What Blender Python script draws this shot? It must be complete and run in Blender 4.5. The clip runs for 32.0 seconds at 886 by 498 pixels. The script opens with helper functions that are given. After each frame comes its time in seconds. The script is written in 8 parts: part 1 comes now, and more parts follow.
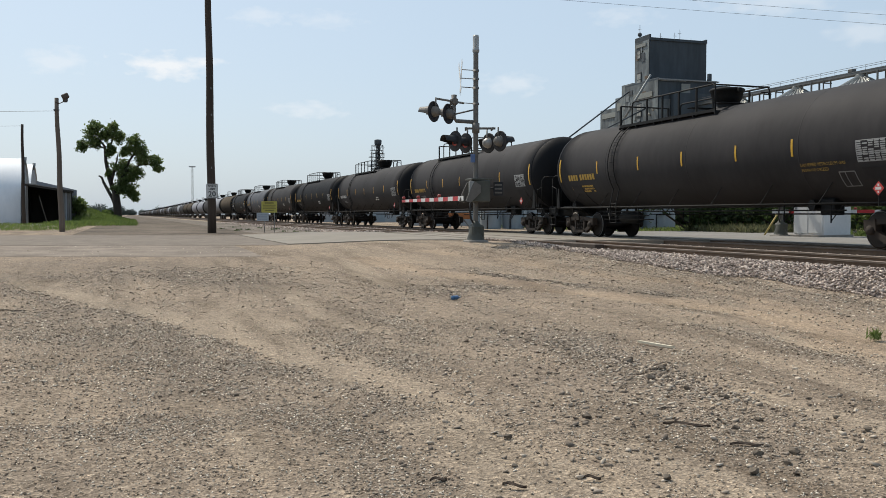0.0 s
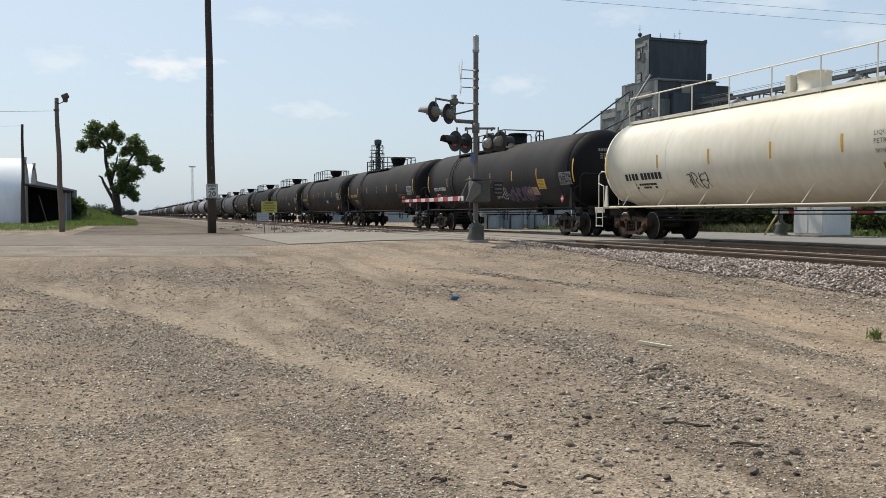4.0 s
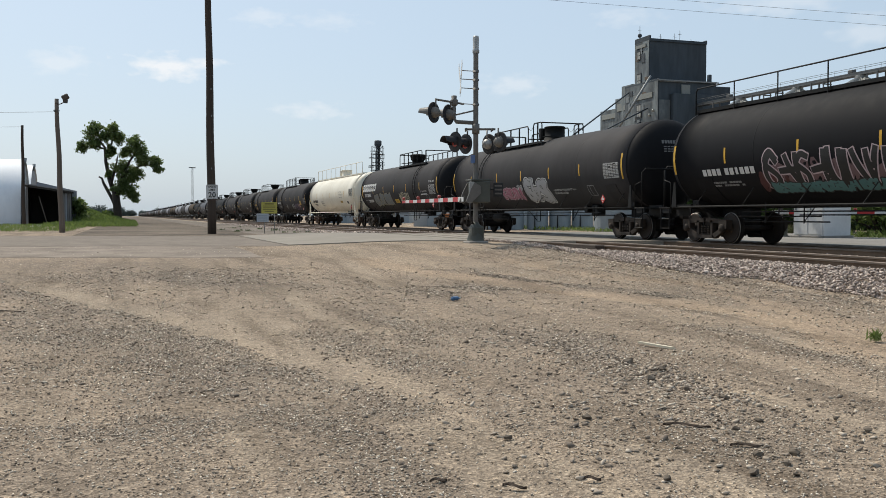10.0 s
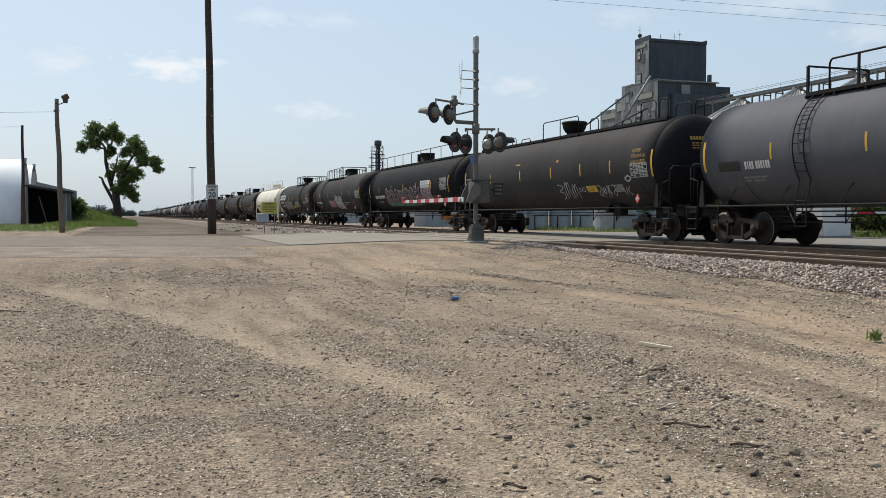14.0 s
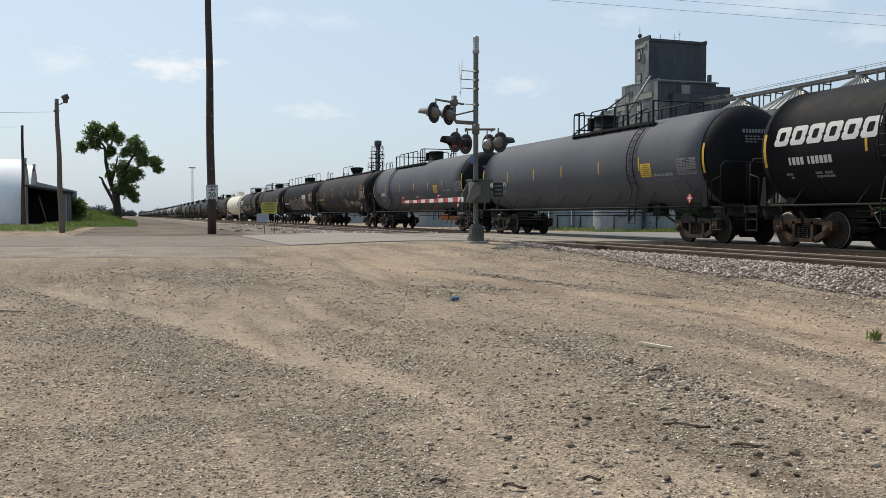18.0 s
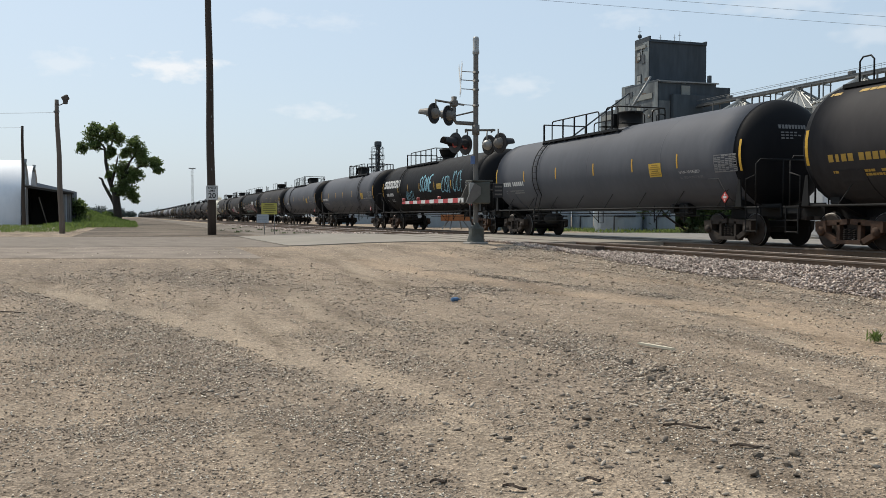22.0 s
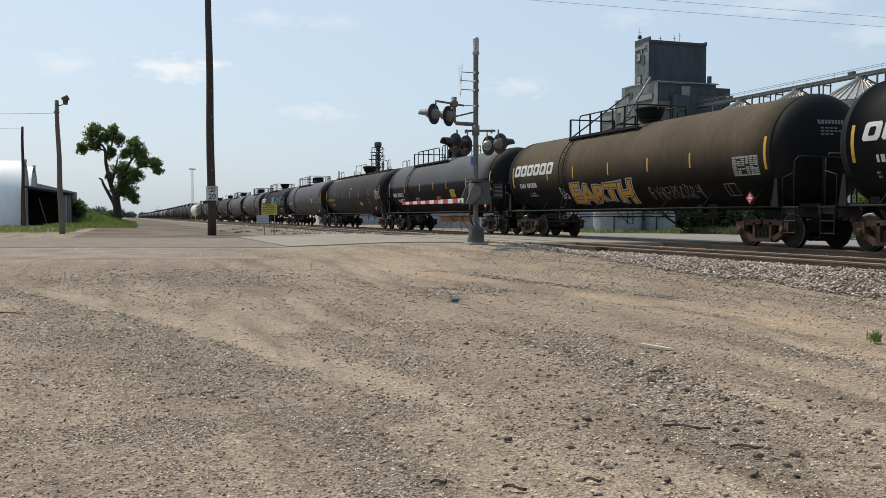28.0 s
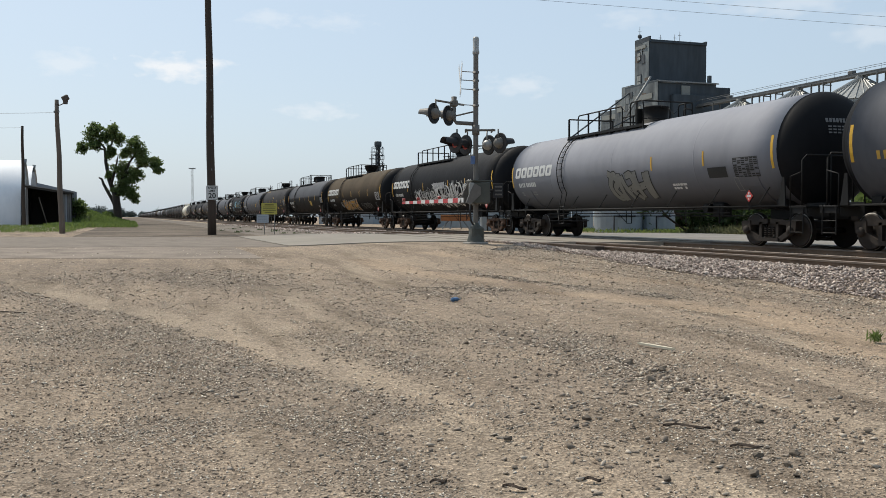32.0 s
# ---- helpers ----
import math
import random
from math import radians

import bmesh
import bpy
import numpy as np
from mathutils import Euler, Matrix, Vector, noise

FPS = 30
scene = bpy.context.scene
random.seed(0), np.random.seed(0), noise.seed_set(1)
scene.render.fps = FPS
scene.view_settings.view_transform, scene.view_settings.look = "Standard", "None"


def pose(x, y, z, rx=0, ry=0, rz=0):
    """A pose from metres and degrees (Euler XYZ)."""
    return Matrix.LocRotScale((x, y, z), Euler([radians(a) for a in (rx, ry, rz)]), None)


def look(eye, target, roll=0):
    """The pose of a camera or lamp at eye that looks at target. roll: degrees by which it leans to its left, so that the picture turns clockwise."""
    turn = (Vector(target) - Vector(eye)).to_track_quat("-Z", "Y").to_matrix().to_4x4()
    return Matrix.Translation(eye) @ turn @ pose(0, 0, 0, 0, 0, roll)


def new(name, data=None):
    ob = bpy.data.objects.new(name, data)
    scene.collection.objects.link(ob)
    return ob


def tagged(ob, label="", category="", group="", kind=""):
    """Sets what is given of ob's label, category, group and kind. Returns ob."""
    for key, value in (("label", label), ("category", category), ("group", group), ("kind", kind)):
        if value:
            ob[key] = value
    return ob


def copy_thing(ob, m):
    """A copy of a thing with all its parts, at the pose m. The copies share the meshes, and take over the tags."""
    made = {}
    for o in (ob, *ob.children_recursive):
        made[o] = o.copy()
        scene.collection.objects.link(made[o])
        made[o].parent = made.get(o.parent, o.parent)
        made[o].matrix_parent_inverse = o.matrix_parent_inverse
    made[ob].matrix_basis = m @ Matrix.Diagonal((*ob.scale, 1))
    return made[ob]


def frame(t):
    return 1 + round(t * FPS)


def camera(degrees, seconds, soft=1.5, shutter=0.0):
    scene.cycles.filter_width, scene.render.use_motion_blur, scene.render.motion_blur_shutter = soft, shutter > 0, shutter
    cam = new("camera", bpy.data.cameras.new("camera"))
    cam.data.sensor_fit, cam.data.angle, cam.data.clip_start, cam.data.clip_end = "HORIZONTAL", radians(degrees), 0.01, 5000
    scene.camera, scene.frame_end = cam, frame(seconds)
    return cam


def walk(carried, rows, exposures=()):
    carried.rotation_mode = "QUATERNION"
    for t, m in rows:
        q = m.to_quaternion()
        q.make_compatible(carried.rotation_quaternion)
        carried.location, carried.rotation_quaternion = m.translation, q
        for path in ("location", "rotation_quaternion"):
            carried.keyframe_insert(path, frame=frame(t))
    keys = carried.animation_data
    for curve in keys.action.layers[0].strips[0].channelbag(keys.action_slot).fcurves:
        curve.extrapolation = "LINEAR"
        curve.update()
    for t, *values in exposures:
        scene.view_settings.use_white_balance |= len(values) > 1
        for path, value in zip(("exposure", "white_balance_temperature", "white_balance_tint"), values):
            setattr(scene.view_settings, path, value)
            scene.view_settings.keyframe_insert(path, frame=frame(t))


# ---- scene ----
# The camera stands on a gravel lot; +Y runs along the railway, away from the eye, +X across it.
EYE = (0.0, 0.0, 1.35)
YAW, LENS = 19.08, 51.93
RAIL = 0.53                    # height of the rail heads above the lot
NEAR_TRACK, TRAIN_TRACK = 13.3, 17.5
LENGTH = 32.0

cam = camera(LENS, LENGTH, soft=0.8, shutter=0.0)


def aim(dip):
    """The camera's pose, dipped below the horizon by that many degrees."""
    y, d = radians(YAW), radians(dip)
    return look(EYE, (EYE[0] + math.sin(y) * math.cos(d), EYE[1] + math.cos(y) * math.cos(d), EYE[2] - math.sin(d)))


walk(cam, [(0.0, aim(2.152)), (5.8, aim(2.145)), (7.2, aim(2.10)), (17.8, aim(2.095)), (18.8, aim(2.045)),
           (25.5, aim(2.042)), (27.8, aim(2.005)), (29.0, aim(2.035)), (32.0, aim(2.04))])

# ---- light ----
SUN_FROM = Vector((-0.30, 0.76, 1.12)).normalized()
world = bpy.data.worlds.new("sky")
scene.world = world
world.use_nodes = True
nt = world.node_tree
sky = nt.nodes.new("ShaderNodeTexSky")
sky.sky_type, sky.sun_disc = "NISHITA", False
sky.sun_elevation = math.asin(SUN_FROM.z)
sky.sun_rotation = math.atan2(SUN_FROM.x, SUN_FROM.y)
sky.altitude, sky.air_density, sky.dust_density, sky.ozone_density = 300, 1.0, 3.0, 1.0
# summer haze: pale towards the sun's side of the sky, clearer and bluer away from it
way = nt.nodes.new("ShaderNodeTexCoord")
dot = nt.nodes.new("ShaderNodeVectorMath")
dot.operation = "DOT_PRODUCT"
dot.inputs[1].default_value = SUN_FROM
nt.links.new(way.outputs["Generated"], dot.inputs[0])
glow = nt.nodes.new("ShaderNodeMapRange")
glow.interpolation_type = "SMOOTHSTEP"
glow.inputs[1].default_value, glow.inputs[2].default_value, glow.inputs[3].default_value, glow.inputs[4].default_value = -0.75, 0.55, 0.02, 0.56
nt.links.new(dot.outputs["Value"], glow.inputs[0])
haze = nt.nodes.new("ShaderNodeMix")
haze.data_type = "RGBA"
haze.inputs[7].default_value = (6.95, 8.62, 10.15, 1)
nt.links.new(glow.outputs[0], haze.inputs[0])
nt.links.new(sky.outputs[0], haze.inputs[6])
nt.links.new(haze.outputs[2], nt.nodes["Background"].inputs[0])
nt.nodes["Background"].inputs[1].default_value = 0.1
lamp = bpy.data.lights.new("sun", "SUN")
lamp.energy, lamp.angle, lamp.color = 3.55, radians(0.8), (1.0, 0.92, 0.79)
sun = new("sun", lamp)
sun.matrix_world = look((0, 0, 60), Vector((0, 0, 60)) - SUN_FROM)
scene.view_settings.exposure = 0.0


# ---- materials ----
def material(name, base, second=None, rough=0.7, metal=0.0, grain=8.0, patch=0.7, bump=0.15, spread=0.0, amount=0.6, streak=1.0, third=None, spec=0.4, detail=8.0):
    """A surface with grain (fine) and patches (broad), between two colours; spread varies it from object to object."""
    m = bpy.data.materials.new(name)
    m.use_nodes = True
    t = m.node_tree
    n, link = t.nodes, t.links.new
    b = n["Principled BSDF"]
    b.inputs["Metallic"].default_value = metal
    b.inputs["Specular IOR Level"].default_value = spec
    co = n.new("ShaderNodeTexCoord")
    mp = n.new("ShaderNodeMapping")
    mp.inputs["Scale"].default_value = (1, 1, streak)
    link(co.outputs["Object"], mp.inputs[0])
    fine, wide = n.new("ShaderNodeTexNoise"), n.new("ShaderNodeTexNoise")
    fine.inputs["Scale"].default_value, fine.inputs["Detail"].default_value = grain, detail
    wide.inputs["Scale"].default_value, wide.inputs["Detail"].default_value = patch, 4
    link(mp.outputs[0], fine.inputs[0])
    link(mp.outputs[0], wide.inputs[0])
    second = second or tuple(c * 0.6 for c in base)
    both = n.new("ShaderNodeMath")
    both.operation = "MULTIPLY_ADD"
    link(wide.outputs[0], both.inputs[0])
    both.inputs[1].default_value = 0.6
    half = n.new("ShaderNodeMath")
    half.operation = "MULTIPLY"
    link(fine.outputs[0], half.inputs[0])
    half.inputs[1].default_value = 0.4
    link(half.outputs[0], both.inputs[2])
    ramp = n.new("ShaderNodeValToRGB")
    e = ramp.color_ramp.elements
    w = 0.5 - 0.22 * amount
    e[0].position, e[1].position = 0.5 - w * 0.5, 0.5 + w * 0.5
    e[0].color, e[1].color = (*second, 1), (*base, 1)
    if third:
        x = e.new(0.5)
        x.color = (*third, 1)
    link(both.outputs[0], ramp.inputs[0])
    last = ramp.outputs[0]
    if spread:
        info = n.new("ShaderNodeObjectInfo")
        rng = n.new("ShaderNodeMapRange")
        rng.inputs[3].default_value, rng.inputs[4].default_value = 1 - spread, 1 + spread
        link(info.outputs["Random"], rng.inputs[0])
        hsv = n.new("ShaderNodeHueSaturation")
        link(rng.outputs[0], hsv.inputs["Value"])
        link(last, hsv.inputs["Color"])
        last = hsv.outputs[0]
    link(last, b.inputs["Base Color"])
    rr = n.new("ShaderNodeMapRange")
    rr.inputs[3].default_value, rr.inputs[4].default_value = max(0.05, rough - 0.12), min(1, rough + 0.12)
    link(fine.outputs[0], rr.inputs[0])
    link(rr.outputs[0], b.inputs["Roughness"])
    if bump:
        bp = n.new("ShaderNodeBump")
        bp.inputs["Strength"].default_value = bump
        bp.inputs["Distance"].default_value = 0.02
        link(fine.outputs[0], bp.inputs["Height"])
        link(bp.outputs[0], b.inputs["Normal"])
    return m


def plain(name, base, rough=0.6, metal=0.0):
    return material(name, base, tuple(c * 0.82 for c in base), rough, metal, grain=20, patch=3, bump=0.05)


black_paint = material("black tank paint", (0.0138, 0.0143, 0.0163), (0.0085, 0.0088, 0.01), 0.66, grain=5, patch=0.5, bump=0.03, streak=0.35, spec=0.09)
dusty_paint = material("dusty black tank paint", (0.052, 0.0488, 0.0496), (0.027, 0.0256, 0.0262), 0.7, grain=5, patch=0.5, bump=0.04, streak=0.35, spec=0.12)
grey_paint = material("grey tank paint", (0.108, 0.113, 0.127), (0.077, 0.08, 0.091), 0.66, grain=5, patch=0.5, bump=0.03, streak=0.35, spec=0.14)
pale_grey_paint = material("pale grey tank paint", (0.31, 0.316, 0.345), (0.24, 0.245, 0.27), 0.66, grain=3, patch=0.3, bump=0.03, streak=0.35, spec=0.14)
brown_paint = material("rust-dusted tank paint", (0.125, 0.098, 0.068), (0.07, 0.056, 0.041), 0.8, grain=5, patch=0.5, bump=0.04, streak=0.35, spec=0.05)
cream_paint = material("cream tank paint", (0.78, 0.74, 0.63), (0.62, 0.57, 0.46), 0.5, grain=5, patch=0.6, bump=0.03, streak=0.35)
black_steel = material("black steel", (0.014, 0.014, 0.014), (0.008, 0.008, 0.008), 0.65, grain=15, patch=2, bump=0.08, spec=0.2)
cast_steel = material("dusty cast steel", (0.042, 0.030, 0.022), (0.016, 0.0125, 0.010), 0.8, grain=14, patch=3, bump=0.2, spread=0.3)
rust_steel = material("rusty cast steel", (0.085, 0.043, 0.024), (0.03, 0.018, 0.012), 0.85, grain=14, patch=3, bump=0.2, spread=0.25)
wheel_steel = material("wheel steel", (0.03, 0.022, 0.017), (0.014, 0.011, 0.009), 0.75, 0.1, grain=10, patch=2, bump=0.1, spread=0.3)
tread_steel = material("polished tread", (0.72, 0.70, 0.67), (0.55, 0.53, 0.5), 0.4, 0.4, grain=20, patch=3, bump=0.02)
yellow_mark = plain("yellow reflective strip", (0.62, 0.36, 0.03), 0.5)
white_mark = plain("white lettering paint", (0.62, 0.62, 0.6), 0.6)
gold_mark = plain("gold lettering paint", (0.45, 0.28, 0.05), 0.6)
red_mark = plain("red placard", (0.55, 0.06, 0.05), 0.5)
galvanised = material("galvanised steel", (0.30, 0.31, 0.31), (0.2, 0.21, 0.21), 0.55, 0.5, grain=12, patch=2, bump=0.05)
rail_steel = material("rail steel", (0.2, 0.132, 0.086), (0.11, 0.074, 0.05), 0.85, 0.0, grain=8, patch=1, bump=0.1)
rail_head = material("rail head", (0.2, 0.155, 0.122), (0.11, 0.086, 0.068), 0.6, 0.2, grain=10, patch=1, bump=0.03)
pole_wood = material("weathered creosoted pole wood", (0.075, 0.055, 0.042), (0.035, 0.026, 0.021), 0.9, grain=6, patch=1.5, bump=0.5, streak=0.06)
grey_wood = material("grey weathered pole wood", (0.19, 0.155, 0.125), (0.1, 0.08, 0.065), 0.9, grain=6, patch=1.5, bump=0.4, streak=0.06)
tie_wood = material("tie wood", (0.09, 0.07, 0.055), (0.04, 0.03, 0.025), 0.9, grain=9, patch=2, bump=0.4, spread=0.3)
concrete = material("pale road concrete", (0.30, 0.27, 0.228), (0.225, 0.203, 0.171), 0.9, grain=18, patch=0.6, bump=0.15, spec=0.1)
cast_concrete = material("foundation concrete", (0.30, 0.28, 0.25), (0.2, 0.185, 0.165), 0.9, grain=14, patch=2, bump=0.2)


# ---- mesh helpers ----
def part(name, bm, mat, parent=None, label="", smooth=False, data=None):
    """Links a bmesh as one mesh object under a thing or a part."""
    if data is None:
        data = bpy.data.meshes.new(name)
        bm.normal_update()
        bm.to_mesh(data)
        bm.free()
        if smooth:
            data.polygons.foreach_set("use_smooth", [True] * len(data.polygons))
        for m in (mat if isinstance(mat, (list, tuple)) else [mat]):
            data.materials.append(m)
    ob = new(name, data)
    if parent is not None:
        ob.parent = parent
    return tagged(ob, label)


def box(bm, c, s, bevel=0.0, m=None, mi=0):
    v = [bm.verts.new((c[0] + s[0] * (i & 1 or -1) * 0.5 if False else c[0] + s[0] * (0.5 if i & 1 else -0.5),
                       c[1] + s[1] * (0.5 if i & 2 else -0.5), c[2] + s[2] * (0.5 if i & 4 else -0.5))) for i in range(8)]
    fs = [bm.faces.new([v[i] for i in q]) for q in ((0, 2, 3, 1), (4, 5, 7, 6), (0, 1, 5, 4), (2, 6, 7, 3), (0, 4, 6, 2), (1, 3, 7, 5))]
    for f in fs:
        f.material_index = mi
    if bevel:
        r = bmesh.ops.bevel(bm, geom=list({e for f in fs for e in f.edges}), offset=bevel, segments=1, affect="EDGES")
        v = list({w for f in r["faces"] for w in f.verts} | {w for w in v if w.is_valid})
    if m is not None:
        bmesh.ops.transform(bm, matrix=m, verts=[w for w in v if w.is_valid])
    return bm


def ring(bm, c, u, w, r, seg):
    return [bm.verts.new(c + (u * math.cos(2 * math.pi * i / seg) + w * math.sin(2 * math.pi * i / seg)) * r) for i in range(seg)]


def tube(bm, pts, r, seg=6, closed=False, mi=0):
    """A round bar through the points; r is one radius or one for each point."""
    pts = [Vector(p) for p in pts]
    rs = r if isinstance(r, (list, tuple)) else [r] * len(pts)
    rings = []
    up = None
    for i, p in enumerate(pts):
        a = pts[max(0, i - 1)]
        b = pts[min(len(pts) - 1, i + 1)]
        if closed:
            a, b = pts[i - 1], pts[(i + 1) % len(pts)]
        d = (b - a).normalized()
        if up is None or abs(up.dot(d)) > 0.95:
            up = Vector((0, 0, 1)) if abs(d.z) < 0.9 else Vector((1, 0, 0))
        u = (up - d * up.dot(d)).normalized()
        up = u
        rings.append(ring(bm, p, u, d.cross(u), rs[i], seg))
    n = len(rings)
    for j in range(n if closed else n - 1):
        a, b = rings[j], rings[(j + 1) % n]
        for i in range(seg):
            f = bm.faces.new((a[i], a[(i + 1) % seg], b[(i + 1) % seg], b[i]))
            f.smooth = seg > 5
            f.material_index = mi
    if not closed:
        bm.faces.new(list(reversed(rings[0]))).material_index = mi
        bm.faces.new(rings[-1]).material_index = mi
    return bm


def lathe(bm, profile, axis="z", seg=24, centre=(0, 0, 0), mi=0, smooth=True, start=0.0, sweep=2 * math.pi):
    """Turns a profile of (radius, height) pairs round an axis."""
    cx, cy, cz = centre
    full = sweep > 6.28
    rows = []
    for r, h in profile:
        row = []
        for i in range(seg if full else seg + 1):
            a = start + sweep * i / seg
            c, s = r * math.cos(a), r * math.sin(a)
            p = {"z": (cx + c, cy + s, cz + h), "y": (cx + c, cy + h, cz + s), "x": (cx + h, cy + c, cz + s)}[axis]
            row.append(bm.verts.new(p))
        rows.append(row)
    n = len(rows[0])
    for a, b in zip(rows, rows[1:]):
        for i in range(n if full else n - 1):
            j = (i + 1) % n
            f = bm.faces.new((a[i], a[j], b[j], b[i]) if axis != "y" else (a[j], a[i], b[i], b[j]))
            f.smooth, f.material_index = smooth, mi
    if full:
        for row in (rows[0], rows[-1]):
            if (Vector(row[0].co) - Vector(row[n // 2].co)).length > 1e-4:
                bm.faces.new(row).material_index = mi
    return bm


def prism(bm, outline, axis, lo, hi, mi=0):
    """A convex outline of (a, b) pairs, pushed along an axis from lo to hi."""
    def at(a, b, h):
        return {"x": (h, a, b), "y": (a, h, b), "z": (a, b, h)}[axis]
    p = [bm.verts.new(at(a, b, lo)) for a, b in outline]
    q = [bm.verts.new(at(a, b, hi)) for a, b in outline]
    n = len(outline)
    fs = [bm.faces.new(p), bm.faces.new(list(reversed(q)))]
    for i in range(n):
        j = (i + 1) % n
        fs.append(bm.faces.new((p[j], p[i], q[i], q[j])))
    for f in fs:
        f.material_index = mi
    bmesh.ops.recalc_face_normals(bm, faces=fs)
    return bm


def thing(name, label, category, group="", kind="", at=None):
    ob = new(name)
    ob.empty_display_size = 0.2
    if at is not None:
        ob.matrix_basis = at
    return tagged(ob, label, category, group, kind)


def ease(v):
    v = np.clip(v, 0.0, 1.0)
    return v * v * (3 - 2 * v)


# wheel tracks of bare sand across the lot: half width, strength, points
TRACKS = ((0.26, 1.0, ((-2.6, 20.6), (-1.69, 18.07), (-1.02, 15.78), (-0.22, 13.97), (0.48, 12.08), (0.92, 10.69), (1.36, 9.7), (1.69, 8.62), (1.88, 7.56))),
          (0.2, 0.75, ((1.88, 7.56), (1.98, 6.55), (1.96, 5.61), (1.89, 4.81), (1.79, 4.17), (1.7, 3.3))),
          (0.15, 0.9, ((2.01, 16.39), (2.44, 15.28), (2.47, 13.9), (2.51, 12.34), (2.52, 10.99), (2.79, 9.91))),
          (0.24, 1.0, ((6.47, 26.0), (5.57, 23.5), (4.8, 19.95), (4.54, 17.79), (4.42, 16.07), (4.34, 14.21))),
          (0.42, 0.85, ((1.2, 13.2), (1.4, 12.02), (1.55, 10.6), (1.74, 9.45), (1.77, 7.98), (1.79, 6.83))),
          (0.36, 1.0, ((5.33, 21.45), (5.84, 17.74), (6.35, 15.89), (6.61, 14.19), (7.12, 13.12), (7.5, 11.29), (7.81, 10.39), (7.62, 9.05), (7.4, 7.9), (7.33, 7.3), (7.1, 4.0))),
          (0.34, 0.75, ((7.64, 23.22), (8.64, 20.16), (8.77, 16.17), (9.32, 14.97), (9.7, 13.6), (9.09, 11.56), (8.38, 9.43), (8.1, 6.0))),
          (0.12, 0.9, ((6.5, 10.4), (6.59, 9.54), (6.8, 8.54), (6.81, 7.66), (6.68, 6.64), (6.4, 4.5))),
          (0.12, 0.9, ((4.36, 6.4), (4.38, 5.89), (4.4, 5.51), (4.35, 5.15), (4.34, 4.87), (4.44, 4.44), (4.5, 3.8))),
          (0.2, 0.8, ((1.74, 5.53), (1.99, 5.26), (2.07, 4.75))),
          (0.16, 0.7, ((2.24, 4.5), (2.25, 3.81), (2.2, 3.2))),
          (0.13, 0.75, ((0.42, 6.79), (0.56, 6.08), (0.54, 5.34), (0.57, 4.79))),
          (0.18, 0.6, ((-0.86, 7.27), (-0.44, 6.58))),
          (0.18, 0.6, ((1.12, 7.65), (1.41, 6.96))),
          (0.16, 0.6, ((2.9, 4.6), (2.8, 4.0), (2.7, 3.3))),
          (0.14, 0.5, ((5.6, 7.2), (5.2, 5.6), (5.0, 4.4))))
# the strip beside the railway is stained a warmer ochre
OCHRE = (TRACKS[5], (0.7, 0.9, TRACKS[6][2]))
# rows where wheels have thrown up dark coarse gravel
GRIT = ((0.24, 1.0, ((-2.8, 19.3), (-2.13, 17.47), (-1.4, 15.36), (-0.58, 13.46), (0.14, 11.68), (0.42, 10.44), (0.89, 9.03), (1.32, 7.73), (1.52, 6.85), (1.67, 6.09))),
        (1.0, 0.95, ((-1.9, 22.5), (0.25, 20.4), (1.74, 17.57))),
        (0.22, 0.8, ((2.85, 11.49), (3.11, 10.32), (3.02, 8.99))),
        (0.24, 0.8, ((2.05, 10.43), (2.23, 9.46), (2.44, 7.72))),
        (0.3, 0.9, ((4.31, 15.29), (4.85, 13.87), (6.31, 14.22))),
        (0.16, 0.9, ((6.57, 9.4), (6.67, 8.67), (6.45, 7.49), (6.21, 6.76), (5.9, 5.2))),
        (0.22, 0.7, ((0.23, 5.96), (0.98, 6.17), (1.17, 5.27), (1.25, 4.2))),
        (0.35, 0.6, ((4.69, 9.3), (4.3, 7.38), (4.03, 6.05), (3.81, 5.06), (3.55, 4.2))),
        (0.5, 0.7, ((-1.4, 13.13), (-0.43, 11.14), (0.38, 9.48), (0.78, 7.14))),
        (0.13, 0.9, ((6.1, 18.6), (6.69, 17.03), (7.17, 15.15), (7.69, 13.97), (7.94, 13.08), (8.12, 12.06))))


def waves(x, y, seed, base, octaves=4):
    """Smooth uneven relief, between about -1 and 1."""
    g = np.random.RandomState(seed)
    out = 0.0
    amp = 1.0
    for k in range(octaves):
        for _ in range(3):
            a, p = g.uniform(0, 6.28), g.uniform(0, 6.28)
            f = base * (1.9 ** k) * g.uniform(0.8, 1.25)
            out = out + amp * np.sin(f * (x * math.cos(a) + y * math.sin(a)) + p) / 3
        amp *= 0.6
    return out


def near_lines(x, y, lines, wobble):
    """How near a place is to one of the lines, 0 to 1, with wandering edges."""
    out = np.zeros(np.broadcast(x, y).shape)
    jx, jy = x + wobble * waves(x, y, 8, 1.9), y + wobble * waves(x, y, 9, 1.9)
    for half, power, pts in lines:
        best = np.full(out.shape, 99.0)
        for (ax, ay), (bx, by) in zip(pts, pts[1:]):
            dx, dy = bx - ax, by - ay
            t = np.clip(((jx - ax) * dx + (jy - ay) * dy) / (dx * dx + dy * dy), 0, 1)
            best = np.minimum(best, np.hypot(jx - ax - t * dx, jy - ay - t * dy))
        out = np.maximum(out, power * ease(1.35 - best / half * 0.75))
    return out


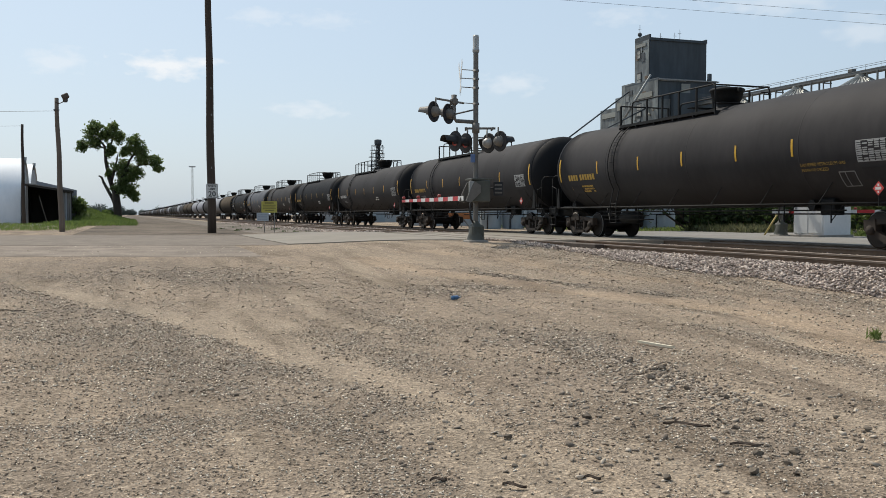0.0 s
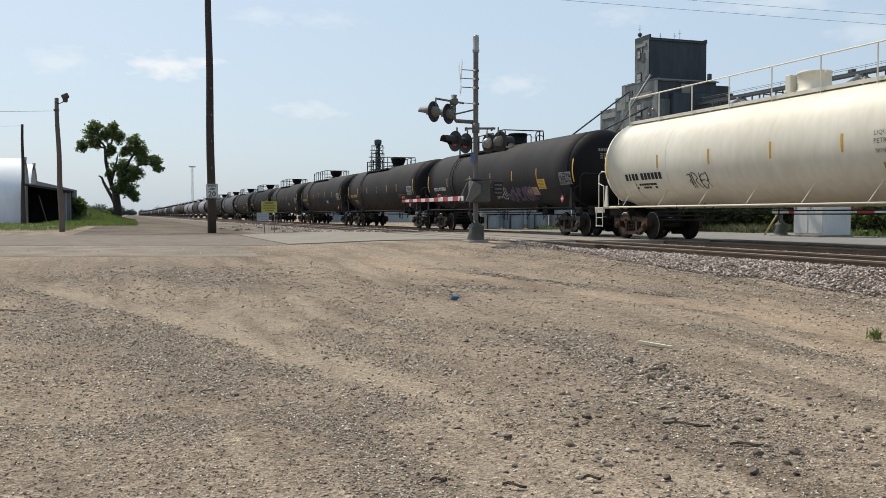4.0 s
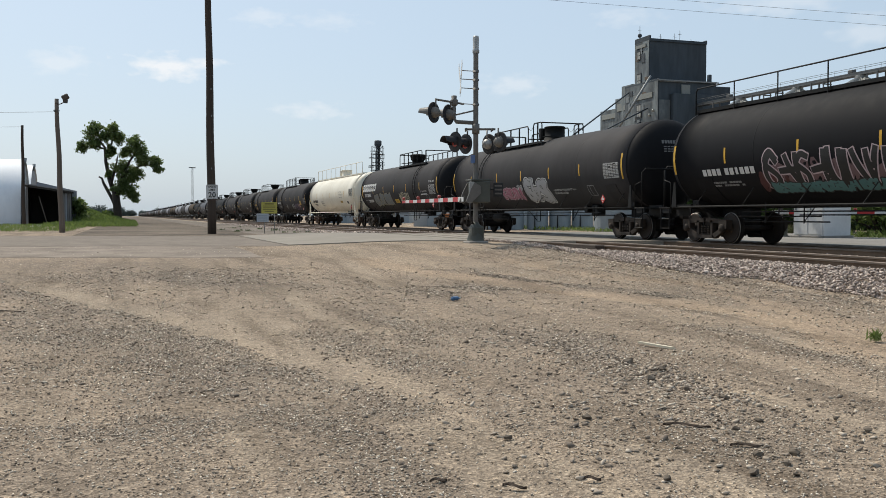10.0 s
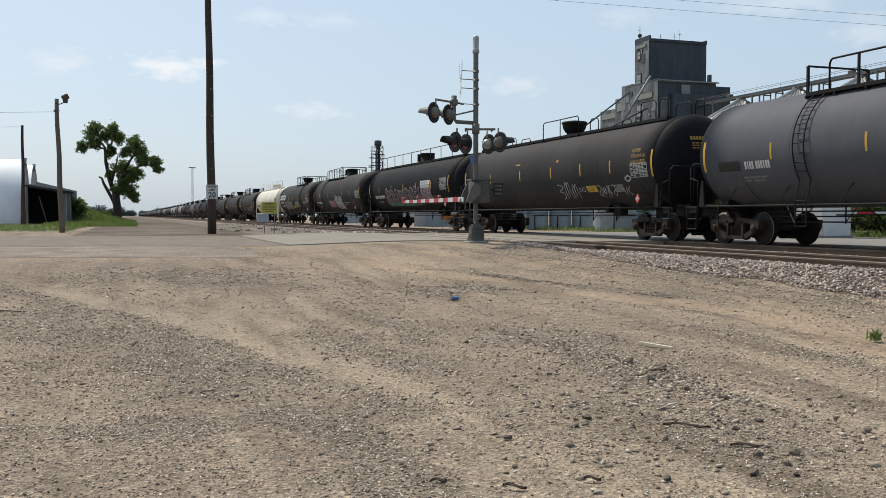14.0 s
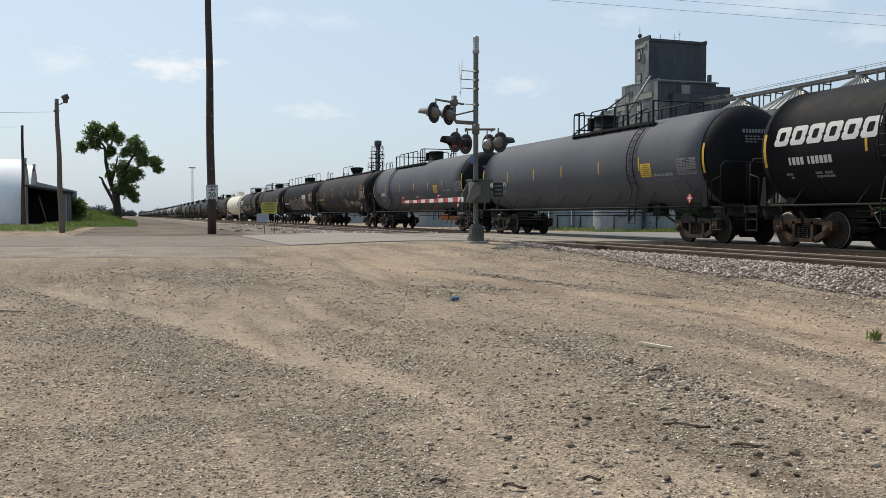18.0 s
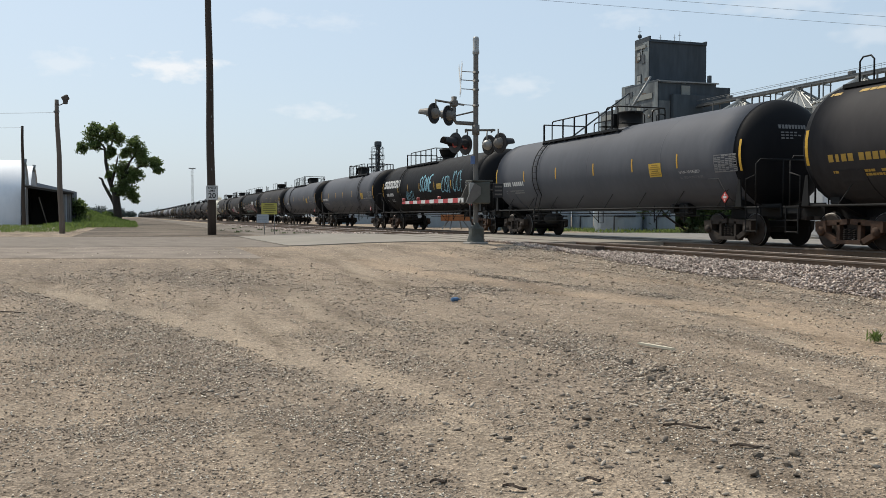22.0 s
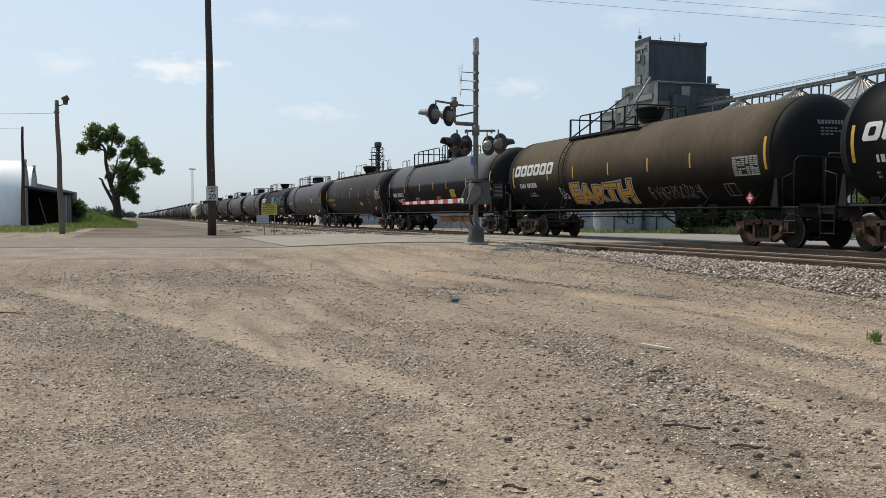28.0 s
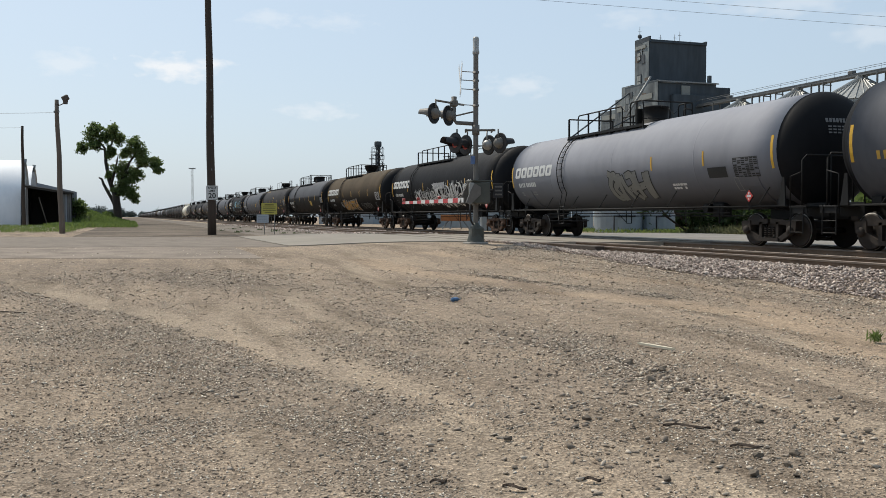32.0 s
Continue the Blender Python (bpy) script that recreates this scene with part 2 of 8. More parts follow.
def sandy(x, y):
    """How far the ground is bare sand rather than gravel, 0 to 1."""
    x, y = np.asarray(x, float), np.asarray(y, float)
    out = near_lines(x, y, TRACKS, 0.13)
    far = ease((y + 0.34 * x - 17) / 8.0) * ease((x - 3.0) / 4.0)
    return np.clip(np.maximum(out, far * (0.55 + 0.35 * waves(x, y, 12, 0.9))), 0, 1)


def gritty(x, y):
    """How far the ground is covered by dark coarse gravel, 0 to 1."""
    x, y = np.asarray(x, float), np.asarray(y, float)
    return np.clip(near_lines(x, y, GRIT, 0.2), 0, 1)


def lift(x, y):
    """The height of the ground: the lot, the rise to the road and the bank of the railway."""
    u = y + 0.34 * x
    z = 0.36 * ease((u - 9) / 21.0)
    z = z + 0.155 * ease((x - 4.0) / 5.0) * ease((u - 21) / 9.0) * (1 - ease((u - 46) / 5.0)) * (1 - ease((x - 11.2) / 0.9))
    z = z + np.maximum(0.36 - z, 0) * ease((x - 10.7) / 1.3)
    near = ease((60 - np.abs(y)) / 20.0) * ease((26 - np.abs(u)) / 6.0) * ease((11.2 - x) / 1.5)
    return z + near * (0.016 * waves(x, y, 4, 0.8) + 0.007 * waves(x, y, 5, 4.0, 3))


# ---- ground, road and railway ----
ground_mat = bpy.data.materials.new("gravel lot")


def gravel(m, lot=True):
    """Tan sand under grey crushed stone, with tyre ruts of a shape of their own and pebbles of two sizes."""
    m.use_nodes = True
    t = m.node_tree
    n, link = t.nodes, t.links.new
    b = n["Principled BSDF"]
    b.inputs["Specular IOR Level"].default_value = 0.1
    b.inputs["Roughness"].default_value = 0.95
    co = n.new("ShaderNodeTexCoord").outputs["Object"]

    def tex(kind, scale, detail=5, vec=co, rough=0.55):
        x = n.new("ShaderNodeTex" + kind)
        x.inputs["Scale"].default_value = scale
        if kind == "Noise":
            x.inputs["Detail"].default_value = detail
            x.inputs["Roughness"].default_value = rough
        link(vec, x.inputs["Vector"])
        return x

    def ramp(src, *stops):
        r = n.new("ShaderNodeValToRGB")
        e = r.color_ramp.elements
        e[0].position, e[0].color = stops[0][0], (*stops[0][1], 1)
        e[1].position, e[1].color = stops[-1][0], (*stops[-1][1], 1)
        for p, c in stops[1:-1]:
            e.new(p).color = (*c, 1)
        link(src, r.inputs[0])
        return r.outputs[0]

    def mix(fac, a, c, mode="MIX", f=1.0):
        x = n.new("ShaderNodeMix")
        x.data_type, x.blend_type = "RGBA", mode
        if fac is None:
            x.inputs[0].default_value = f
        else:
            link(fac, x.inputs[0])
        link(a, x.inputs[6])
        link(c, x.inputs[7])
        return x.outputs[2]

    # bare sand in the wheel tracks, crushed stone between them
    att = n.new("ShaderNodeAttribute")
    att.attribute_name = "sand"
    edge = n.new("ShaderNodeMath")
    edge.operation = "MULTIPLY_ADD"
    link(tex("Noise", 2.6, 8, rough=0.7).outputs[0], edge.inputs[0])
    edge.inputs[1].default_value = 0.9
    sub = n.new("ShaderNodeMath")
    sub.operation = "SUBTRACT"
    link(att.outputs["Fac"], sub.inputs[0])
    sub.inputs[1].default_value = 0.45
    link(sub.outputs[0], edge.inputs[2])
    ragged = n.new("ShaderNodeMath")
    ragged.operation = "MULTIPLY_ADD"
    link(tex("Noise", 11, 7, rough=0.8).outputs[0], ragged.inputs[0])
    ragged.inputs[1].default_value = 0.75
    less = n.new("ShaderNodeMath")
    less.operation = "SUBTRACT"
    link(edge.outputs[0], less.inputs[0])
    less.inputs[1].default_value = 0.375
    link(less.outputs[0], ragged.inputs[2])
    wide = tex("Noise", 0.35, 5)
    sand = ramp(tex("Noise", 14, 8).outputs[0], (0.3, (0.326, 0.263, 0.197)), (0.7, (0.423, 0.347, 0.265)))
    stone = ramp(tex("Noise", 9, 9, rough=0.75).outputs[0], (0.3, (0.200, 0.160, 0.121)), (0.5, (0.312, 0.249, 0.189)), (0.7, (0.437, 0.358, 0.274)))
    warm = n.new("ShaderNodeAttribute")
    warm.attribute_name = "ochre"
    sand = mix(warm.outputs["Fac"], sand, ramp(tex("Noise", 6, 8).outputs[0], (0.3, (0.344, 0.260, 0.184)), (0.7, (0.451, 0.350, 0.255))))
    base = mix(ramp(ragged.outputs[0], (0.16, (0, 0, 0)), (0.78, (0.76, 0.76, 0.76))), stone, sand)
    grey = ramp(tex("Noise", 30, 8).outputs[0], (0.3, (0.115, 0.094, 0.077)), (0.7, (0.245, 0.202, 0.166)))
    # long streaks along the way that wheels have gone
    along = n.new("ShaderNodeMapping")
    along.inputs["Rotation"].default_value = (0, 0, radians(-17))
    along.inputs["Scale"].default_value = (1.5, 0.22, 1)
    link(co, along.inputs[0])
    streak = tex("Noise", 1.0, 7, along.outputs[0], 0.62)
    base = mix(None, base, ramp(streak.outputs[0], (0.34, (0.58, 0.56, 0.54)), (0.5, (0.93, 0.925, 0.92)), (0.66, (1.1, 1.075, 1.04))), "MULTIPLY", 0.95)
    base = mix(ramp(wide.outputs[0], (0.50, (0, 0, 0)), (0.66, (0.34, 0.34, 0.34))), base, grey)
    coarse = n.new("ShaderNodeAttribute")
    coarse.attribute_name = "grit"
    clotted = n.new("ShaderNodeMath")
    clotted.operation = "MULTIPLY"
    link(coarse.outputs["Fac"], clotted.inputs[0])
    link(ramp(tex("Noise", 5, 8, rough=0.75).outputs[0], (0.36, (0.05, 0.05, 0.05)), (0.64, (0.7, 0.7, 0.7))), clotted.inputs[1])
    base = mix(clotted.outputs[0], base, grey)
    peb = tex("Voronoi", 38)
    peb2 = tex("Voronoi", 95)
    cell = ramp(peb.outputs["Color"], (0.0, (0.42, 0.41, 0.4)), (0.45, (1.0, 1.0, 1.0)), (0.8, (1.1, 1.1, 1.1)), (0.95, (1.85, 1.81, 1.74)))
    cell2 = ramp(peb2.outputs["Color"], (0.0, (0.34, 0.335, 0.33)), (0.55, (1.0, 1.0, 1.0)), (1.0, (1.85, 1.83, 1.78)))
    loose = ramp(tex("Noise", 1.5, 7, rough=0.72).outputs[0], (0.38, (0.3, 0.3, 0.3)), (0.6, (1, 1, 1)))
    base = mix(loose, base, mix(None, base, cell, "MULTIPLY", 1.0))
    base = mix(ramp(tex("Noise", 1.1, 8, rough=0.75).outputs[0], (0.54, (0, 0, 0)), (0.72, (0.6, 0.6, 0.6))), base, mix(None, base, grey, "MIX", 0.75))
    base = mix(None, base, cell2, "MULTIPLY", 0.62)
    # crusts, clods and damp specks at a hand's breadth, uneven from place to place
    clod = ramp(tex("Noise", 15, 10, rough=0.86).outputs[0], (0.37, (0.58, 0.57, 0.56)), (0.47, (0.95, 0.95, 0.95)), (0.55, (1.04, 1.04, 1.04)), (0.65, (1.34, 1.33, 1.31)))
    base = mix(ramp(tex("Noise", 0.9, 6, rough=0.65).outputs[0], (0.36, (0.35, 0.35, 0.35)), (0.6, (1, 1, 1))), base, mix(None, base, clod, "MULTIPLY", 1.0))
    link(base, b.inputs["Base Color"])
    h = n.new("ShaderNodeMath")
    h.operation = "ADD"
    link(peb.outputs["Distance"], h.inputs[0])
    link(tex("Noise", 60, 6).outputs[0], h.inputs[1])
    bp = n.new("ShaderNodeBump")
    bp.inputs["Strength"].default_value, bp.inputs["Distance"].default_value = 1.0, 0.013
    link(h.outputs[0], bp.inputs["Height"])
    link(bp.outputs[0], b.inputs["Normal"])


gravel(ground_mat)


def grid_steps(lo, hi, near, far, fine, grow=1.16):
    """Steps that are fine between near and far and widen beyond."""
    v = [near]
    while v[-1] < far:
        v.append(v[-1] + fine)
    d = fine
    while v[-1] < hi:
        d *= grow
        v.append(min(hi, v[-1] + d))
    d, w = fine, [near]
    while w[-1] > lo:
        d *= grow
        w.append(max(lo, w[-1] - d))
    return sorted(set(w + v))


def ground_sheet():
    xs = np.array(grid_steps(-4000, 4000, -8, 13, 0.11))
    ys = np.array(grid_steps(-400, 4500, 2.2, 28, 0.11))
    X, Y = np.meshgrid(xs, ys)
    sand = sandy(X, Y)
    Z = lift(X, Y) - 0.014 * sand * (Y < 24)
    w = len(xs)
    verts = np.stack([X, Y, Z], -1).reshape(-1, 3)
    i, j = np.meshgrid(np.arange(w - 1), np.arange(len(ys) - 1))
    q = (j * w + i).ravel()
    f = np.stack([q, q + 1, q + w + 1, q + w], 1)
    me = bpy.data.meshes.new("ground")
    me.vertices.add(len(verts))
    me.vertices.foreach_set("co", verts.ravel())
    me.loops.add(f.size)
    me.loops.foreach_set("vertex_index", f.ravel())
    me.polygons.add(len(f))
    me.polygons.foreach_set("loop_start", np.arange(0, f.size, 4))
    me.update(calc_edges=True)
    me.polygons.foreach_set("use_smooth", np.ones(len(f), bool))
    for label, values in (("sand", sand), ("grit", gritty(X, Y)), ("ochre", np.clip(near_lines(X, Y, OCHRE, 0.3), 0, 1))):
        me.attributes.new(label, "FLOAT", "POINT").data.foreach_set("value", values.ravel())
    me.materials.append(ground_mat)
    return tagged(new("ground", me), "sandy gravel lot with tyre tracks and loose stones", "ground", kind="structure")


ground_sheet()

asphalt = material("worn pale asphalt", (0.245, 0.21, 0.176), (0.165, 0.141, 0.118), 0.95, grain=18, patch=1.6, bump=0.3, amount=1.1, spec=0.06)
yard_mat = material("grey yard paving", (0.27, 0.255, 0.232), (0.2, 0.187, 0.17), 0.95, grain=20, patch=0.4, bump=0.2, spec=0.08)


def strip(name, label, mat, x0, x1, u0, u1, up, category="road", step=0.6, flat=None):
    """A paved sheet between two lines along the road, laid over the ground."""
    bm = bmesh.new()
    n = max(2, int((x1 - x0) / step))
    k = max(2, int((u1 - u0) / 1.2))
    rows = []
    for j in range(k + 1):
        u = u0 + (u1 - u0) * j / k
        row = []
        for i in range(n + 1):
            x = x0 + (x1 - x0) * i / n
            y = u - 0.34 * x
            row.append(bm.verts.new((x, y, (lift(x, y) if flat is None else flat) + up)))
        rows.append(row)
    for a, c in zip(rows, rows[1:]):
        for i in range(n):
            bm.faces.new((a[i], a[i + 1], c[i + 1], c[i]))
    r = bmesh.ops.extrude_face_region(bm, geom=bm.faces[:])
    bmesh.ops.translate(bm, verts=[v for v in r["geom"] if isinstance(v, bmesh.types.BMVert)], vec=(0, 0, -0.12))
    bmesh.ops.recalc_face_normals(bm, faces=bm.faces[:])
    return tagged(part(name, bm, mat, smooth=False), label, category, kind="structure")


strip("road", "worn pale asphalt road beside the gravel lot", asphalt, -70, 4.9, 31.14, 46, 0.01)
apron_mat = material("gritty worn apron", (0.30, 0.253, 0.21), (0.175, 0.147, 0.121), 0.95, grain=16, patch=0.8, bump=0.5, spec=0.06, amount=1.2)
strip("road_apron", "gritty asphalt apron along the road's edge", apron_mat, -70, 3.2, 24.2, 31.1, 0.004)
strip("road_concrete", "pale concrete road slab leading to the railway crossing", concrete, 4.95, 11.7, 31.4, 45.5, 0.03)
for x0, x1 in ((11.68, 12.46), (12.68, 13.92), (14.14, 16.66), (16.88, 18.12), (18.34, 19.3)):
    strip("road_crossing", "pale concrete crossing slab between the rails", concrete, x0, x1, 31.6, 45.5, 0.0, flat=RAIL - 0.012, step=0.4)
strip("road_far", "pale paved yard behind the railway", yard_mat, 19.3, 60, 25.5, 50, 0.0, flat=RAIL - 0.02, step=2)


lane_mat = material("grey-brown gravel lane", (0.185, 0.152, 0.12), (0.085, 0.069, 0.054), 0.95, grain=4, patch=0.25, bump=0.4, spec=0.06, amount=1.4)
bm = bmesh.new()
rows = []
for k in range(41):
    y = 46.02 + 900 * (k / 40) ** 2.2
    rows.append([bm.verts.new((x, y - 0.34 * x * (1 - k / 40), (float(lift(x, y)) if y < 120 else 0.36) + 0.012)) for x in (-2.6, 0.0, 3.0, 6.4)])
for a, b in zip(rows, rows[1:]):
    for i in range(3):
        bm.faces.new((a[i], a[i + 1], b[i + 1], b[i]))
tagged(part("road_lane", bm, lane_mat), "grey-brown gravel lane running beside the railway", "road", kind="structure")


verge_mat = material("grey-brown verge gravel", (0.23, 0.198, 0.165), (0.105, 0.09, 0.074), 0.95, grain=5, patch=0.5, bump=0.5, spec=0.06, amount=1.5)
bm = bmesh.new()
rows = []
for k in range(41):
    y = 46.04 + 900 * (k / 40) ** 2.2
    rows.append([bm.verts.new((x, y - 0.34 * x * (1 - k / 40), (float(lift(x, y)) if y < 120 else 0.36) + 0.014)) for x in (6.42, 7.8, 9.2, 10.6)])
for a, b in zip(rows, rows[1:]):
    for i in range(3):
        bm.faces.new((a[i], a[i + 1], b[i + 1], b[i]))
tagged(part("ground_verge", bm, verge_mat), "grey-brown gravel verge between lane and railway", "verge", kind="structure")
bm = bmesh.new()
box(bm, (12.27, 23.2, RAIL - 0.055), (0.3, 1.9, 0.12), 0.015)
tagged(part("crossing_plank", bm, tie_wood), "dark worn plank beside the rail at the crossing", "plank")


def rail(x, name_label):
    """A rail: foot, web and head."""
    top = thing("rail", name_label, "rail", group="railway rails", kind="structure", at=pose(x, 0, RAIL))
    y0, y1 = -60, 2600
    bm = bmesh.new()
    box(bm, (0, (y0 + y1) / 2, -0.16), (0.15, y1 - y0, 0.022))
    box(bm, (0, (y0 + y1) / 2, -0.095), (0.018, y1 - y0, 0.11))
    part("foot_and_web", bm, rail_steel, top, "brown rusty foot and web")
    bm = bmesh.new()
    prism(bm, [(-0.036, -0.042), (0.036, -0.042), (0.037, -0.008), (0.028, 0.0), (-0.028, 0.0), (-0.037, -0.008)], "y", y0, y1)
    part("head", bm, rail_head, top, "worn shiny rail head")


for x in (NEAR_TRACK - 0.753, NEAR_TRACK + 0.753, TRAIN_TRACK - 0.753, TRAIN_TRACK + 0.753):
    rail(x, "brown steel rail on wooden ties in ballast")


def ties(x0):
    bm = bmesh.new()
    box(bm, (0, 0, 0), (2.6, 0.23, 0.18), 0.008)
    first = part("tie", bm, tie_wood)
    tagged(first, "dark wooden railway tie bedded in ballast", "tie", "railway ties", "structure")
    first.matrix_basis = pose(x0, 2.0, RAIL - 0.262)
    for i in range(1, 90):
        y = 2.0 + 0.52 * i
        if 24.5 < y < 41 - 0.34 * (x0 - 13):
            continue
        copy_thing(first, pose(x0 + random.uniform(-0.03, 0.03), y, RAIL - 0.262 + random.uniform(-0.008, 0.004), 0, 0, random.uniform(-0.7, 0.7)))


ties(NEAR_TRACK)
ties(TRAIN_TRACK)


def rough_rock(g, count=14):
    """An angular broken stone: the hull of random points."""
    bm = bmesh.new()
    for p in g.normal(size=(count, 3)):
        bm.verts.new(Vector(p / np.linalg.norm(p) * g.uniform(0.75, 1.1)))
    bmesh.ops.convex_hull(bm, input=bm.verts[:])
    bmesh.ops.delete(bm, geom=[v for v in bm.verts if not v.link_faces], context="VERTS")
    bmesh.ops.triangulate(bm, faces=bm.faces[:])
    bm.verts.index_update()
    v = np.array([c.co[:] for c in bm.verts])
    f = np.array([[c.index for c in t.verts] for t in bm.faces])
    bm.free()
    return v, f


def stones(name, label, places, radii, mat, seed, category="gravel", cheap=False, sink=0.3, flat=1.0, pile=0.0):
    """Loose angular stones, joined: uncountable."""
    g = np.random.RandomState(seed)
    made = [rough_rock(g, 7 if cheap else 9) for _ in range(14)]
    allv, allf, base = [], [], 0
    for k, (bv, bf) in enumerate(made):
        at, rad = places[k::14], radii[k::14]
        n = len(at)
        if not n:
            continue
        s = rad[:, None] * g.uniform((0.85, 0.65, 0.45 * flat), (1.4, 1.05, 0.85 * flat), (n, 3))
        v = bv[None] * s[:, None, :]
        a, t = g.uniform(0, 6.28, n)[:, None], g.uniform(-0.5, 0.5, n)[:, None]
        x, y, z = v[..., 0] * np.cos(t) - v[..., 2] * np.sin(t), v[..., 1], v[..., 0] * np.sin(t) + v[..., 2] * np.cos(t)
        x, y = x * np.cos(a) - y * np.sin(a), x * np.sin(a) + y * np.cos(a)
        px, py = at[:, 0], at[:, 1]
        pz = lift(px, py) + pile * g.rand(n) ** 2 + s[:, 2] * (1 - sink) * 0.6 - 0.012 * sandy(px, py) * (py < 24)
        allv.append(np.stack([x + px[:, None], y + py[:, None], z + pz[:, None]], -1).reshape(-1, 3))
        allf.append((bf[None] + (base + np.arange(n) * len(bv))[:, None, None]).reshape(-1, 3))
        base += n * len(bv)
    v, f = np.concatenate(allv), np.concatenate(allf)
    me = bpy.data.meshes.new(name)
    me.vertices.add(len(v))
    me.vertices.foreach_set("co", v.ravel())
    me.loops.add(f.size)
    me.loops.foreach_set("vertex_index", f.ravel())
    me.polygons.add(len(f))
    me.polygons.foreach_set("loop_start", np.arange(0, f.size, 3))
    me.update(calc_edges=True)
    me.materials.append(mat)
    return tagged(new(name, me), label, category, kind="stuff")


def island_stone(name, dark, mid, light):
    m = material(name, mid, dark, 0.92, grain=25, patch=6, bump=0.3)
    t = m.node_tree
    geo = t.nodes.new("ShaderNodeNewGeometry")
    r = t.nodes.new("ShaderNodeValToRGB")
    e = r.color_ramp.elements
    e[0].color, e[1].color = (*dark, 1), (*light, 1)
    e[0].position = 0.08
    e.new(0.5).color = (*mid, 1)
    t.links.new(geo.outputs["Random Per Island"], r.inputs[0])
    mx = t.nodes.new("ShaderNodeMix")
    mx.data_type = "RGBA"
    mx.inputs[0].default_value = 0.8
    b = t.nodes["Principled BSDF"]
    t.links.new(b.inputs["Base Color"].links[0].from_socket, mx.inputs[6])
    t.links.new(r.outputs[0], mx.inputs[7])
    t.links.new(mx.outputs[2], b.inputs["Base Color"])
    return m


ballast_mat = island_stone("railway ballast", (0.14, 0.112, 0.096), (0.43, 0.348, 0.295), (0.78, 0.67, 0.58))
chunk_mat = island_stone("broken slabby stone", (0.12, 0.094, 0.072), (0.345, 0.28, 0.216), (0.66, 0.56, 0.445))
pebble_mat = island_stone("lot pebbles", (0.135, 0.104, 0.078), (0.43, 0.348, 0.262), (0.9, 0.8, 0.66))


g = np.random.RandomState(3)
n = 44000
y = 3 + 25.5 * g.rand(n) ** 0.8
w = 0.3 + 0.3 * waves(y, 0 * y, 7, 0.9)
x = 10.75 + w * 0.6 + (1.75 - w * 0.6) * g.rand(n)
stones("ballast_shoulder", "grey crushed-stone ballast on the track's shoulder", np.stack([x, y], 1), 0.02 + 0.032 * g.rand(n) ** 1.5, ballast_mat, 3, "ballast", cheap=True, pile=0.05)
n = 10000
stones("ballast_bed", "grey crushed-stone ballast between the rails", np.stack([g.uniform(12.6, 20.0, n), g.uniform(5, 26, n)], 1), g.uniform(0.028, 0.055, n), ballast_mat, 4, "ballast")
n = 8000
stones("ballast_beyond", "grey ballast beside the track past the road", np.stack([10.2 + 9.4 * g.rand(n), 42 + 75 * g.rand(n) ** 1.6], 1), g.uniform(0.05, 0.1, n), ballast_mat, 5, "ballast")
n = 2600
y = 3 + 22 * g.rand(n)
stones("strewn_ballast", "loose ballast stones strewn beside the shoulder", np.stack([10.9 - 1.6 * g.rand(n) ** 2.2, y], 1), 0.01 + 0.03 * g.rand(n) ** 1.6, pebble_mat, 9, "ballast", flat=0.7)


def over_lot(n, near, far, seed, half=28.5):
    """Places over the lot within the wedge before the eye, fewer where it is sand."""
    q = np.random.RandomState(seed)
    d = np.sqrt(near * near + (far * far - near * near) * q.rand(n))
    a = np.radians(YAW + q.uniform(-half, half, n))
    p = np.stack([d * np.sin(a), d * np.cos(a)], 1)
    patchy = 0.5 + 0.5 * waves(p[:, 0], p[:, 1], 14, 1.4)
    grit = gritty(p[:, 0], p[:, 1])
    keep = (1 - 0.93 * sandy(p[:, 0], p[:, 1]) * (1 - 0.6 * grit)) * (0.14 + 0.5 * np.clip(patchy, 0, 1.2) ** 1.8 * (1 - 0.55 * ease((p[:, 0] - 2.2) / 2.0)) + 0.6 * grit)
    return p[(q.rand(n) < keep) & (p[:, 0] < 10.9)]


for near, far, count, lo, hi, seed in ((2.7, 6.5, 125000, 0.003, 0.0135, 61), (6.5, 11.5, 110000, 0.0045, 0.0185, 62), (11.5, 20, 80000, 0.007, 0.026, 63), (20, 31, 8000, 0.011, 0.03, 64)):
    p = over_lot(count, near, far, seed)
    q = np.random.RandomState(seed + 9)
    stones("lot_gravel", "small loose stones scattered over the gravel lot", p, lo + (hi - lo) * q.rand(len(p)) ** 3.0, pebble_mat, seed, cheap=True, flat=1.0 if near < 11 else 0.8)
p = over_lot(4200, 2.8, 21, 71)
stones("lot_stones", "larger loose stones on the gravel lot", p, (0.012 + 0.018 * np.random.RandomState(5).rand(len(p)) ** 2) * (0.8 + 0.035 * p[:, 1]), chunk_mat, 72, flat=0.7)
q = np.random.RandomState(75)
band = np.stack([3.2 + 0.95 * q.normal(size=560), 5.6 + 1.5 * q.normal(size=560)], 1)
band[:, 0] += (band[:, 1] - 5.6) * 0.30
band = band[(band[:, 1] > 3.2)]
stones("rubble", "broken stones and clods in a loose band across the lot", band, 0.012 + 0.028 * q.rand(len(band)) ** 1.6, chunk_mat, 76, "rubble", flat=0.6)

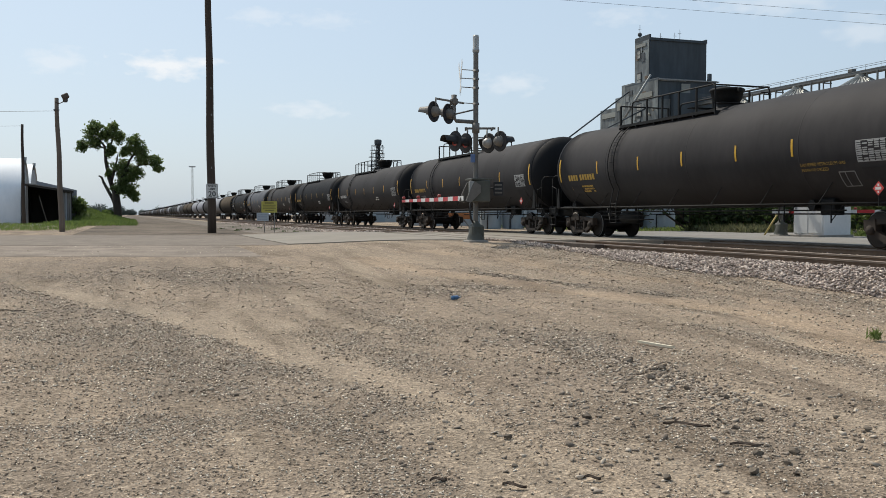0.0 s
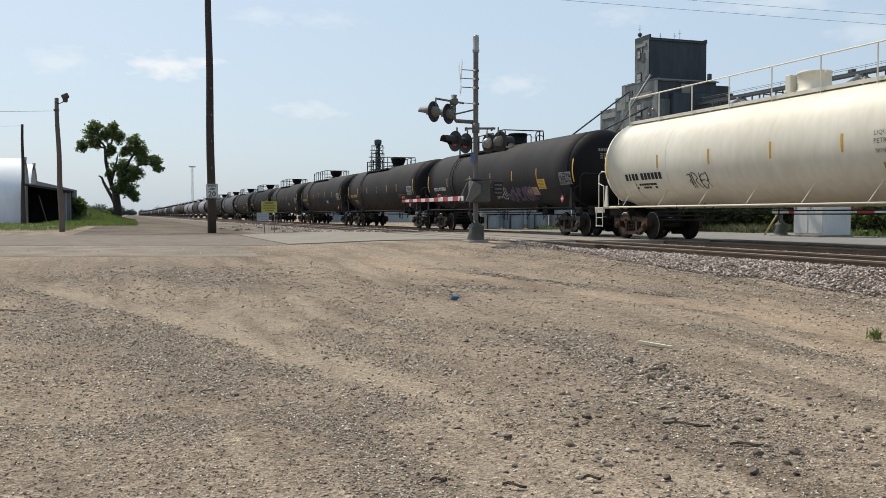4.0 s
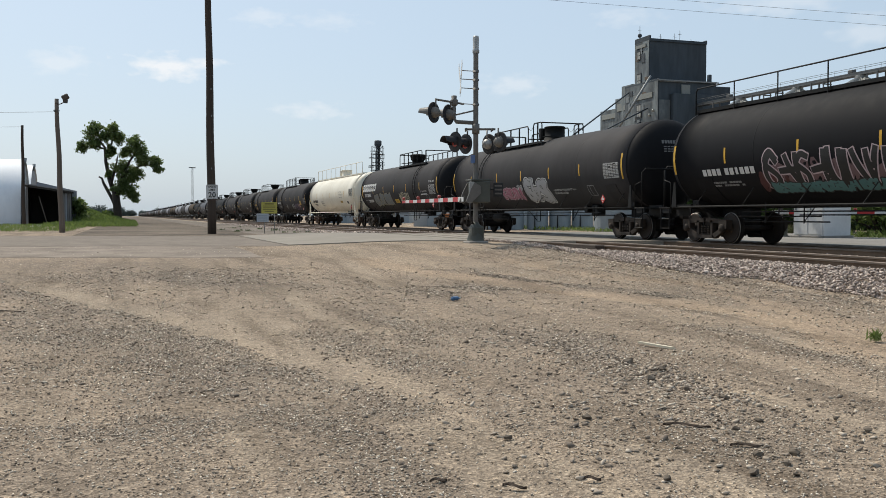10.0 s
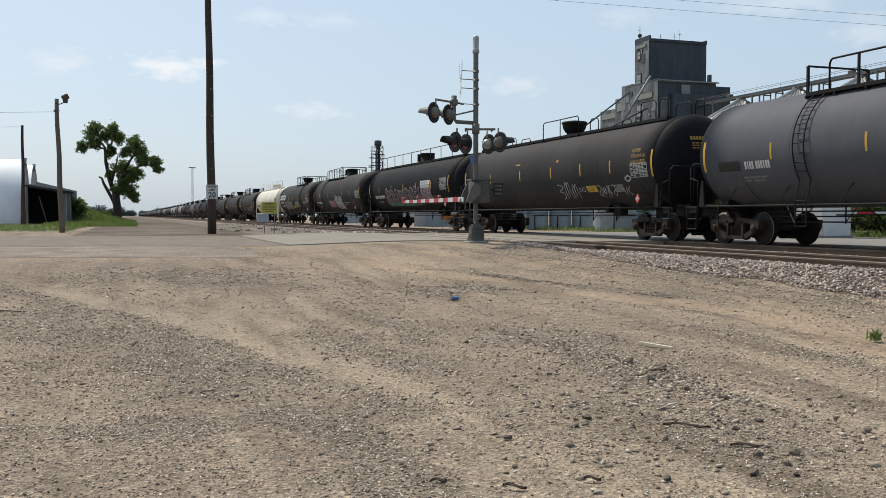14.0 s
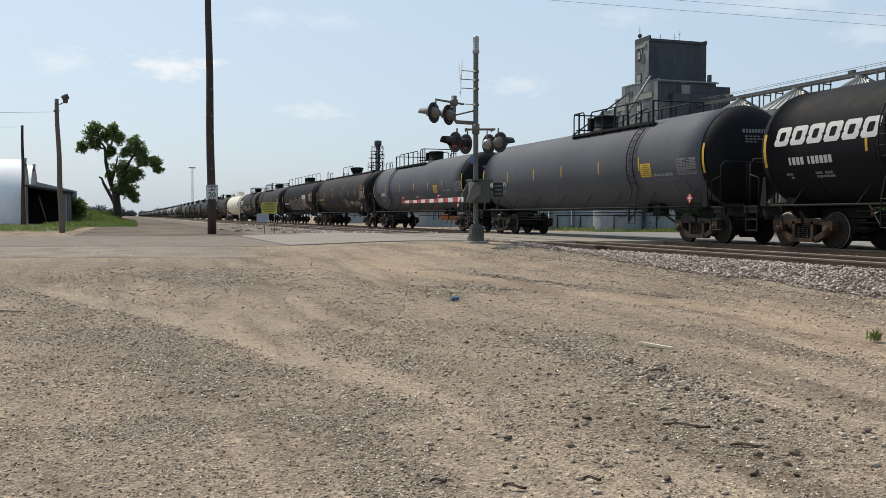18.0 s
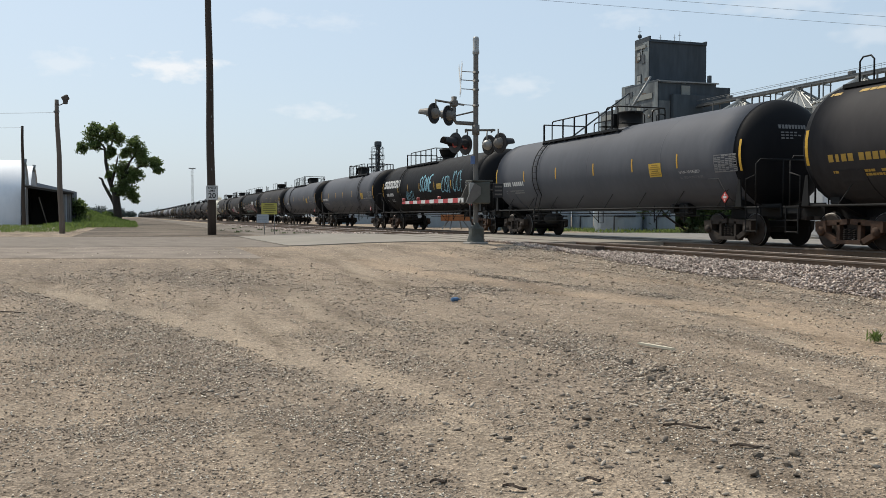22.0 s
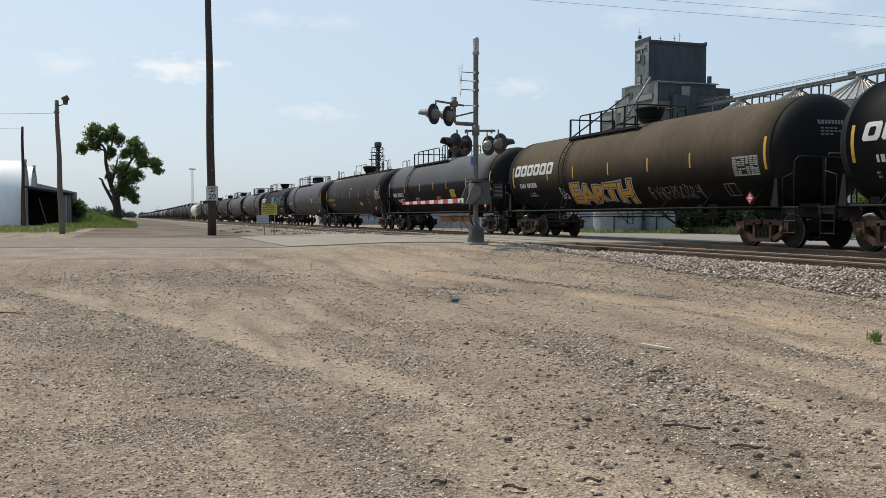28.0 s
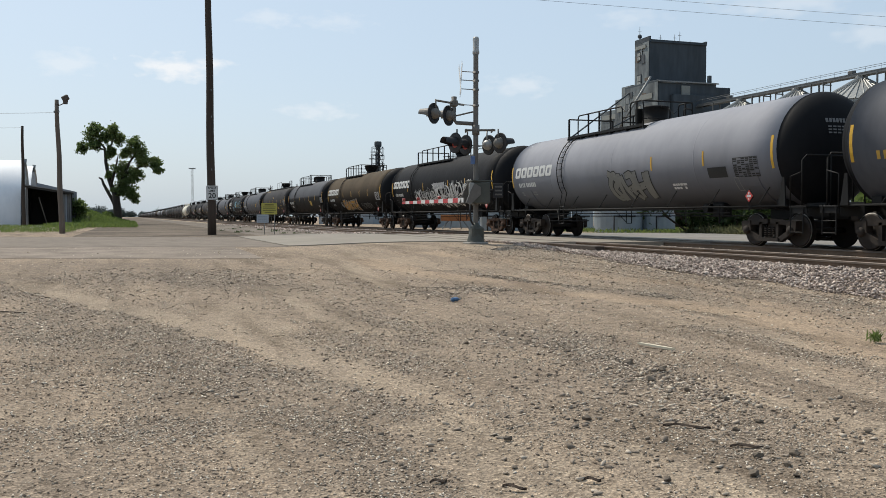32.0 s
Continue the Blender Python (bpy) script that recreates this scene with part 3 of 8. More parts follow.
# flaky broken slabs in drifts: middle, spread, turn of the drift, count, size
for cx, cy, along, across, turn, count, big, sd in ((4.0, 6.5, 0.75, 0.24, 60, 190, 0.040, 51), (3.75, 5.2, 0.5, 0.3, 70, 110, 0.032, 52), (3.4, 4.3, 0.4, 0.35, 80, 70, 0.034, 53), (4.9, 13.9, 1.0, 0.35, 8, 320, 0.042, 54),
                                                     (4.2, 9.4, 0.5, 0.3, 40, 150, 0.042, 55), (4.2, 8.0, 0.7, 0.35, 80, 130, 0.036, 56), (2.3, 8.4, 0.9, 0.25, 80, 120, 0.028, 57), (3.0, 10.2, 0.9, 0.3, 85, 150, 0.030, 58),
                                                     (1.3, 4.9, 0.5, 0.3, 70, 110, 0.022, 59), (0.6, 10.2, 1.5, 0.3, 110, 220, 0.026, 60), (4.3, 4.4, 0.4, 0.3, 80, 60, 0.030, 65), (6.4, 8.0, 0.9, 0.2, 95, 110, 0.026, 66)):
    q = np.random.RandomState(sd)
    a, b = q.normal(size=count) * along, q.normal(size=count) * across
    c, d = math.cos(radians(turn)), math.sin(radians(turn))
    at = np.stack([cx + a * c - b * d, cy + a * d + b * c], 1)
    stones("slab_drift", "flaky grey-brown slabs of stone in a drift on the lot", at, big * 1.25 * (0.26 + 0.72 * q.rand(count) ** 2.0), chunk_mat, sd, "rubble", cheap=True, flat=0.4, sink=0.25)

q = np.random.RandomState(46)
n = 9000
y = 6 + 18 * q.rand(n) ** 0.9
at = np.stack([7.9 + 2.9 * q.rand(n), y], 1)
at = at[q.rand(n) < 0.25 + 0.75 * np.clip(0.5 + 0.6 * waves(at[:, 0], at[:, 1], 47, 1.6), 0, 1)]
stones("verge_gravel", "fine pale gravel strewn beside the ballast", at, 0.008 + 0.018 * q.rand(len(at)) ** 2.4, pebble_mat, 48, cheap=True, flat=0.8)

# loose rows that wheels have thrown up
for pts, wide, count, big, sd in ((((6.1, 18.6), (6.69, 17.03), (7.17, 15.15), (7.69, 13.97), (7.94, 13.08), (8.12, 12.06)), 0.11, 1100, 0.034, 81),
                                   (((4.0, 9.8), (4.3, 8.2), (4.3, 6.7), (4.1, 5.6)), 0.16, 700, 0.03, 82),
                                   (((4.9, 15.4), (6.0, 14.3)), 0.22, 500, 0.03, 83),
                                   (((-2.5, 20.9), (-0.9, 15.9), (0.5, 11.3), (1.2, 8.1)), 0.1, 700, 0.016, 84),
                                   (((7.2, 11.5), (7.5, 9.4), (6.6, 6.6)), 0.12, 700, 0.018, 85),
                                   (((-0.2, 10.5), (0.8, 7.2), (1.0, 5.2)), 0.08, 500, 0.012, 86),
                                   (((9.3, 21.6), (10.5, 18.0), (10.5, 14.0), (10.2, 10.1)), 0.16, 900, 0.024, 87)):
    q = np.random.RandomState(sd)
    count = int(count * 1.7)
    k = q.rand(count) * (len(pts) - 1)
    i = np.minimum(k.astype(int), len(pts) - 2)
    pp = np.array(pts, float)
    at = pp[i] + (pp[i + 1] - pp[i]) * (k - i)[:, None] + q.normal(size=(count, 2)) * wide
    at = at[(waves(at[:, 0], at[:, 1], sd, 2.2) > -0.25)]
    stones("gravel_row", "loose row of stones thrown up by wheels", at, big * (0.3 + 0.7 * q.rand(len(at)) ** 2), chunk_mat if big > 0.02 else pebble_mat, sd, flat=0.75)

dark_rock = material("dark field stone", (0.19, 0.155, 0.118), (0.085, 0.067, 0.05), 0.9, grain=40, patch=9, bump=0.4, spread=0.45)
bark_strip = material("dry dark bark", (0.07, 0.048, 0.034), (0.03, 0.021, 0.015), 0.95, grain=30, patch=8, bump=0.6)
for k, (x, y, r) in enumerate(((3.32, 4.2, .036), (3.35, 3.99, .034), (3.52, 4.14, .04), (3.61, 4.79, .03), (3.07, 3.91, .036), (2.58, 3.97, .03), (2.87, 5.37, .042), (4.31, 7.28, .05), (4.05, 6.49, .05), (4.4, 6.86, .05),
                               (4.08, 6.01, .042), (4.11, 5.59, .04), (4.39, 4.77, .034), (4.35, 4.46, .034), (3.88, 4.9, .036), (2.17, 5.06, .03))):
    v, f = rough_rock(np.random.RandomState(100 + k), 20)
    me = bpy.data.meshes.new("rock")
    me.from_pydata((v * np.array((r * 1.15, r * 0.85, r * 0.6))).tolist(), [], f.tolist())
    me.materials.append(dark_rock)
    ob = new("rock", me)
    ob.matrix_basis = pose(x, y, float(lift(x, y)) + r * 0.35, 0, 0, 47 * k)
    tagged(ob, "grey-brown angular stone lying on the gravel", "rock", "loose rocks")
for x, y, ln, turn in ((3.37, 4.96, .3, -28), (3.41, 4.41, .2, -20), (1.78, 4.07, .12, -30), (1.46, 4.29, .1, 10), (-1.53, 13.59, .4, -12), (2.2, 4.05, .09, -15)):
    bm = bmesh.new()
    n = 9
    rows = []
    for i in range(n + 1):
        q = i / n
        wv = 0.016 * math.sin(math.pi * min(0.95, max(0.05, q))) + 0.004 * math.sin(i * 2.1)
        zc = 0.008 * math.sin(q * 5)
        rows.append([bm.verts.new((ln * (q - 0.5), s * wv + 0.006 * math.sin(q * 7), zc + h)) for s, h in ((-1, 0), (0, 0.009), (1, 0), (0, -0.006))])
    for a, b in zip(rows, rows[1:]):
        for i in range(4):
            bm.faces.new((a[i], a[(i + 1) % 4], b[(i + 1) % 4], b[i]))
    bmesh.ops.recalc_face_normals(bm, faces=bm.faces[:])
    ob = part("bark_strip", bm, bark_strip)
    ob.matrix_basis = pose(x, y, float(lift(x, y)) + 0.012, 0, 0, turn)
    tagged(ob, "dry curled strip of dark bark on the gravel", "bark", "bark strips")


# ---- the train ----
R_TANK, Z_TANK, WELD = 1.55, 2.58, 8.6      # jacket radius, its axis above the rail, the end welds
HALF_BASE, HALF_TRUCKS, WHEEL = 0.89, 7.73, 0.457
shared = {}


def once(key, build, mats, smooth=False):
    """Mesh data built once and shared between alike parts."""
    if key not in shared:
        bm = bmesh.new()
        build(bm)
        me = bpy.data.meshes.new(key if isinstance(key, str) else key[0])
        bm.normal_update()
        bm.to_mesh(me)
        bm.free()
        if smooth:
            me.polygons.foreach_set("use_smooth", [True] * len(me.polygons))
        for m in (mats if isinstance(mats, (list, tuple)) else [mats]):
            me.materials.append(m)
        shared[key] = me
    return shared[key]


def piece(name, key, build, mats, parent, label="", at=None, paint=None, smooth=False):
    ob = part(name, None, None, parent, label, data=once(key, build, mats, smooth))
    if at is not None:
        ob.matrix_basis = at
    if paint is not None:
        ob.material_slots[0].link = "OBJECT"
        ob.material_slots[0].material = paint
    return ob


def tank_profile(seg_head=7):
    p = []
    for i in range(seg_head + 1):
        a = math.pi / 2 * i / seg_head
        p.append((R_TANK * math.sin(a) ** 0.9 if i else 0.001, -WELD - 0.75 * math.cos(a)))
    for y in (-7.4, -4.9, -2.45, 0, 2.45, 4.9, 7.4):
        p.append((R_TANK, y))
    return p + [(r, -h) for r, h in reversed(p[:seg_head + 1])]


def build_tank(bm):
    lathe(bm, tank_profile()[7:-7], "y", 44, (0, 0, Z_TANK))


def build_head(bm):
    lathe(bm, tank_profile(10)[:11], "y", 44, (0, 0, Z_TANK))


def build_band(bm):
    for y in (0.0,):
        lathe(bm, [(R_TANK - 0.004, y - 0.03), (R_TANK + 0.003, y - 0.02), (R_TANK + 0.003, y + 0.02), (R_TANK - 0.004, y + 0.03)], "y", 44, (0, 0, Z_TANK))


def build_frame(bm):
    """A truck's side frame, seen from the side: pedestals, top and tension members, columns, spring seat."""
    def bar(a, c, w):
        a, c = Vector(a), Vector(c)
        d = (c - a).normalized()
        m = Vector((-d.y, d.x)) * w * 0.5
        prism(bm, [(a - m)[:], (c - m)[:], (c + m)[:], (a + m)[:]], "x", -0.07, 0.07)
    for s in (-1, 1):
        bar((s * 0.05, 0.70), (s * 0.98, 0.64), 0.13)
        bar((s * 0.97, 0.48), (s * 0.40, 0.20), 0.14)
        bar((s * 0.34, 0.24), (s * 0.34, 0.68), 0.10)
        prism(bm, [(s * 0.72, 0.44), (s * 1.08, 0.44), (s * 1.10, 0.70), (s * 0.74, 0.72)] if s > 0 else
              [(s * 1.08, 0.44), (s * 0.72, 0.44), (s * 0.74, 0.72), (s * 1.10, 0.70)], "x", -0.10, 0.10)
    prism(bm, [(-0.46, 0.15), (0.46, 0.15), (0.42, 0.25), (-0.42, 0.25)], "x", -0.13, 0.13)
    for s in (-1, 1):
        lathe(bm, [(0.001, -0.17), (0.085, -0.165), (0.115, -0.13), (0.12, -0.02)], "x", 14, (0, s * HALF_BASE, 0.457))


def build_spring(bm):
    pts = [(0.055 * math.cos(i * 0.9), 0.055 * math.sin(i * 0.9), 0.25 + 0.29 * i / 38) for i in range(39)]
    tube(bm, pts, 0.016, 5)


def build_wheelset(bm):
    tube(bm, [(-1.0, 0, 0), (1.0, 0, 0)], 0.08, 10)
    for s in (-1, 1):
        o = s * 0.72
        lathe(bm, [(0.09, o + s * 0.10), (0.14, o + s * 0.09), (0.17, o + s * 0.045), (0.37, o + s * 0.02), (0.40, o + s * 0.07)], "x", 30)
        lathe(bm, [(0.40, o + s * 0.07), (0.437, o + s * 0.068)], "x", 30)
        lathe(bm, [(0.437, o + s * 0.068), (0.457, o + s * 0.052)], "x", 30, mi=1)
        lathe(bm, [(0.457, o + s * 0.052), (0.458, o - s * 0.02)], "x", 30)
        lathe(bm, [(0.458, o - s * 0.02), (0.485, o - s * 0.045), (0.475, o - s * 0.065), (0.40, o - s * 0.07)], "x", 30)
        lathe(bm, [(0.40, o - s * 0.07), (0.37, o - s * 0.03), (0.12, o - s * 0.06)], "x", 30)
    for s in (-1, 1):
        for k in range(3):
            a = k * 2.094
            box(bm, (s * 1.04, 0.055 * math.cos(a), 0.055 * math.sin(a)), (0.05, 0.035, 0.035))


def build_bolster(bm):
    box(bm, (0, 0, 0.60), (1.9, 0.36, 0.24), 0.03)
    lathe(bm, [(0.3, 0.72), (0.3, 0.80), (0.2, 0.82)], "z", 16)


def build_brake_beam(bm):
    for s in (-1, 1):
        box(bm, (0, s * 0.36, 0.34), (1.5, 0.07, 0.1), 0.01)
        for x in (-0.72, 0.72):
            box(bm, (x, s * 0.415, 0.36), (0.09, 0.05, 0.34), 0.01)


def build_coupler(bm):
    box(bm, (0, 0.42, 0), (0.16, 0.84, 0.17), 0.02)
    prism(bm, [(-0.16, 0.74), (0.02, 0.72), (0.17, 0.8), (0.15, 0.98), (0.03, 1.02), (-0.05, 0.92), (-0.17, 0.97)], "z", -0.14, 0.14)


def build_sill(bm):
    box(bm, (0, 0, 0.93), (0.36, 3.0, 0.36), 0.015)
    for s in (-1, 1):
        prism(bm, [(s * 0.2, 0.8), (s * 1.05, 1.14), (s * 1.05, 1.3), (s * 0.2, 1.1)] if s > 0 else
              [(s * 1.05, 1.14), (s * 0.2, 0.8), (s * 0.2, 1.1), (s * 1.05, 1.3)], "y", -0.15, 0.15)
        box(bm, (s * 0.75, 1.05, 1.0), (0.05, 0.8, 0.35), 0.0)


def build_saddle(bm):
    pts = []
    for i in range(13):
        a = math.pi + math.pi * (0.14 + 0.72 * i / 12)
        pts.append((R_TANK + 0.02, a))
    prev = None
    for r, a in pts:
        c, s = math.cos(a), math.sin(a)
        row = [bm.verts.new((r0 * c, y, Z_TANK + r0 * s)) for r0, y in ((r, -0.4), (r, 0.4), (r - 0.06, 0.4), (r - 0.06, -0.4))]
        if prev:
            for i in range(4):
                bm.faces.new((prev[i], prev[(i + 1) % 4], row[(i + 1) % 4], row[i]))
        prev = row
    bmesh.ops.recalc_face_normals(bm, faces=bm.faces[:])


def build_platform(bm):
    box(bm, (0, 0, 1.07), (2.9, 0.62, 0.05), 0.006)
    for x in (-1.4, 1.4):
        box(bm, (x, 0, 0.98), (0.05, 0.62, 0.16), 0.004)


def build_end_rail(bm):
    """Tall bent handrail across an end platform, with grab irons and the corner steps below."""
    tube(bm, [(-1.4, 0.1, 1.08), (-1.4, 0.1, 2.25), (-1.28, 0.12, 2.38), (1.28, 0.12, 2.38), (1.4, 0.1, 2.25), (1.4, 0.1, 1.08)], 0.024, 6)
    for s in (-1, 1):
        tube(bm, [(s * 1.42, -0.3, 1.08), (s * 1.42, -0.3, 1.85), (s * 1.41, 0.1, 1.95)], 0.02, 6)
        tube(bm, [(s * 0.55, 0.16, 1.08), (s * 0.55, 0.16, 2.38)], 0.02, 6)
        for z in (0.42, 0.72):
            tube(bm, [(s * 1.44, -0.26, z), (s * 1.44, 0.2, z)], 0.016, 5)
        for y in (-0.26, 0.2):
            tube(bm, [(s * 1.44, y, 0.38), (s * 1.44, y, 1.1)], 0.018, 5)


def build_knee(bm):
    """The slanted bracket between the end platform and the jacket."""
    prism(bm, [(-0.12, 1.09), (0.14, 1.09), (0.02, 1.85), (-0.07, 1.85)], "x", -1.47, -1.43)


def build_bowl(bm):
    """A valve housing like a deep bowl on a neck, with a hinged lid."""
    z = Z_TANK + R_TANK
    lathe(bm, [(0.36, z - 0.1), (0.34, z + 0.04), (0.30, z + 0.08), (0.38, z + 0.14), (0.46, z + 0.28), (0.50, z + 0.46), (0.53, z + 0.48), (0.53, z + 0.54), (0.48, z + 0.57), (0.2, z + 0.61), (0.001, z + 0.61)], "z", 24)
    box(bm, (0, 0.58, z + 0.52), (0.24, 0.14, 0.09), 0.01)
    box(bm, (0, -0.6, z + 0.47), (0.1, 0.14, 0.12), 0.01)


def build_drum(bm):
    """A squat upright drum over the valves, with bolted straps and a side box."""
    z = Z_TANK + R_TANK
    lathe(bm, [(0.47, z - 0.12), (0.47, z + 0.04), (0.435, z + 0.06), (0.43, z + 0.46), (0.455, z + 0.475), (0.455, z + 0.52), (0.4, z + 0.54), (0.001, z + 0.55)], "z", 24)
    box(bm, (-0.38, 0.46, z + 0.26), (0.24, 0.2, 0.46), 0.015)
    box(bm, (0, -0.46, z + 0.48), (0.16, 0.12, 0.07), 0.01)


PLATFORM = R_TANK + Z_TANK - 0.22        # height of the roof platform above the rail


def build_platform_deck(bm, ladder, dome):
    """Two narrow gratings beside the manway, on brackets, from the ladder past the valve housing."""
    s = 1 if ladder > dome else -1
    a, c = ladder + 0.45 * s, dome - 0.8 * s
    mid, ln = (a + c) / 2, abs(a - c)
    for x in (-1, 1):
        box(bm, (x * 0.87, mid, PLATFORM), (0.26, ln, 0.035), 0.004)
        box(bm, (x * 1.0, mid, PLATFORM + 0.02), (0.014, ln, 0.09), 0)
        n = max(2, round(ln / 1.1))
        for i in range(n + 1):
            y = a + (c - a) * i / n
            box(bm, (x * 0.9, y, PLATFORM - 0.05), (0.24, 0.05, 0.08), 0)
    for y in (dome + 0.72, dome - 0.72):
        box(bm, (0, y, PLATFORM + 0.25), (1.7, 0.26, 0.03), 0.004)


def build_platform_rail(bm, ladder, dome, split, h):
    """Bent-pipe rails round the roof platform: open at the ladder; where split, a chain closes a second gap before the housing."""
    s = 1 if ladder > dome else -1
    r, z = 0.027, PLATFORM

    def hoop(x, y0, y1, top, posts):
        d = 0.11 * (1 if y1 > y0 else -1)
        tube(bm, [(x, y0, z - 0.05), (x, y0, z + top - 0.12), (x, y0 + d * 0.4, z + top - 0.03), (x, y0 + d, z + top), (x, y1 - d, z + top), (x, y1 - d * 0.4, z + top - 0.03), (x, y1, z + top - 0.12), (x, y1, z - 0.05)], r, 6)
        for i in range(1, posts):
            y = y0 + (y1 - y0) * i / posts
            box(bm, (x, y, z + top / 2 - 0.03), (0.05, 0.06, top + 0.06), 0.004)
    lad, end = ladder + 0.42 * s, dome - 0.76 * s
    for x in (-0.97, 0.97):
        start = ladder - 0.34 * s
        if split:
            hoop(x, start, dome + 0.62 * s, h, 4)
            hoop(x, dome + 0.08 * s, end, h + 0.06, 2)
            pts = [(x, dome + (0.62 - 0.54 * i / 8) * s, z + h - 0.05 - 0.16 * math.sin(math.pi * i / 8)) for i in range(9)]
            tube(bm, pts, 0.009, 4)
        else:
            hoop(x, start, end, h, 5)
        box(bm, (x, lad, z + h / 2 - 0.06), (0.06, 0.07, h), 0.004)
    top = h + 0.06 if split else h
    tube(bm, [(-0.97, end, z + top - 0.02), (0.97, end, z + top - 0.02)], r, 6)
    tube(bm, [(-0.97, lad, z + h - 0.06), (0.97, lad, z + h - 0.06)], r, 6)
    tube(bm, [(0.62, end, z + 0.1), (0.62, end, z + 0.55), (0.68, end, z + 0.62), (0.9, end, z + 0.62), (0.97, end, z + 0.55)], 0.02, 6)


def build_walkway(bm, y0, y1):
    z = Z_TANK + R_TANK
    for s in (-1, 1):
        box(bm, (s * 0.58, (y0 + y1) / 2, z - 0.07), (0.34, y1 - y0, 0.035), 0.004)
        box(bm, (s * 0.75, (y0 + y1) / 2, z - 0.1), (0.02, y1 - y0, 0.1), 0)
    n = max(2, int((y1 - y0) / 1.5))
    for i in range(n + 1):
        y = y0 + (y1 - y0) * i / n
        box(bm, (0, y, z - 0.11), (1.5, 0.05, 0.12), 0)


def build_handrail(bm, side, a, c, h=0.95, posts=1.55, mid=True):
    """A bent-pipe handrail along one side of the walkway."""
    z = Z_TANK + R_TANK - 0.2
    x = side * 0.8
    tube(bm, [(x, a, z), (x, a, z + h - 0.1), (x, a + 0.08, z + h), (x, c - 0.08, z + h), (x, c, z + h - 0.1), (x, c, z)], 0.022, 6)
    if mid:
        tube(bm, [(x, a, z + h * 0.52), (x, c, z + h * 0.52)], 0.016, 5)
    n = max(1, round((c - a) / posts))
    for i in range(1, n):
        y = a + (c - a) * i / n
        tube(bm, [(x, y, z), (x, y, z + h)], 0.02, 5)


def build_hoop(bm, w, h, side):
    z = Z_TANK + R_TANK - 0.12
    x = side * 0.7
    tube(bm, [(x, -w / 2, z), (x, -w / 2, z + h - 0.1), (x, -w / 2 + 0.1, z + h), (x, w / 2 - 0.1, z + h), (x, w / 2, z + h - 0.1), (x, w / 2, z)], 0.022, 6)


def build_ladder(bm, side):
    """A ladder that follows the jacket from the running pipe to the walkway."""
    pts = []
    for i in range(12):
        a = radians(-32 + 94 * i / 11)
        pts.append((side * (R_TANK + 0.07) * math.cos(a), Z_TANK + (R_TANK + 0.07) * math.sin(a)))
    foot = [(side * 1.5, 0.55), (side * 1.5, 1.2)]
    for y in (-0.2, 0.2):
        tube(bm, [(x, y, z) for x, z in foot + pts], 0.02, 5)
    for x, z in [foot[0], (side * 1.5, 0.85), foot[1]] + pts[1:]:
        tube(bm, [(x, -0.2, z), (x, 0.2, z)], 0.014, 5)
    tube(bm, [(side * 1.5, 0.2, 0.6), (side * 1.3, 0.75, 1.08)], 0.016, 5)


def build_side_pipe(bm, side):
    tube(bm, [(side * 1.42, -8.9, 1.09), (side * 1.42, 8.9, 1.09)], 0.028, 6)
    for i in range(8):
        y = -7.7 + 2.2 * i
        tube(bm, [(side * 1.42, y, 1.09), (side * 1.2, y - 0.25, 1.62)], 0.014, 5)


def build_brake_rod(bm):
    tube(bm, [(0, -6.1, 0), (0, 5.9, 0)], 0.02, 5)


def build_pull_rod(bm):
    tube(bm, [(0, -1.7, 0), (0, 1.6, 0)], 0.02, 5)


def build_hanger(bm):
    tube(bm, [(-1.1, 0, 0.62), (-1.1, 0, 1.18)], 0.02, 5)
    tube(bm, [(-1.1, 0, 0.66), (-1.0, -0.35, 1.12)], 0.014, 5)


def build_reservoir(bm):
    lathe(bm, [(0.001, -0.65), (0.16, -0.6), (0.21, -0.5), (0.21, 0.5), (0.16, 0.6), (0.001, 0.65)], "y", 16, (0, 0, 0))
    box(bm, (0, -0.3, 0.3), (0.06, 0.06, 0.3))
    box(bm, (0, 0.3, 0.3), (0.06, 0.06, 0.3))


def build_valve_box(bm):
    box(bm, (0, 0, 0), (0.35, 0.5, 0.42), 0.03)
    lathe(bm, [(0.14, -0.1), (0.14, 0.3), (0.001, 0.34)], "x", 12, (-0.25, 0.35, 0.05))


def build_brake_wheel(bm):
    tube(bm, [(0.27 * math.cos(a * 0.393), 0, 0.27 * math.sin(a * 0.393)) for a in range(16)], 0.018, 5, closed=True)
    for k in range(4):
        a = k * math.pi / 2
        tube(bm, [(0, 0, 0), (0.27 * math.cos(a), 0, 0.27 * math.sin(a))], 0.014, 5)


def on_jacket(bm, y, h, w, tall, mi=0, lift_by=0.006, skew=0.0, side=-1, segs=4):
    """A painted patch on the jacket: its middle y, its height round the jacket from the middle line, its width and height."""
    rows = []
    for i in range(segs + 1):
        v = h - tall / 2 + tall * i / segs
        a = v / R_TANK
        r = R_TANK + lift_by
        sh = skew * (v - h)
        rows.append([bm.verts.new((side * r * math.cos(a), y + sh + s * w / 2, Z_TANK + r * math.sin(a))) for s in (-1, 1)])
    for a, b in zip(rows, rows[1:]):
        f = bm.faces.new((a[0], b[0], b[1], a[1]) if side < 0 else (a[1], b[1], b[0], a[0]))
        f.material_index = mi


def build_stripe(bm, tall=0.44, w=0.075):
    on_jacket(bm, 0, -0.06, w, tall)


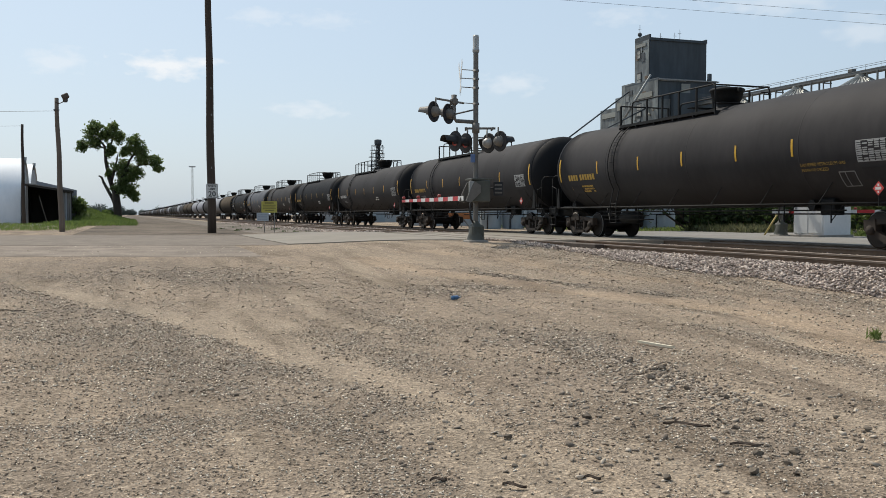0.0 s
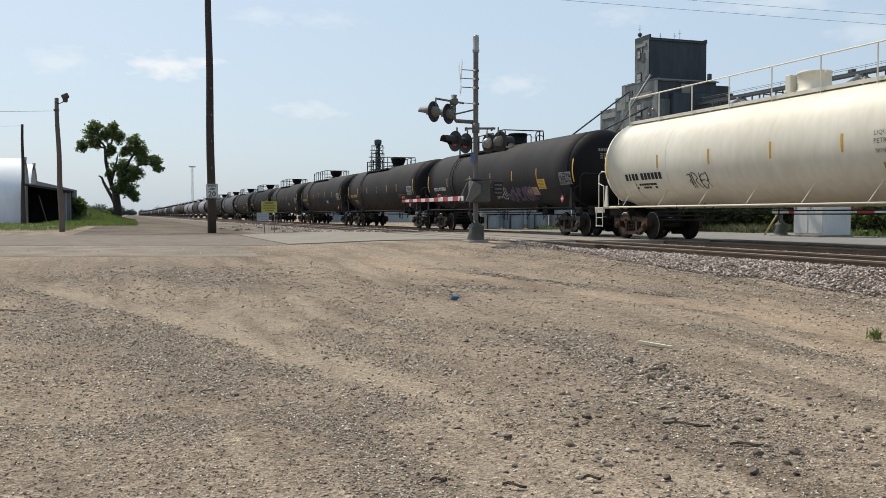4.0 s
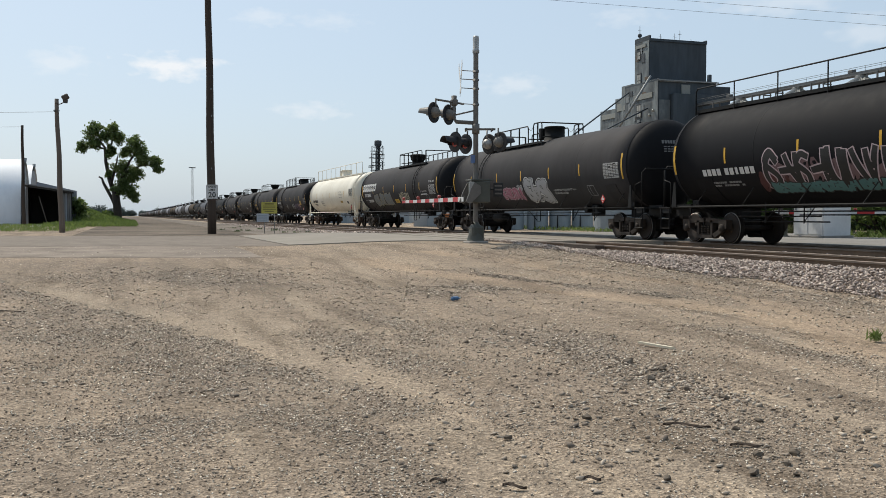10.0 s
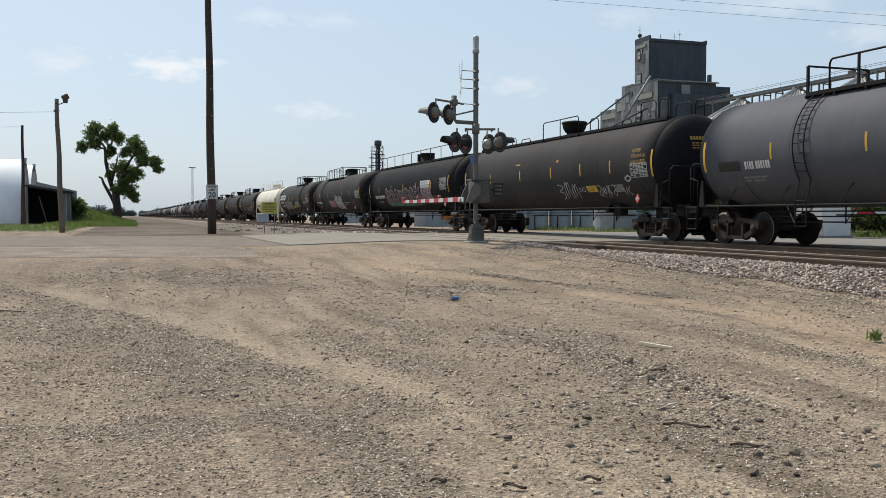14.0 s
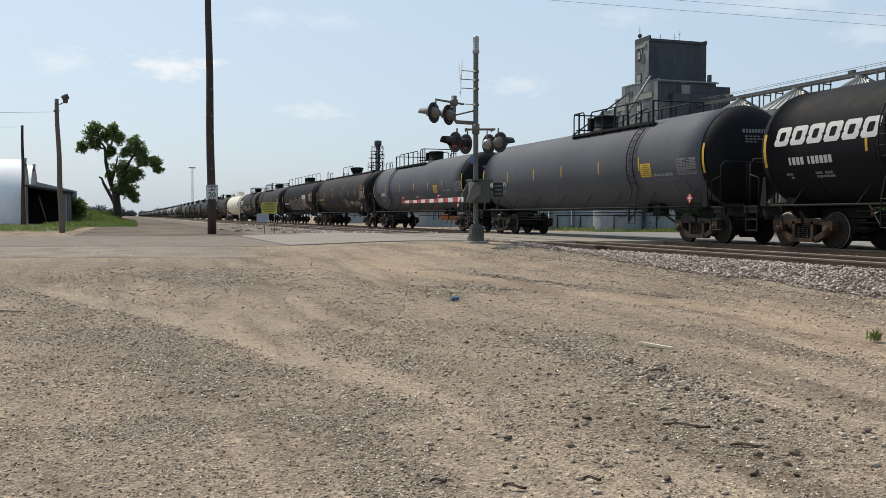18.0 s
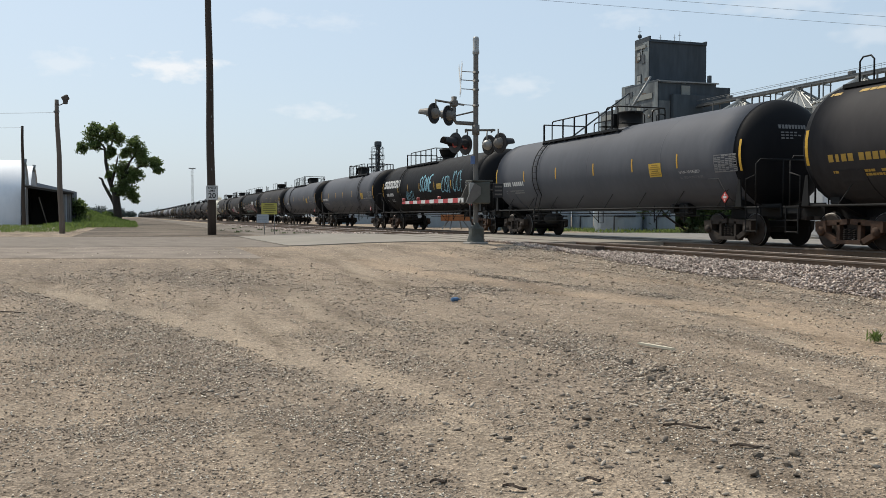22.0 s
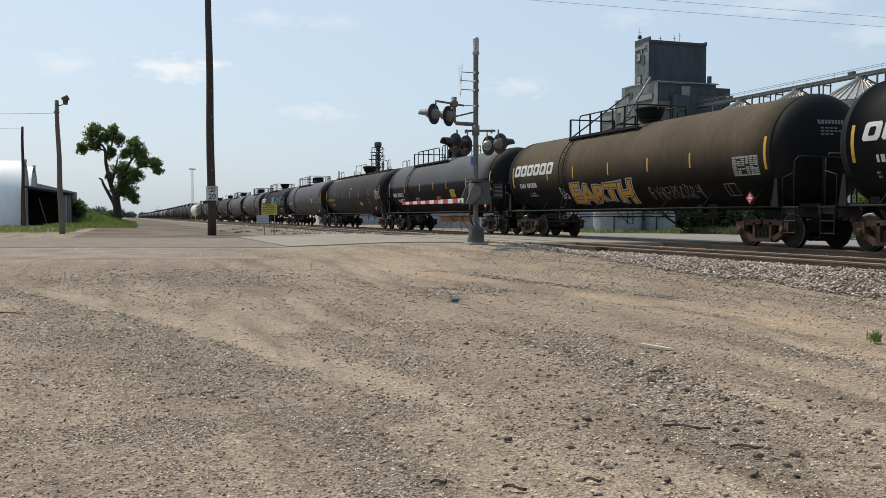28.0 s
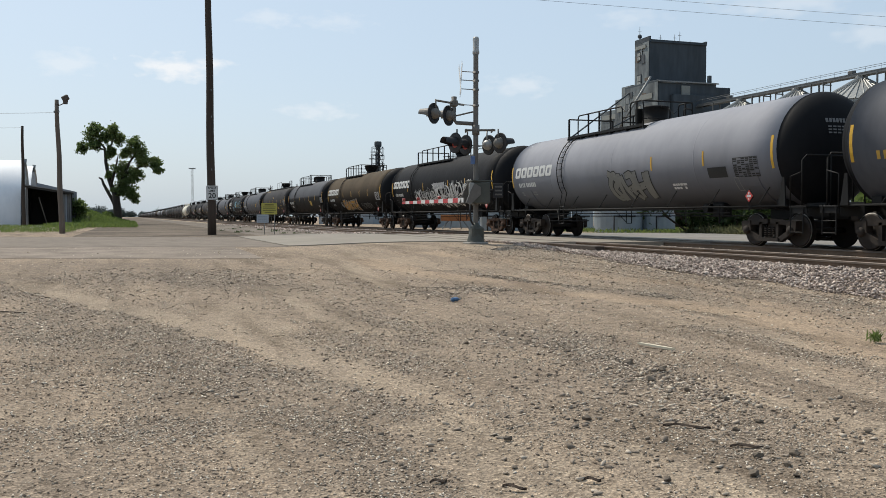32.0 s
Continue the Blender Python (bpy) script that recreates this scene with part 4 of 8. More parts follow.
GLYPHS = (((.15, -.5), (.1, .5)), ((.85, -.5), (.9, .5)), ((.08, -.5), (.5, .5)), ((.5, .5), (.92, -.5)), ((.9, .35), (.5, .5), (.12, .1), (.2, -.4), (.6, -.5), (.9, -.3)), ((.1, 0), (.9, .06)),
          ((.85, .4), (.4, .5), (.15, .25), (.8, -.15), (.6, -.5), (.1, -.4)), ((.15, .5), (.2, -.3), (.6, -.5), (.9, 0)), ((.1, .5), (.6, .48), (.85, .2), (.5, -.05), (.9, -.5)))


def jacket_point(u, v, off):
    a = v / R_TANK
    return (-(R_TANK + off) * math.cos(a), u, Z_TANK + (R_TANK + off) * math.sin(a))


def scrawl(bm, y0, y1, h, tall, seed, weight=0.05, off=0.009, wide=0.6, taper=0.3, jag=0.08):
    """Spray-paint strokes with no readable letters: stems, bows, hooks and slashes in a row."""
    rnd = random.Random(seed)
    y = y0
    while y > y1 + tall * 0.1:
        w = min(tall * wide * rnd.uniform(0.8, 1.2), y - y1 + 0.03)
        lean, bob = rnd.uniform(-0.18, 0.12), rnd.uniform(-0.07, 0.07)
        for stroke, base in enumerate(rnd.sample(GLYPHS, rnd.choice((2, 2, 3)))):
            ctrl = [Vector((p[0] + rnd.uniform(-jag, jag), p[1] * rnd.uniform(0.85, 1.12) + bob + rnd.uniform(-jag, jag) * 0.6)) for p in base]
            n = len(ctrl)
            pts = []
            for i in range(n - 1):
                p0, p1, p2, p3 = ctrl[max(0, i - 1)], ctrl[i], ctrl[i + 1], ctrl[min(n - 1, i + 2)]
                for k in range(6):
                    q = k / 6
                    pts.append(0.5 * ((2 * p1) + (p2 - p0) * q + (2 * p0 - 5 * p1 + 4 * p2 - p3) * q * q + (3 * p1 - p0 - 3 * p2 + p3) * q ** 3))
            pts.append(ctrl[-1])
            pts = [Vector((y - w * (v.x + lean * v.y), h + tall * v.y)) for v in pts]
            left, right = [], []
            m = len(pts)
            for i, v in enumerate(pts):
                du = pts[min(i + 1, m - 1)] - pts[max(i - 1, 0)]
                if du.length < 1e-6:
                    du = Vector((1, 0))
                nn = Vector((-du.y, du.x)).normalized() * weight * (1 - taper + taper * math.sin(math.pi * (i + 0.5) / m) * 1.3)
                ends = du.normalized() * (weight * 0.6 * (-1 if i == 0 else 1 if i == m - 1 else 0))
                left.append(bm.verts.new(jacket_point(v.x + nn.x + ends.x, v.y + nn.y + ends.y, off + 0.0005 * stroke)))
                right.append(bm.verts.new(jacket_point(v.x - nn.x + ends.x, v.y - nn.y + ends.y, off + 0.0005 * stroke)))
            for i in range(m - 1):
                bm.faces.new((left[i], left[i + 1], right[i + 1], right[i]))
        y -= w * rnd.uniform(0.9, 1.08)


LETTERS = {"Z": (((0, .5), (.6, .42), (.95, .3), (.2, .02), (.9, -.08), (.75, -.4), (.3, -.5)),), "M": (((.0, -.5), (.1, .3), (.3, .5), (.42, .2), (.4, -.35), (.5, .3), (.7, .5), (.85, .2), (.95, -.5)),),
           "%": (((.5, 0), (.8, .2), (1, 0), (.8, -.2), (.5, 0), (.2, .2), (0, 0), (.2, -.2), (.5, 0)),), "U": (((0, .3), (.1, -.2), (.3, -.3), (.4, .2), (.5, -.25), (.75, -.3), (.85, .25), (1, -.2)),),
           "Q": (((.1, .45), (.7, .5), (.9, .1), (.4, -.1), (.2, -.4), (.7, -.5), (1, -.1)),), "X": (((.1, .5), (.4, -.1), (.9, -.45), (.6, .1), (.8, .5), (.3, .1), (.1, -.45)), ((.4, .55), (.6, -.3))),
           "A": (((0, -.5), (.5, .5), (1, -.5)), ((.2, -.1), (.85, -.05))), "V": (((0, .5), (.45, -.5), (1, .5)),), "I": (((.5, .5), (.5, -.5)),), "T": (((0, .45), (1, .5)), ((.5, .5), (.45, -.5))),
           "S": (((.95, .4), (.5, .5), (.1, .25), (.5, 0), (.9, -.25), (.5, -.5), (0, -.38)),), "C": (((.95, .35), (.5, .5), (.08, 0), (.5, -.5), (1, -.35)),), "O": (((.5, .5), (.05, 0), (.5, -.5), (.95, 0), (.5, .5)),),
           "N": (((.05, -.5), (.1, .5), (.85, -.5), (.95, .55)),), "E": (((.95, .5), (.1, .42), (.05, -.45), (1, -.5)), ((.1, 0), (.8, .04))), "K": (((.1, .5), (.1, -.5)), ((.95, .5), (.15, 0), (1, -.5))),
           "D": (((.1, .5), (.1, -.5), (.7, -.4), (.95, 0), (.7, .42), (.1, .5)),), "W": (((0, .5), (.25, -.5), (.5, .25), (.75, -.5), (1, .55)),), "!": (((.55, .55), (.45, -.2)), ((.42, -.42), (.46, -.5))),
           "L": (((.1, .5), (.08, -.5), (.95, -.48)),), "Y": (((.05, .5), (.5, 0), (.95, .5)), ((.5, 0), (.35, -.5))), "B": (((.1, -.5), (.1, .5), (.8, .3), (.15, .02), (.95, -.22), (.1, -.5)),)}


def sprayed(bm, word, y0, y1, h, tall, weight, slant=0.22, off=0.011):
    """A sprayed word in single strokes, letter by letter."""
    pitch = (y0 - y1) / len(word)
    for k, letter in enumerate(word):
        for n, stroke in enumerate(LETTERS[letter]):
            ctrl = [Vector(p) for p in stroke]
            m = len(ctrl)
            pts = []
            for i in range(m - 1):
                p0, p1, p2, p3 = ctrl[max(0, i - 1)], ctrl[i], ctrl[i + 1], ctrl[min(m - 1, i + 2)]
                steps = 7 if m > 3 else 2
                for j in range(steps):
                    q = j / steps
                    pts.append(0.5 * ((2 * p1) + (p2 - p0) * q + (2 * p0 - 5 * p1 + 4 * p2 - p3) * q * q + (3 * p1 - p0 - 3 * p2 + p3) * q ** 3) if m > 3 else p1.lerp(p2, q))
            pts.append(ctrl[-1])
            grow = 1 + 0.12 * math.sin(k * 2.1)
            pts = [Vector((y0 - pitch * (k + 0.08 + 0.82 * p.x) - slant * tall * p.y * grow, h + tall * (p.y * grow + 0.05 * math.sin(k * 1.7)))) for p in pts]
            rows = []
            for i, v in enumerate(pts):
                du = pts[min(i + 1, len(pts) - 1)] - pts[max(i - 1, 0)]
                nn = Vector((-du.y, du.x)).normalized() * weight
                rows.append([bm.verts.new(jacket_point(v.x + e * nn.x, v.y + e * nn.y, off + 0.0006 * n)) for e in (1, -1)])
            for a, b in zip(rows, rows[1:]):
                bm.faces.new((a[0], b[0], b[1], a[1]))


def throw_up(car, fill, line, halo, y0, y1, h, tall, weight, seed, wide=0.7):
    """Fat sprayed shapes in three coats: a soft halo, an outline and the filling."""
    for mat, extra, off in ((halo, 0.085, 0.007), (line, 0.038, 0.010), (fill, 0.0, 0.013)):
        if mat is None:
            continue
        bm = bmesh.new()
        scrawl(bm, y0 - weight, y1 + weight, h, tall - weight, seed, weight + extra, off, wide, 0.12, 0.06)
        tagged(part("graffiti", bm, mat, car, "spray-painted graffiti shapes"), kind="stuff")


def lettered(car, fill, line, halo, y0, y1, h, tall, word):
    """A sprayed word in fat slanted letters with an outline and a pale halo."""
    for mat, fat, off in ((halo, 0.17, 0.007), (line, 0.10, 0.010), (fill, 0.045, 0.013)):
        cu = bpy.data.curves.new("graffiti", "FONT")
        cu.body, cu.size, cu.resolution_u, cu.offset, cu.shear = word, 1.0, 2, fat * 0.55, 0.25
        ob = bpy.data.objects.new("graffiti", cu)
        me = bpy.data.meshes.new_from_object(ob)
        bpy.data.objects.remove(ob)
        bm = bmesh.new()
        bm.from_mesh(me)
        bpy.data.meshes.remove(me)
        for k in range(9):
            bmesh.ops.bisect_plane(bm, geom=bm.verts[:] + bm.edges[:] + bm.faces[:], plane_co=(0, -0.15 + 0.13 * k, 0), plane_no=(0, 1, 0))
        length = 0.68 * len(word)
        for v in bm.verts:
            x, z = v.co.x / length, v.co.y / 0.72 - 0.5
            z *= 1 + 0.16 * math.sin(x * 9)
            v.co = jacket_point(y0 + (y1 - y0) * x, h + tall * (z + 0.05 * math.sin(x * 14)), off)
        tagged(part("graffiti", bm, mat, car, "fat sprayed letters"), kind="stuff")


def blob_row(bm, y0, y1, h, tall, seed):
    """Fat, bulging spray-painted shapes side by side, with no readable letters."""
    rnd = random.Random(seed)
    y = y0
    while y > y1:
        w = tall * rnd.uniform(0.55, 0.9)
        c = (y - w / 2, h + rnd.uniform(-0.06, 0.06) * tall)
        pts = []
        k1, k2 = rnd.uniform(0, 6), rnd.uniform(0, 6)
        for i in range(22):
            a = 6.283 * i / 22
            q = 1 + 0.22 * math.sin(3 * a + k1) + 0.12 * math.sin(5 * a + k2)
            pts.append((c[0] + w * 0.5 * q * math.cos(a), c[1] + tall * 0.46 * q * math.sin(a)))
        r = R_TANK + 0.007
        mid = bm.verts.new((-r * math.cos(c[1] / R_TANK), c[0], Z_TANK + r * math.sin(c[1] / R_TANK)))
        vs = [bm.verts.new((-r * math.cos(v / R_TANK), u, Z_TANK + r * math.sin(v / R_TANK))) for u, v in pts]
        for i in range(22):
            bm.faces.new((mid, vs[(i + 1) % 22], vs[i]))
        y -= w * 0.9


def truck(car, y, steel, wheels):
    t = piece("truck", "bolster", build_bolster, cast_steel, car, "dusty four-wheel cast-steel truck", pose(0, y, 0))
    for s in (-1, 1):
        piece("side_frame", "side_frame", build_frame, cast_steel, t, at=pose(s * 0.99, 0, 0, 0, 0, 0 if s < 0 else 180), paint=steel)
        for k in (-0.16, 0, 0.16):
            piece("spring", "spring", build_spring, cast_steel, t, at=pose(s * 0.99, k, 0))
        w = piece("wheelset", "wheelset", build_wheelset, [wheel_steel, tread_steel], t, at=pose(0, s * HALF_BASE, WHEEL, 0, 0, 0))
        wheels.append(w)
    piece("brake_beam", "brake_beam", build_brake_beam, black_steel, t)


fleet = []          # (car, place of its middle along the track at the start, wheelsets)
PITCH = 19.8


def tank_car(y, label, paint, walkway=(-3.0, 6.2), ladder=6.0, rail_h=0.95, stripe=yellow_mark, stripes=(6.1, 3.7, 1.3, -1.2, -3.7), steel=None,
             full=True, trim=None, rails_mat=None, group="tank cars of the train", rail_posts=1.55, dome=0.0, ends=(-8.4, 8.5), hoops=(), short_rail=None, tanks=False, steps=True, roof="bowl"):
    car = thing("tank_car", label, "tank car", group, at=pose(TRAIN_TRACK, y, RAIL))
    wheels = []
    trim = trim or black_steel
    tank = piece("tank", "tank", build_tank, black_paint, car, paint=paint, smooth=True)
    # both ends are black whatever the jacket's colour, save on the cream car
    for e in (-1, 1):
        piece("tank_head", "tank_head", build_head, black_paint, car, "black domed end", pose(0, 0, 0, 0, 0, 0 if e < 0 else 180), paint=paint if paint is cream_paint else None, smooth=True)
    if full:
        for q in (-4.9, 0.0, 4.9):
            piece("weld_band", "weld_band", build_band, black_paint, tank, at=pose(0, q, 0), paint=paint)
    a, c = walkway
    if full:
        drum = "drum" in roof
        piece("valve_dome", "valve_drum" if drum else "valve_bowl", build_drum if drum else build_bowl, black_steel, car, "black valve housing", pose(0, dome, 0), paint=trim)
        for s in (-1, 1):
            if steps:
                piece("ladder", ("ladder", s), lambda bm: build_ladder(bm, s), black_steel, car, at=pose(0, ladder, 0), paint=trim)
            piece("side_pipe", ("side_pipe", s), lambda bm: build_side_pipe(bm, s), black_steel, car, paint=trim)
        if "long" in roof or "low" in roof:
            piece("walkway", ("walkway", a, c), lambda bm: build_walkway(bm, a, c), black_steel, car, paint=trim)
            if short_rail:
                a, c = short_rail
            piece("handrail", ("handrail", a, c, rail_h, rail_posts), lambda bm: build_handrail(bm, -1, a, c, rail_h, rail_posts, False), black_steel, car, paint=trim)
        else:
            piece("walkway", ("platform_deck", ladder, dome), lambda bm: build_platform_deck(bm, ladder, dome), black_steel, car, paint=trim)
            piece("handrail", ("platform_rail", ladder, dome, drum, rail_h), lambda bm: build_platform_rail(bm, ladder, dome, drum, rail_h), black_steel, car, paint=trim)
        for x, z in ((-1.1, 0.93), (0.9, 0.84)):
            piece("brake_rod", "brake_rod", build_brake_rod, black_steel, car, at=pose(x, 0, z))
        for q, z in ((4.6, 0.8), (-4.6, 0.84), (4.3, 0.66)):
            piece("pull_rod", "pull_rod", build_pull_rod, black_steel, car, at=pose(-1.0, q, z))
        for q in (-5.6, -3.9, 3.4, 4.9):
            piece("rod_hanger", "rod_hanger", build_hanger, black_steel, car, at=pose(0, q, 0))
        if tanks:
            piece("air_reservoir", "air_reservoir", build_reservoir, black_steel, car, "black brake air tank", pose(-0.55, 4.75, 0.72))
        piece("control_valve", "control_valve", build_valve_box, black_steel, car, at=pose(-0.7, -5.2, 1.02))
        for e in (-1, 1):
            turn = 0 if e > 0 else 180
            piece("draft_sill", "draft_sill", build_sill, black_steel, car, at=pose(0, e * 8.2, 0, 0, 0, turn))
            piece("coupler", "coupler", build_coupler, cast_steel, car, at=pose(0, e * 8.95, 0.86, 0, 0, turn))
            piece("saddle", "saddle", build_saddle, black_paint, car, at=pose(0, e * 7.3, 0), paint=paint)
            piece("end_platform", "end_platform", build_platform, black_steel, car, at=pose(0, e * 9.3, 0), paint=trim)
            piece("platform_bracket", "platform_bracket", build_knee, black_steel, car, at=pose(0, e * 8.75, 0), paint=trim)
            piece("end_handrail_frame", "end_rail", build_end_rail, black_steel, car, at=pose(0, e * 9.3, 0, 0, 0, turn), paint=trim)
        piece("brake_wheel", "brake_wheel", build_brake_wheel, black_steel, car, at=pose(0.75, -9.55, 1.75))
        for e in (-1, 1):
            truck(car, e * HALF_TRUCKS, steel or cast_steel, wheels)
        for s in stripes:
            piece("reflector_strip", "strip", lambda bm: build_stripe(bm), yellow_mark, car, "yellow reflective strip", pose(0, s, 0), paint=stripe)
        for e in (-1, 1):
            piece("end_strip", "end_strip", lambda bm: build_stripe(bm, 0.88, 0.1), yellow_mark, car, "yellow reflective strip", pose(0, ends[0 if e < 0 else 1], 0), paint=stripe)
        # the placards hang in holders by the ends
        for q, w, high in hoops:
            for s in (-1, 1):
                piece("roof_hoop", ("roof_hoop", w, high, s), lambda bm: build_hoop(bm, w, high, s), black_steel, car, at=pose(0, q, 0))
    else:
        def build_far_top(bm):
            build_bowl(bm)
            build_walkway(bm, -2.6, 2.6)

        def build_far_rail(bm):
            build_handrail(bm, -1, -2.6, 2.6)
            build_handrail(bm, 1, -2.6, 2.6)

        def build_far_truck(bm):
            build_bolster(bm)
            for s in (-1, 1):
                box(bm, (s * 0.99, 0, 0.45), (0.14, 2.1, 0.45), 0.05)
                for e in (-1, 1):
                    lathe(bm, [(0.001, -0.06), (0.457, -0.06), (0.457, 0.07), (0.001, 0.07)], "x", 14, (s * 0.75, e * HALF_BASE, WHEEL))
            box(bm, (0, 0, 0.95), (0.36, 3.6, 0.36))
        piece("valve_dome", "far_dome", build_far_top, black_steel, car)
        piece("handrail", "far_handrail", build_far_rail, black_steel, car)
        piece("side_pipe", ("side_pipe", -1), lambda bm: build_side_pipe(bm, -1), black_steel, car)
        for e in (-1, 1):
            piece("truck", "far_truck", build_far_truck, cast_steel, car, at=pose(0, e * HALF_TRUCKS, 0))
            piece("coupler", "coupler", build_coupler, cast_steel, car, at=pose(0, e * 8.95, 0.86, 0, 0, 0 if e > 0 else 180))
            piece("end_platform", "end_platform", build_platform, black_steel, car, at=pose(0, e * 9.3, 0))
    fleet.append((car, y, wheels))
    return car


def build_holder(bm):
    box(bm, (0, 0, 0), (0.015, 0.34, 0.34), 0.0, Matrix.Rotation(radians(45), 4, "X"))
    tube(bm, [(0, 0, -0.5), (0, 0, 0)], 0.02, 5)


def build_placard(bm):
    box(bm, (0, 0, 0), (0.012, 0.27, 0.27), 0.0, Matrix.Rotation(radians(45), 4, "X"))
    box(bm, (-0.008, 0, 0.0), (0.006, 0.2, 0.075), 0, None, 1)
    box(bm, (-0.008, 0, 0.09), (0.006, 0.06, 0.07), 0, None, 1)
    box(bm, (-0.008, 0, -0.1), (0.006, 0.045, 0.055), 0, None, 1)


def placard(car, y, z, size=0.84):
    piece("placard_holder", "placard_holder", build_holder, black_steel, car, at=pose(-1.46, y, z) @ Matrix.Scale(size, 4))
    piece("placard", "placard", build_placard, [red_mark, white_mark], car, "red diamond placard", pose(-1.48, y, z) @ Matrix.Scale(size, 4))


def bars(car, y, h, width, lines, tall, mat, name="stencil_bars", label="", gap=0.55, seed=1):
    """Lines of illegible stencilling, as bars of their size."""
    rnd = random.Random(seed)
    bm = bmesh.new()
    for k in range(lines):
        u = y
        v = h - k * tall * (1 + gap)
        if tall < 0.12:
            while u > y - width:
                w = tall * rnd.uniform(0.6, 2.4)
                if rnd.random() < 0.9:
                    on_jacket(bm, u - w / 2, v, w, tall, segs=2)
                u -= w + tall * 0.28
        else:
            # one upright bar for each character, a gap after the fourth
            pitch = width / 10.6
            for c in range(10):
                w = pitch * (0.76 if rnd.random() < 0.8 else 0.5)
                on_jacket(bm, y - pitch * (c + 0.5 + (0.6 if c > 3 else 0)), v, w, tall, segs=2)
    return tagged(part("stencil", bm, mat, car, label), kind="stuff")


def data_panel(car, y, h, w, tall, mat):
    """A stencilled test panel: a thin frame round rows and columns of dashes."""
    bm = bmesh.new()
    rows, cols = 10, 6
    for dy, dh, a, b in ((0, tall / 2, w, 0.018), (0, -tall / 2, w, 0.018), (w / 2, 0, 0.018, tall), (-w / 2, 0, 0.018, tall), (0, -tall * 0.12, w, 0.014)):
        on_jacket(bm, y + dy, h + dh, a, b, lift_by=0.007, segs=2)
    rnd = random.Random(round(abs(y) * 100))
    for i in range(rows):
        for j in range(cols):
            if rnd.random() < 0.9:
                on_jacket(bm, y + w * 0.5 - w * (j + 0.5) / cols, h + tall / 2 - tall * (i + 0.55) / rows, w / cols * rnd.uniform(0.7, 0.96), tall / rows * 0.66, lift_by=0.008, segs=1)
    return tagged(part("data_panel", bm, panel_mark if mat is white_mark else mat, car, "stencilled test data panel"), kind="stuff")


def head_stencil(car, mat):
    """Small stencilled bars on the head at the near end."""
    def at(x, z):
        sa = min(0.999, (math.hypot(x, z) / R_TANK) ** (1 / 0.9))
        return (x, -(WELD + 0.75 * math.sqrt(1 - sa * sa)) - 0.012, Z_TANK + z)
    bm = bmesh.new()
    for x0, x1, z, t in ((-0.55, 0.3, 0.72, 0.11), (-0.5, 0.0, 0.56, 0.04), (-0.5, 0.15, 0.48, 0.04), (-0.5, -0.1, 0.40, 0.04)):
        x = x0
        while x < x1:
            w = 0.075 if t > 0.1 else 0.1
            bm.faces.new([bm.verts.new(at(a, b)) for a, b in ((x, z - t / 2), (x + w, z - t / 2), (x + w, z + t / 2), (x, z + t / 2))])
            x += w * 1.35
    tagged(part("head_stencil", bm, mat, car), kind="stuff")


def builder_blocks(car, y, w, h, tall, mat):
    """The owner's name drawn as six slanted, hollow blocks."""
    n = 6
    cw = w / n
    for k in range(n):
        c = y - cw * (k + 0.5)
        bm = bmesh.new()
        ring_out, ring_in = [], []
        for ring_now, a, b, off in ((ring_out, cw * 0.44, tall * 0.5, 0.06), (ring_in, cw * 0.17, tall * 0.24, 0.03)):
            for sx, sy in ((-1, -1), (1, -1), (1, 1), (-1, 1)):
                for dx, dy in ((0, off), (off, 0)) if sx * sy > 0 else ((off, 0), (0, off)):
                    u, v = sx * (a - dx), sy * (b - dy)
                    q = (h + v) / R_TANK
                    ring_now.append(bm.verts.new((-(R_TANK + 0.008) * math.cos(q), c + u - 0.22 * v, Z_TANK + (R_TANK + 0.008) * math.sin(q))))
        m = len(ring_out)
        for i in range(m):
            bm.faces.new((ring_out[i], ring_out[(i + 1) % m], ring_in[(i + 1) % m], ring_in[i]))
        part("owner_block", bm, mat, car, "white hollow block of the owner's mark")


def outline_box(car, y, h, w=0.5, tall=0.42, mat=None):
    bm = bmesh.new()
    for dy, dh, a, b in ((0, tall / 2, w, 0.03), (0, -tall / 2, w, 0.03), (w / 2, 0, 0.03, tall), (-w / 2, 0, 0.03, tall), (w * 0.12, 0, 0.025, tall)):
        on_jacket(bm, y + dy, h + dh, a, b, lift_by=0.008, segs=2)
    tagged(part("stencil_frame", bm, mat or dim_mark, car), kind="stuff")


def plate(car, y0, y1, h, tall, mat, label, words=3):
    bm = bmesh.new()
    on_jacket(bm, (y0 + y1) / 2, h, abs(y1 - y0), tall, lift_by=0.010, segs=3)
    ob = part("plate", bm, mat, car, label)
    if words:
        bm = bmesh.new()
        lines = 6
        for k in range(lines):
            w = abs(y1 - y0) * (0.55 + 0.3 * ((k * 7) % 3) / 2)
            on_jacket(bm, (y0 + y1) / 2, h + tall * (0.36 - 0.72 * k / (lines - 1)), w, tall * (0.06 if k != 3 else 0.1), lift_by=0.013, segs=1)
        tagged(part("lettering", bm, plate_ink, ob), kind="stuff")


